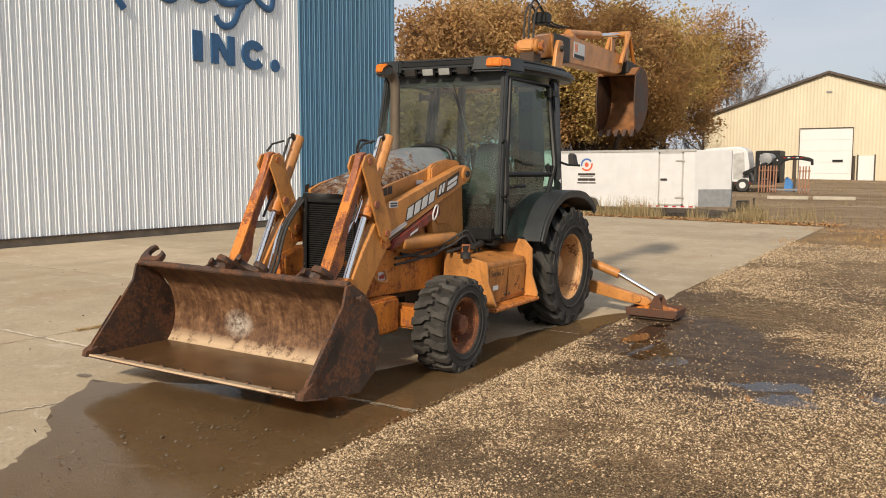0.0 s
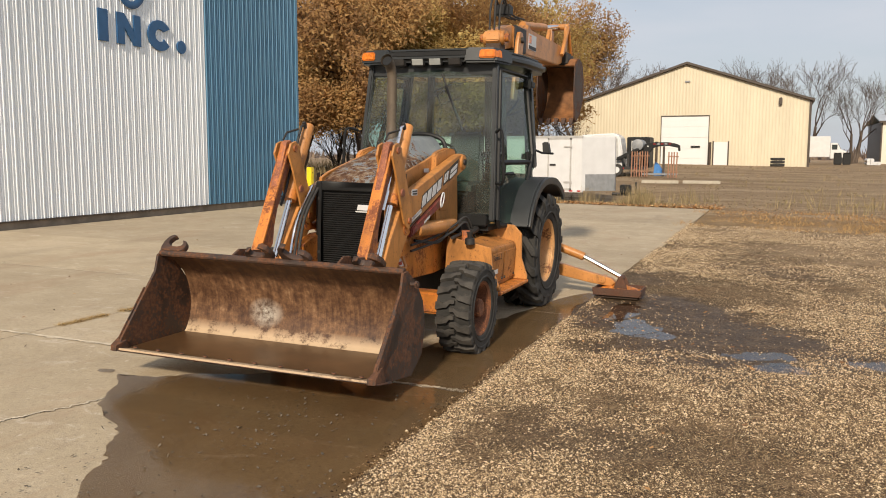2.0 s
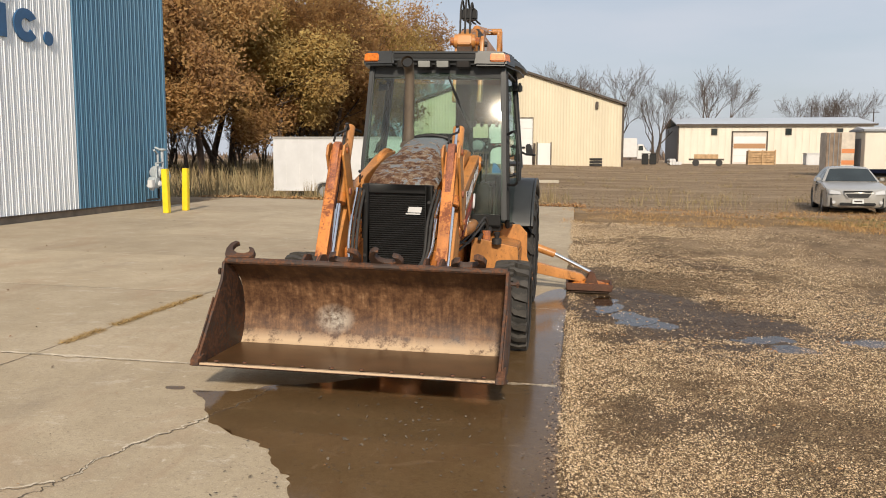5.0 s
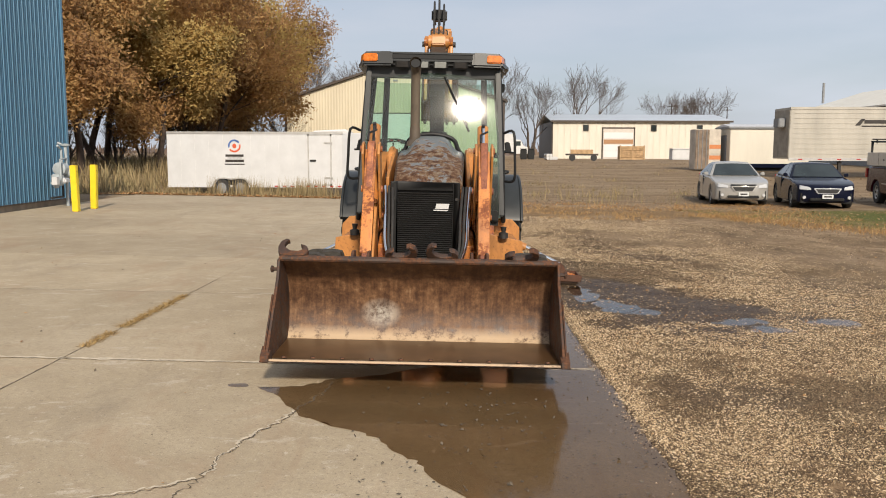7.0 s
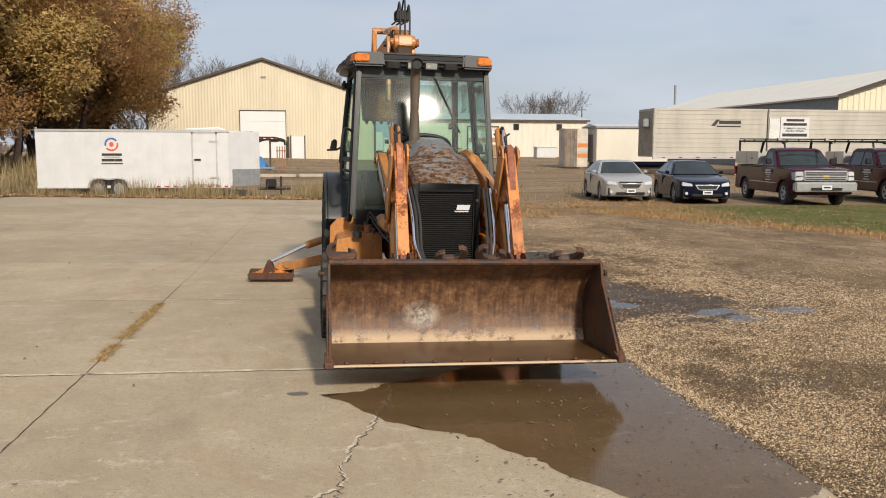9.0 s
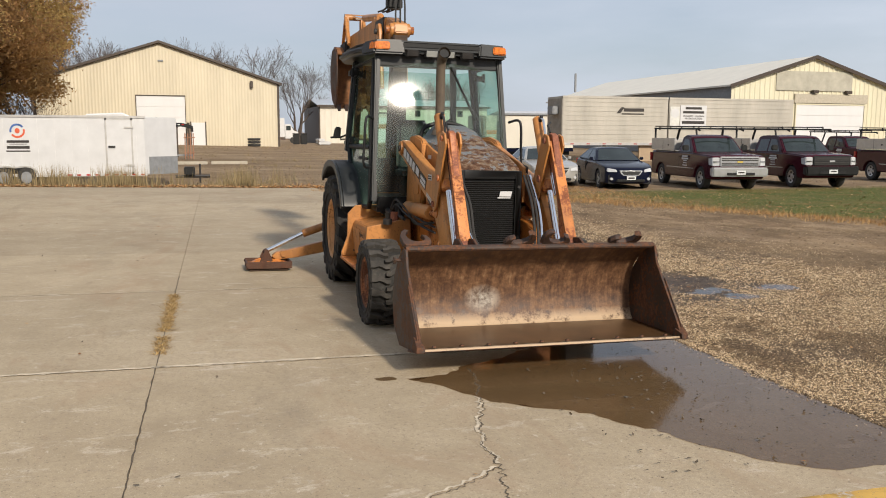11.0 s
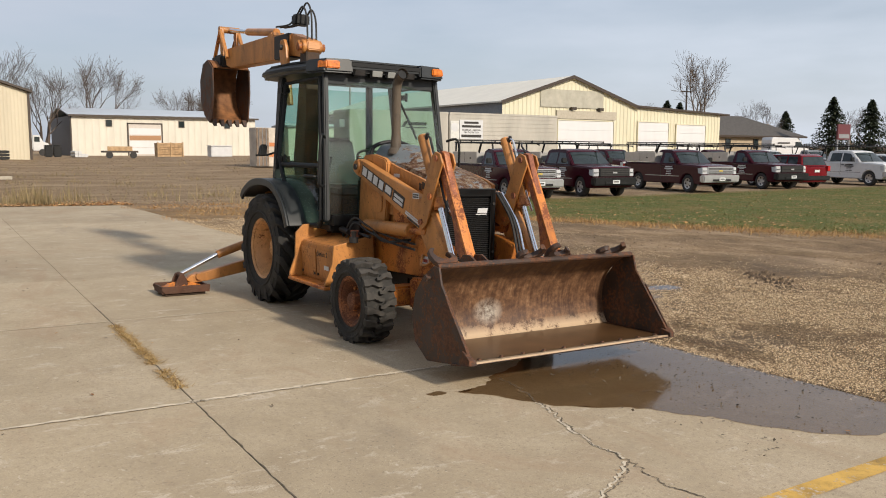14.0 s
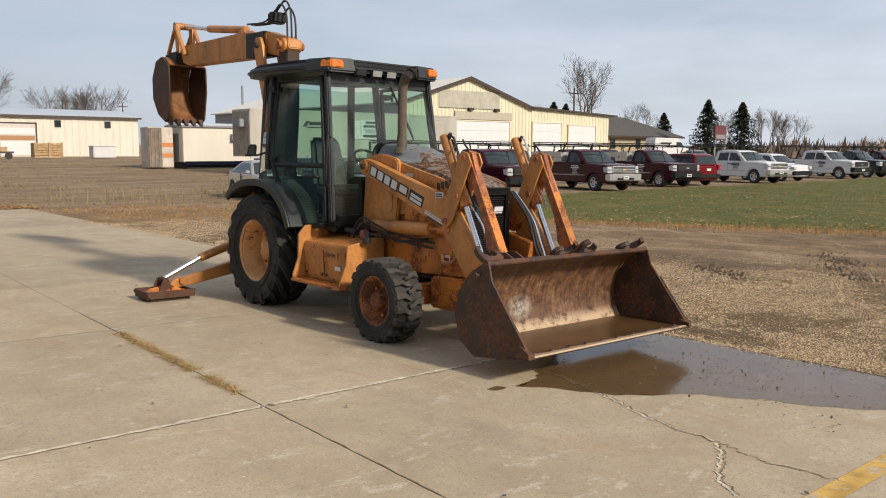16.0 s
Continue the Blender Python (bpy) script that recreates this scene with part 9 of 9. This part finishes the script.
plant(leaf_tree(3, 12, M_leaf_brown, 36000, 0.078), [(-24.5, 45, 15, 0), (-23.5, 57, 17, 130), (-23.4, 72, 18, 240), (-30, 60, 17, 70), (-26.5, 78, 20, 20)], 9.6)
plant(leaf_tree(8, 12, M_leaf_gold, 36000, 0.078), [(-21.8, 50, 14.5, 20), (-22.2, 64, 17, 200), (-27, 52, 17, 300), (-24.6, 86, 19, 100), (-23.5, 66, 19, 300)], 9.6)
plant(leaf_tree(15, 12, M_leaf_brown, 36000, 0.078), [(-27.0, 43, 14, 45), (-21.3, 57, 15.5, 260), (-26, 68, 19, 150), (-33, 52, 17, 10), (-25.5, 86, 20, 10), (-25.5, 50, 14, 120)], 9.6)
plant(bare_tree(21, 12), [(-17.5, 143, 18, 0), (-5.5, 157, 20, 80), (20.1, 164, 20, 170), (53.5, 202, 18.5, 220)], 12)
plant(bare_tree(33, 12), [(3.5, 143, 18, 40), (9.5, 135, 14.5, 140), (-23, 128, 17, 300), (60.5, 205, 18, 20), (47, 200, 17, 200), (-27, 120, 17, 90), (-12, 147, 17.5, 200)], 12)
plant(bare_tree(40, 11, 5, 2), [(79.0, 73.5, 15.5, 0), (137, 73, 9.0, 90), (141, 76, 8.5, 150), (133, 76, 10, 20), (150, 84, 10.5, 240), (100, 100, 10, 50), (118, 92, 11, 300), (128, 80, 9.5, 190)], 11)
plant(bare_tree(52, 10, 4, 5), [(-26 + 1.7 * (i % 4) * (1 if i % 2 else -1.3), 46 + 3.1 * i, 4.2 + 0.7 * (i % 3), 47 * i) for i in range(13)], 10)
plant(spruce(5, 9), [(108.4, 72.2, 9.3, 0), (113.0, 69.0, 9.0, 100), (106.8, 103, 10, 40), (109, 102, 9.7, 10), (124, 91, 8.2, 60)], 9)
plant(leaf_tree(27, 8, M_leaf_brown, 5000, 0.09, 4), [(123, 96, 9, 0), (129, 99, 9, 90), (115, 88, 8, 200), (-8, 150, 15, 30), (-14.5, 130, 14.5, 20)], 8)


def far_scrub():
    """Low woods along the horizon."""
    s, rng = Soup(), random.Random(4)
    for _ in range(5200):
        a = rng.uniform(radians(-40), radians(70))
        d = rng.uniform(230, 420)
        if rng.random() < 0.35:
            a = rng.uniform(radians(48), radians(75))
            d = rng.uniform(150, 300)
        x, y = -5 + d * math.sin(a), d * math.cos(a)
        h = rng.uniform(1.5, 5.5) * (0.6 + 0.8 * abs(noise.noise(Vector((a * 14, 0, 0)))))
        p = Vector((x, y, 0.8))
        for _ in range(3):
            s.blade(p + Vector((rng.gauss(0, 1.5), rng.gauss(0, 1.5), 0)), h * rng.uniform(0.5, 1), 0.8, rng.uniform(0.2, 0.7), rng)
    tagged(new("far_woods", s.mesh("far_woods", M_far_twig)), "thin brown scrub along the horizon", "woods", kind="stuff")


far_scrub()

M_weed = leafy("dry_weeds", (0.14, 0.105, 0.055), (0.24, 0.18, 0.09), (0.34, 0.26, 0.14), (0.18, 0.155, 0.075))
M_straw = leafy("straw_grass", (0.2, 0.12, 0.05), (0.36, 0.22, 0.09), (0.48, 0.31, 0.13), (0.3, 0.15, 0.06))
M_grass = leafy("short_grass", (0.085, 0.105, 0.028), (0.13, 0.15, 0.04), (0.2, 0.195, 0.065), (0.34, 0.28, 0.13))
M_litter = leafy("fallen_leaves", (0.18, 0.08, 0.032), (0.34, 0.165, 0.06), (0.48, 0.26, 0.1), (0.58, 0.4, 0.2))


def verge():
    rng = random.Random(11)
    weeds, straw, grass, litter = Soup(), Soup(), Soup(), Soup()
    for _ in range(15000):
        x, y = rng.uniform(-17, 4), PAD_Y + 0.3 + abs(rng.gauss(0, 2.6))
        if rng.random() < smooth(-5.0, -2.2, x) * 0.93:
            continue
        tall = 0.8 if noise.noise(Vector((x * 0.7, y * 0.5, 9))) > 0.15 else 0.36 if noise.noise(Vector((x * 0.5, y * 0.6, 1))) > 0.1 else 0.12
        weeds.blade(Vector((x, y, gh(x, y) - 0.03)), rng.uniform(0.3, 1.0) * tall, 0.09, rng.uniform(0.006, 0.015), rng)
    for _ in range(9000):
        x, y = rng.uniform(-32, -11.5), rng.uniform(31, 62)
        low = 0.3 if y < 45 and x > -17 else 1.0
        weeds.blade(Vector((x, y, gh(x, y) - 0.03)), rng.uniform(0.3, 1.3) * low, 0.25 * low, rng.uniform(0.02, 0.06), rng)
    for _ in range(20000):
        if rng.random() < 0.45:
            x, y = rng.uniform(-3.2, 7), rng.uniform(19.5, 26.5)
            if noise.noise(Vector((x * 0.6, y * 0.9, 21))) < 0.02:
                continue
        else:
            y = rng.uniform(-4, 22)
            x = (28.6 - y) / 2.1 + rng.gauss(0, 0.45)
        straw.blade(Vector((x, y, gh(x, y) - 0.03)), rng.uniform(0.03, 0.13), 0.06, rng.uniform(0.006, 0.014), rng)
    for _ in range(42000):
        y = rng.uniform(-6, 24.0)
        x = (29.8 - y) / 2.1 + rng.random() ** 1.7 * 26
        grass.blade(Vector((x, y, gh(x, y) - 0.02)), rng.uniform(0.03, 0.055), 0.045, rng.uniform(0.006, 0.014), rng)
    for _ in range(9500):
        x = rng.uniform(-16, 7)
        y = PAD_Y + abs(rng.gauss(0, 0.9)) + 0.05 if x < -2.5 else PAD_Y - 1.6 + rng.gauss(0, 1.3)
        litter.leaf(Vector((x, y, gh(x, y) + rng.uniform(0.0, 0.04))), rng.uniform(0.025, 0.06) if x < -2.5 else rng.uniform(0.015, 0.035), rng, 0.75)
    for _ in range(6500):
        y = rng.uniform(-8, 24)
        x = (29.0 - y) / 2.1 + rng.random() ** 1.5 * 40
        litter.leaf(Vector((x, y, gh(x, y) + 0.025)), rng.uniform(0.03, 0.055), rng, 0.93)
    for nm, s, m, lab, cat in (("dry_weeds", weeds, M_weed, "tall dry weeds beyond the concrete pad", "weeds"), ("dry_grass", straw, M_straw, "short straw-coloured dry grass strip", "grass"), ("grass", grass, M_grass, "short green lawn with fallen leaves", "grass"), ("leaf_litter", litter, M_litter, "fallen brown leaves along the verge", "leaves")):
        tagged(new(nm, s.mesh(nm, m)), lab, cat, kind="stuff")


verge()


RUT_LINES = ((2.3, 7.1, 1.35, 5.7), (3.9, 5.95, 2.7, 4.6), (5.2, 6.6, 4.2, 5.4))


def yard_roughness():
    """Clods and low dead tufts strewn over the dirt yard and the wheel tracks."""
    rng = random.Random(31)
    clods, tufts = Soup(), Soup()
    for i in range(9000):
        if i < 5200:
            x, y = rng.uniform(-14, 24), 27 + 58 * rng.random() ** 1.6
        else:
            y = rng.uniform(-3, 20)
            x = (rng.uniform(12, 27.5) - y) / 2.1
            if x < 0.5:
                continue
        s = rng.uniform(0.008, 0.03) * (1 + 0.02 * y)
        if noise.noise(Vector((x * 0.4, y * 0.4, 7))) < -0.1:
            s *= 0.5
        p = Vector((x, y, gh(x, y) + (ruts(x, y) if y < 24 else 0)))
        n = len(clods.v)
        clods.v += [p + Vector((s * rng.uniform(0.7, 1.5), 0, -s * 0.4)), p + Vector((0, s * rng.uniform(0.7, 1.5), -s * 0.4)), p + Vector((-s * rng.uniform(0.7, 1.5), 0, -s * 0.4)), p + Vector((0, -s * rng.uniform(0.7, 1.5), -s * 0.4)), p + Vector((rng.gauss(0, s * 0.3), rng.gauss(0, s * 0.3), s * rng.uniform(0.5, 1.0)))]
        clods.f += [(n, n + 1, n + 4), (n + 1, n + 2, n + 4), (n + 2, n + 3, n + 4), (n + 3, n, n + 4)]
    for i in range(420):
        x, y = rng.uniform(-13, 16), 28 + 50 * rng.random() ** 1.8
        if noise.noise(Vector((x * 0.2, y * 0.2, 3))) < 0:
            continue
        for _ in range(14):
            tufts.blade(Vector((x + rng.gauss(0, 0.25), y + rng.gauss(0, 0.25), gh(x, y) - 0.02)), rng.uniform(0.06, 0.3), 0.08, rng.uniform(0.008, 0.02), rng)
    dark = Soup()
    for ax, ay, bx, by in RUT_LINES:
        for _ in range(170):
            u = rng.random()
            x, y = ax + (bx - ax) * u + rng.gauss(0, 0.16), ay + (by - ay) * u + rng.gauss(0, 0.1)
            s = 0.012 + 0.04 * rng.random() ** 2
            p = Vector((x, y, gh(x, y) + ruts(x, y)))
            n = len(dark.v)
            dark.v += [p + Vector((s * 1.3, 0, -s * 0.4)), p + Vector((rng.gauss(0, s * 0.3), s, -s * 0.4)), p + Vector((-s * 1.2, 0, -s * 0.4)), p + Vector((0, -s, -s * 0.4)), p + Vector((rng.gauss(0, s * 0.4), rng.gauss(0, s * 0.4), s * 0.9))]
            dark.f += [(n, n + 1, n + 4), (n + 1, n + 2, n + 4), (n + 2, n + 3, n + 4), (n + 3, n, n + 4)]
    tagged(new("rut_clods", dark.mesh("rut_clods", leafy("damp_clods", (0.05, 0.034, 0.022), (0.085, 0.058, 0.036), (0.13, 0.09, 0.056)))), "dark damp clods thrown up along wheel ruts", "dirt", kind="stuff")
    m = leafy("dry_clods", (0.11, 0.075, 0.045), (0.2, 0.14, 0.085), (0.32, 0.235, 0.15))
    tagged(new("dirt_clods", clods.mesh("dirt_clods", m)), "dry brown clods strewn over the yard", "dirt", kind="stuff")
    tagged(new("dead_tufts", tufts.mesh("dead_tufts", M_weed)), "low dead tufts on the dirt yard", "weeds", kind="stuff")


yard_roughness()


def gravel_stones():
    """Loose stones and chips on the yard, thick near the pad, and a few on the pad."""
    rng, npr = random.Random(2), np.random.default_rng(2)
    k = Mat("tan_gravel_stones", 0.8, spec=0.35)
    k.color(k.ramp(k.island(), (0.0, (0.035, 0.023, 0.015)), (0.28, (0.15, 0.094, 0.053)), (0.5, (0.42, 0.292, 0.162)), (0.77, (0.67, 0.493, 0.293)), (1.0, (0.85, 0.7, 0.48))))
    table = npr.random((64, 64))

    def lattice(x, y, f, o):
        """Smooth value noise, -1 to 1."""
        x, y = x * f + o * 7.3, y * f + o * 3.1
        i, j = np.floor(x).astype(int), np.floor(y).astype(int)
        u, w = x - i, y - j
        u, w = u * u * (3 - 2 * u), w * w * (3 - 2 * w)
        g = lambda p, q: table[p % 64, q % 64]
        return 2 * ((g(i, j) * (1 - u) + g(i + 1, j) * u) * (1 - w) + (g(i, j + 1) * (1 - u) + g(i + 1, j + 1) * u) * w) - 1

    def step(lo, hi, v):
        t = np.clip((v - lo) / (hi - lo), 0, 1)
        return t * t * (3 - 2 * t)

    N = 1500000
    x, y = PAD_X - 0.02 + 8.9 * npr.random(N) ** 1.3, 0.4 + 20 * npr.random(N) ** 1.9
    y = np.where(npr.random(N) < 0.05, 0.4 - npr.exponential(0.7, N), y)
    over = npr.random(N) < 0.012
    x = np.where(over, PAD_X - np.abs(npr.normal(0, 0.06, N)) * np.where(y < 6, 1, 0.5), x)
    ragged = 0.6 * lattice(x, y, 1.3, 11) + 0.4 * lattice(x, y, 4.0, 12)
    dens = 0.65 * lattice(x, y, 0.9, 3) + 0.5 * lattice(x, y, 2.6, 8) + 0.3 * lattice(x, y, 7.0, 5)
    keep = np.clip(0.54 + 1.05 * dens, 0.08, 1)
    # few stones on the soaked ground beside the pad, sparse small ones out on the bare tracks
    soaked = np.maximum(1 - ((x + 1.7) / 1.25) ** 2 - ((y - 7.2) / 1.5) ** 2, 1 - ((x + 2.4) / 1.0) ** 2 - ((y - 9.5) / 2.6) ** 2) + ragged
    keep *= 1 - 0.93 * step(-0.1, 0.45, soaked)
    keep *= 1 - 0.55 * step(6, 15, y)
    track = step(9, 18, np.minimum(y, 10) + 2.1 * x + 3 * ragged)
    keep *= 1 - 0.9 * track
    pick = np.nonzero(npr.random(N) < keep)[0][:460000]
    x, y = x[pick], y[pick]
    n = len(x)
    size = (0.0024 + 0.0058 * npr.random(n) ** 2.0) * (1 + 0.045 * y) * (1 - 0.35 * track[pick])
    GX, GY, GZ = np.array(gxs), np.array(gys), np.array([p[2] for p in ground_verts]).reshape(len(gys), len(gxs))
    i, j = np.clip(np.searchsorted(GX, x) - 1, 0, len(GX) - 2), np.clip(np.searchsorted(GY, y) - 1, 0, len(GY) - 2)
    u, w = (x - GX[i]) / (GX[i + 1] - GX[i]), (y - GY[j]) / (GY[j + 1] - GY[j])
    z = (GZ[j, i] * (1 - u) + GZ[j, i + 1] * u) * (1 - w) + (GZ[j + 1, i] * (1 - u) + GZ[j + 1, i + 1] * u) * w
    z = np.where(x > PAD_X, z, 0.018 * np.minimum(14.6, -x) + 0.002)
    lip = 0.018 * -PAD_X + 0.006 - 0.24 * np.maximum(x - PAD_X - 0.02, 0)
    z = np.where(np.abs(x - PAD_X - 0.06) < 0.1, np.maximum(z, lip), z) + size * 0.15
    ang = npr.uniform(0, 2 * np.pi, n)
    V = np.empty((n, 4, 3))
    for q in range(4):
        a = q * 2 * np.pi / 3 + npr.uniform(-0.5, 0.5, n)
        r = size * npr.uniform(0.75, 1.7, n) if q < 3 else size * npr.uniform(0, 0.45, n)
        px, py = 1.35 * r * np.cos(a), 0.72 * r * np.sin(a)
        V[:, q, 0], V[:, q, 1] = x + px * np.cos(ang) - py * np.sin(ang), y + px * np.sin(ang) + py * np.cos(ang)
        V[:, q, 2] = z + (size * npr.uniform(0.35, 0.95, n) if q == 3 else -size * 0.35)
    base = np.arange(n)[:, None] * 4
    F = np.concatenate([base + np.array(t) for t in ((0, 1, 3), (1, 2, 3), (2, 0, 3))], 1).reshape(-1, 3)
    me = bpy.data.meshes.new("gravel")
    me.vertices.add(4 * n)
    me.vertices.foreach_set("co", V.ravel())
    me.loops.add(9 * n)
    me.loops.foreach_set("vertex_index", F.ravel().astype(np.int32))
    me.polygons.add(3 * n)
    me.polygons.foreach_set("loop_start", np.arange(0, 9 * n, 3, dtype=np.int32))
    me.update(calc_edges=True)
    me.materials.append(k.m)
    tagged(new("gravel", me), "loose tan gravel stones on the dirt", "gravel", kind="stuff")
    bits, leaves = Soup(), Soup()
    for i in range(900):
        x, y = (rng.uniform(-12, PAD_X), rng.uniform(1, 24)) if i < 420 else (PAD_X - 0.1 - 1.7 * rng.random() ** 1.2, rng.uniform(1.9, 4.4)) if i < 780 else (rng.gauss(-3.8, 0.22), rng.gauss(3.35, 0.3))
        leaves_z = gh(x, y) + 0.012
        (leaves if i < 420 and rng.random() < 0.4 else bits).leaf(Vector((x, y, leaves_z)), rng.uniform(0.006, 0.022) if i < 420 else rng.uniform(0.005, 0.015), rng, 0.75)
    for _ in range(420):
        x, y = rng.uniform(PAD_X, 8), rng.uniform(1, 16)
        leaves.leaf(Vector((x, y, gh(x, y) + 0.015)), rng.uniform(0.008, 0.026), rng, 0.85)
    for _ in range(150):
        x, y = rng.uniform(-2.6, 0.6), rng.uniform(5.6, 9.0)
        leaves.leaf(Vector((x, y, gh(x, y) + 0.015)), rng.uniform(0.01, 0.03), rng, 0.9)
    tagged(new("scattered_leaves", leaves.mesh("scattered_leaves", M_litter)), "dry leaves scattered over pad and gravel", "leaves", kind="stuff")
    tagged(new("dirt_crumbs", bits.mesh("dirt_crumbs", M_crack)), "dark dirt crumbs on the concrete", "dirt", kind="stuff")
    wd = Soup()
    for _ in range(2800):
        y = 4.9 + rng.random() ** 0.8 * 2.6
        if noise.noise(Vector((0, y * 2.6, 5))) < -0.3 or y > 6.9 and rng.random() < 0.5:
            continue
        x = joint_x(y) + rng.gauss(0, 0.02 + 0.022 * abs(noise.noise(Vector((3, y * 5, 1)))))
        wd.blade(Vector((x, y, gh(x, y))), rng.uniform(0.006, 0.028), 0.045, 0.0045, rng)
    tagged(new("joint_weeds", wd.mesh("joint_weeds", leafy("pale_straw", (0.2, 0.125, 0.05), (0.36, 0.24, 0.1), (0.52, 0.38, 0.18)))), "dry weeds growing in a pad joint", "weeds", kind="stuff")


gravel_stones()
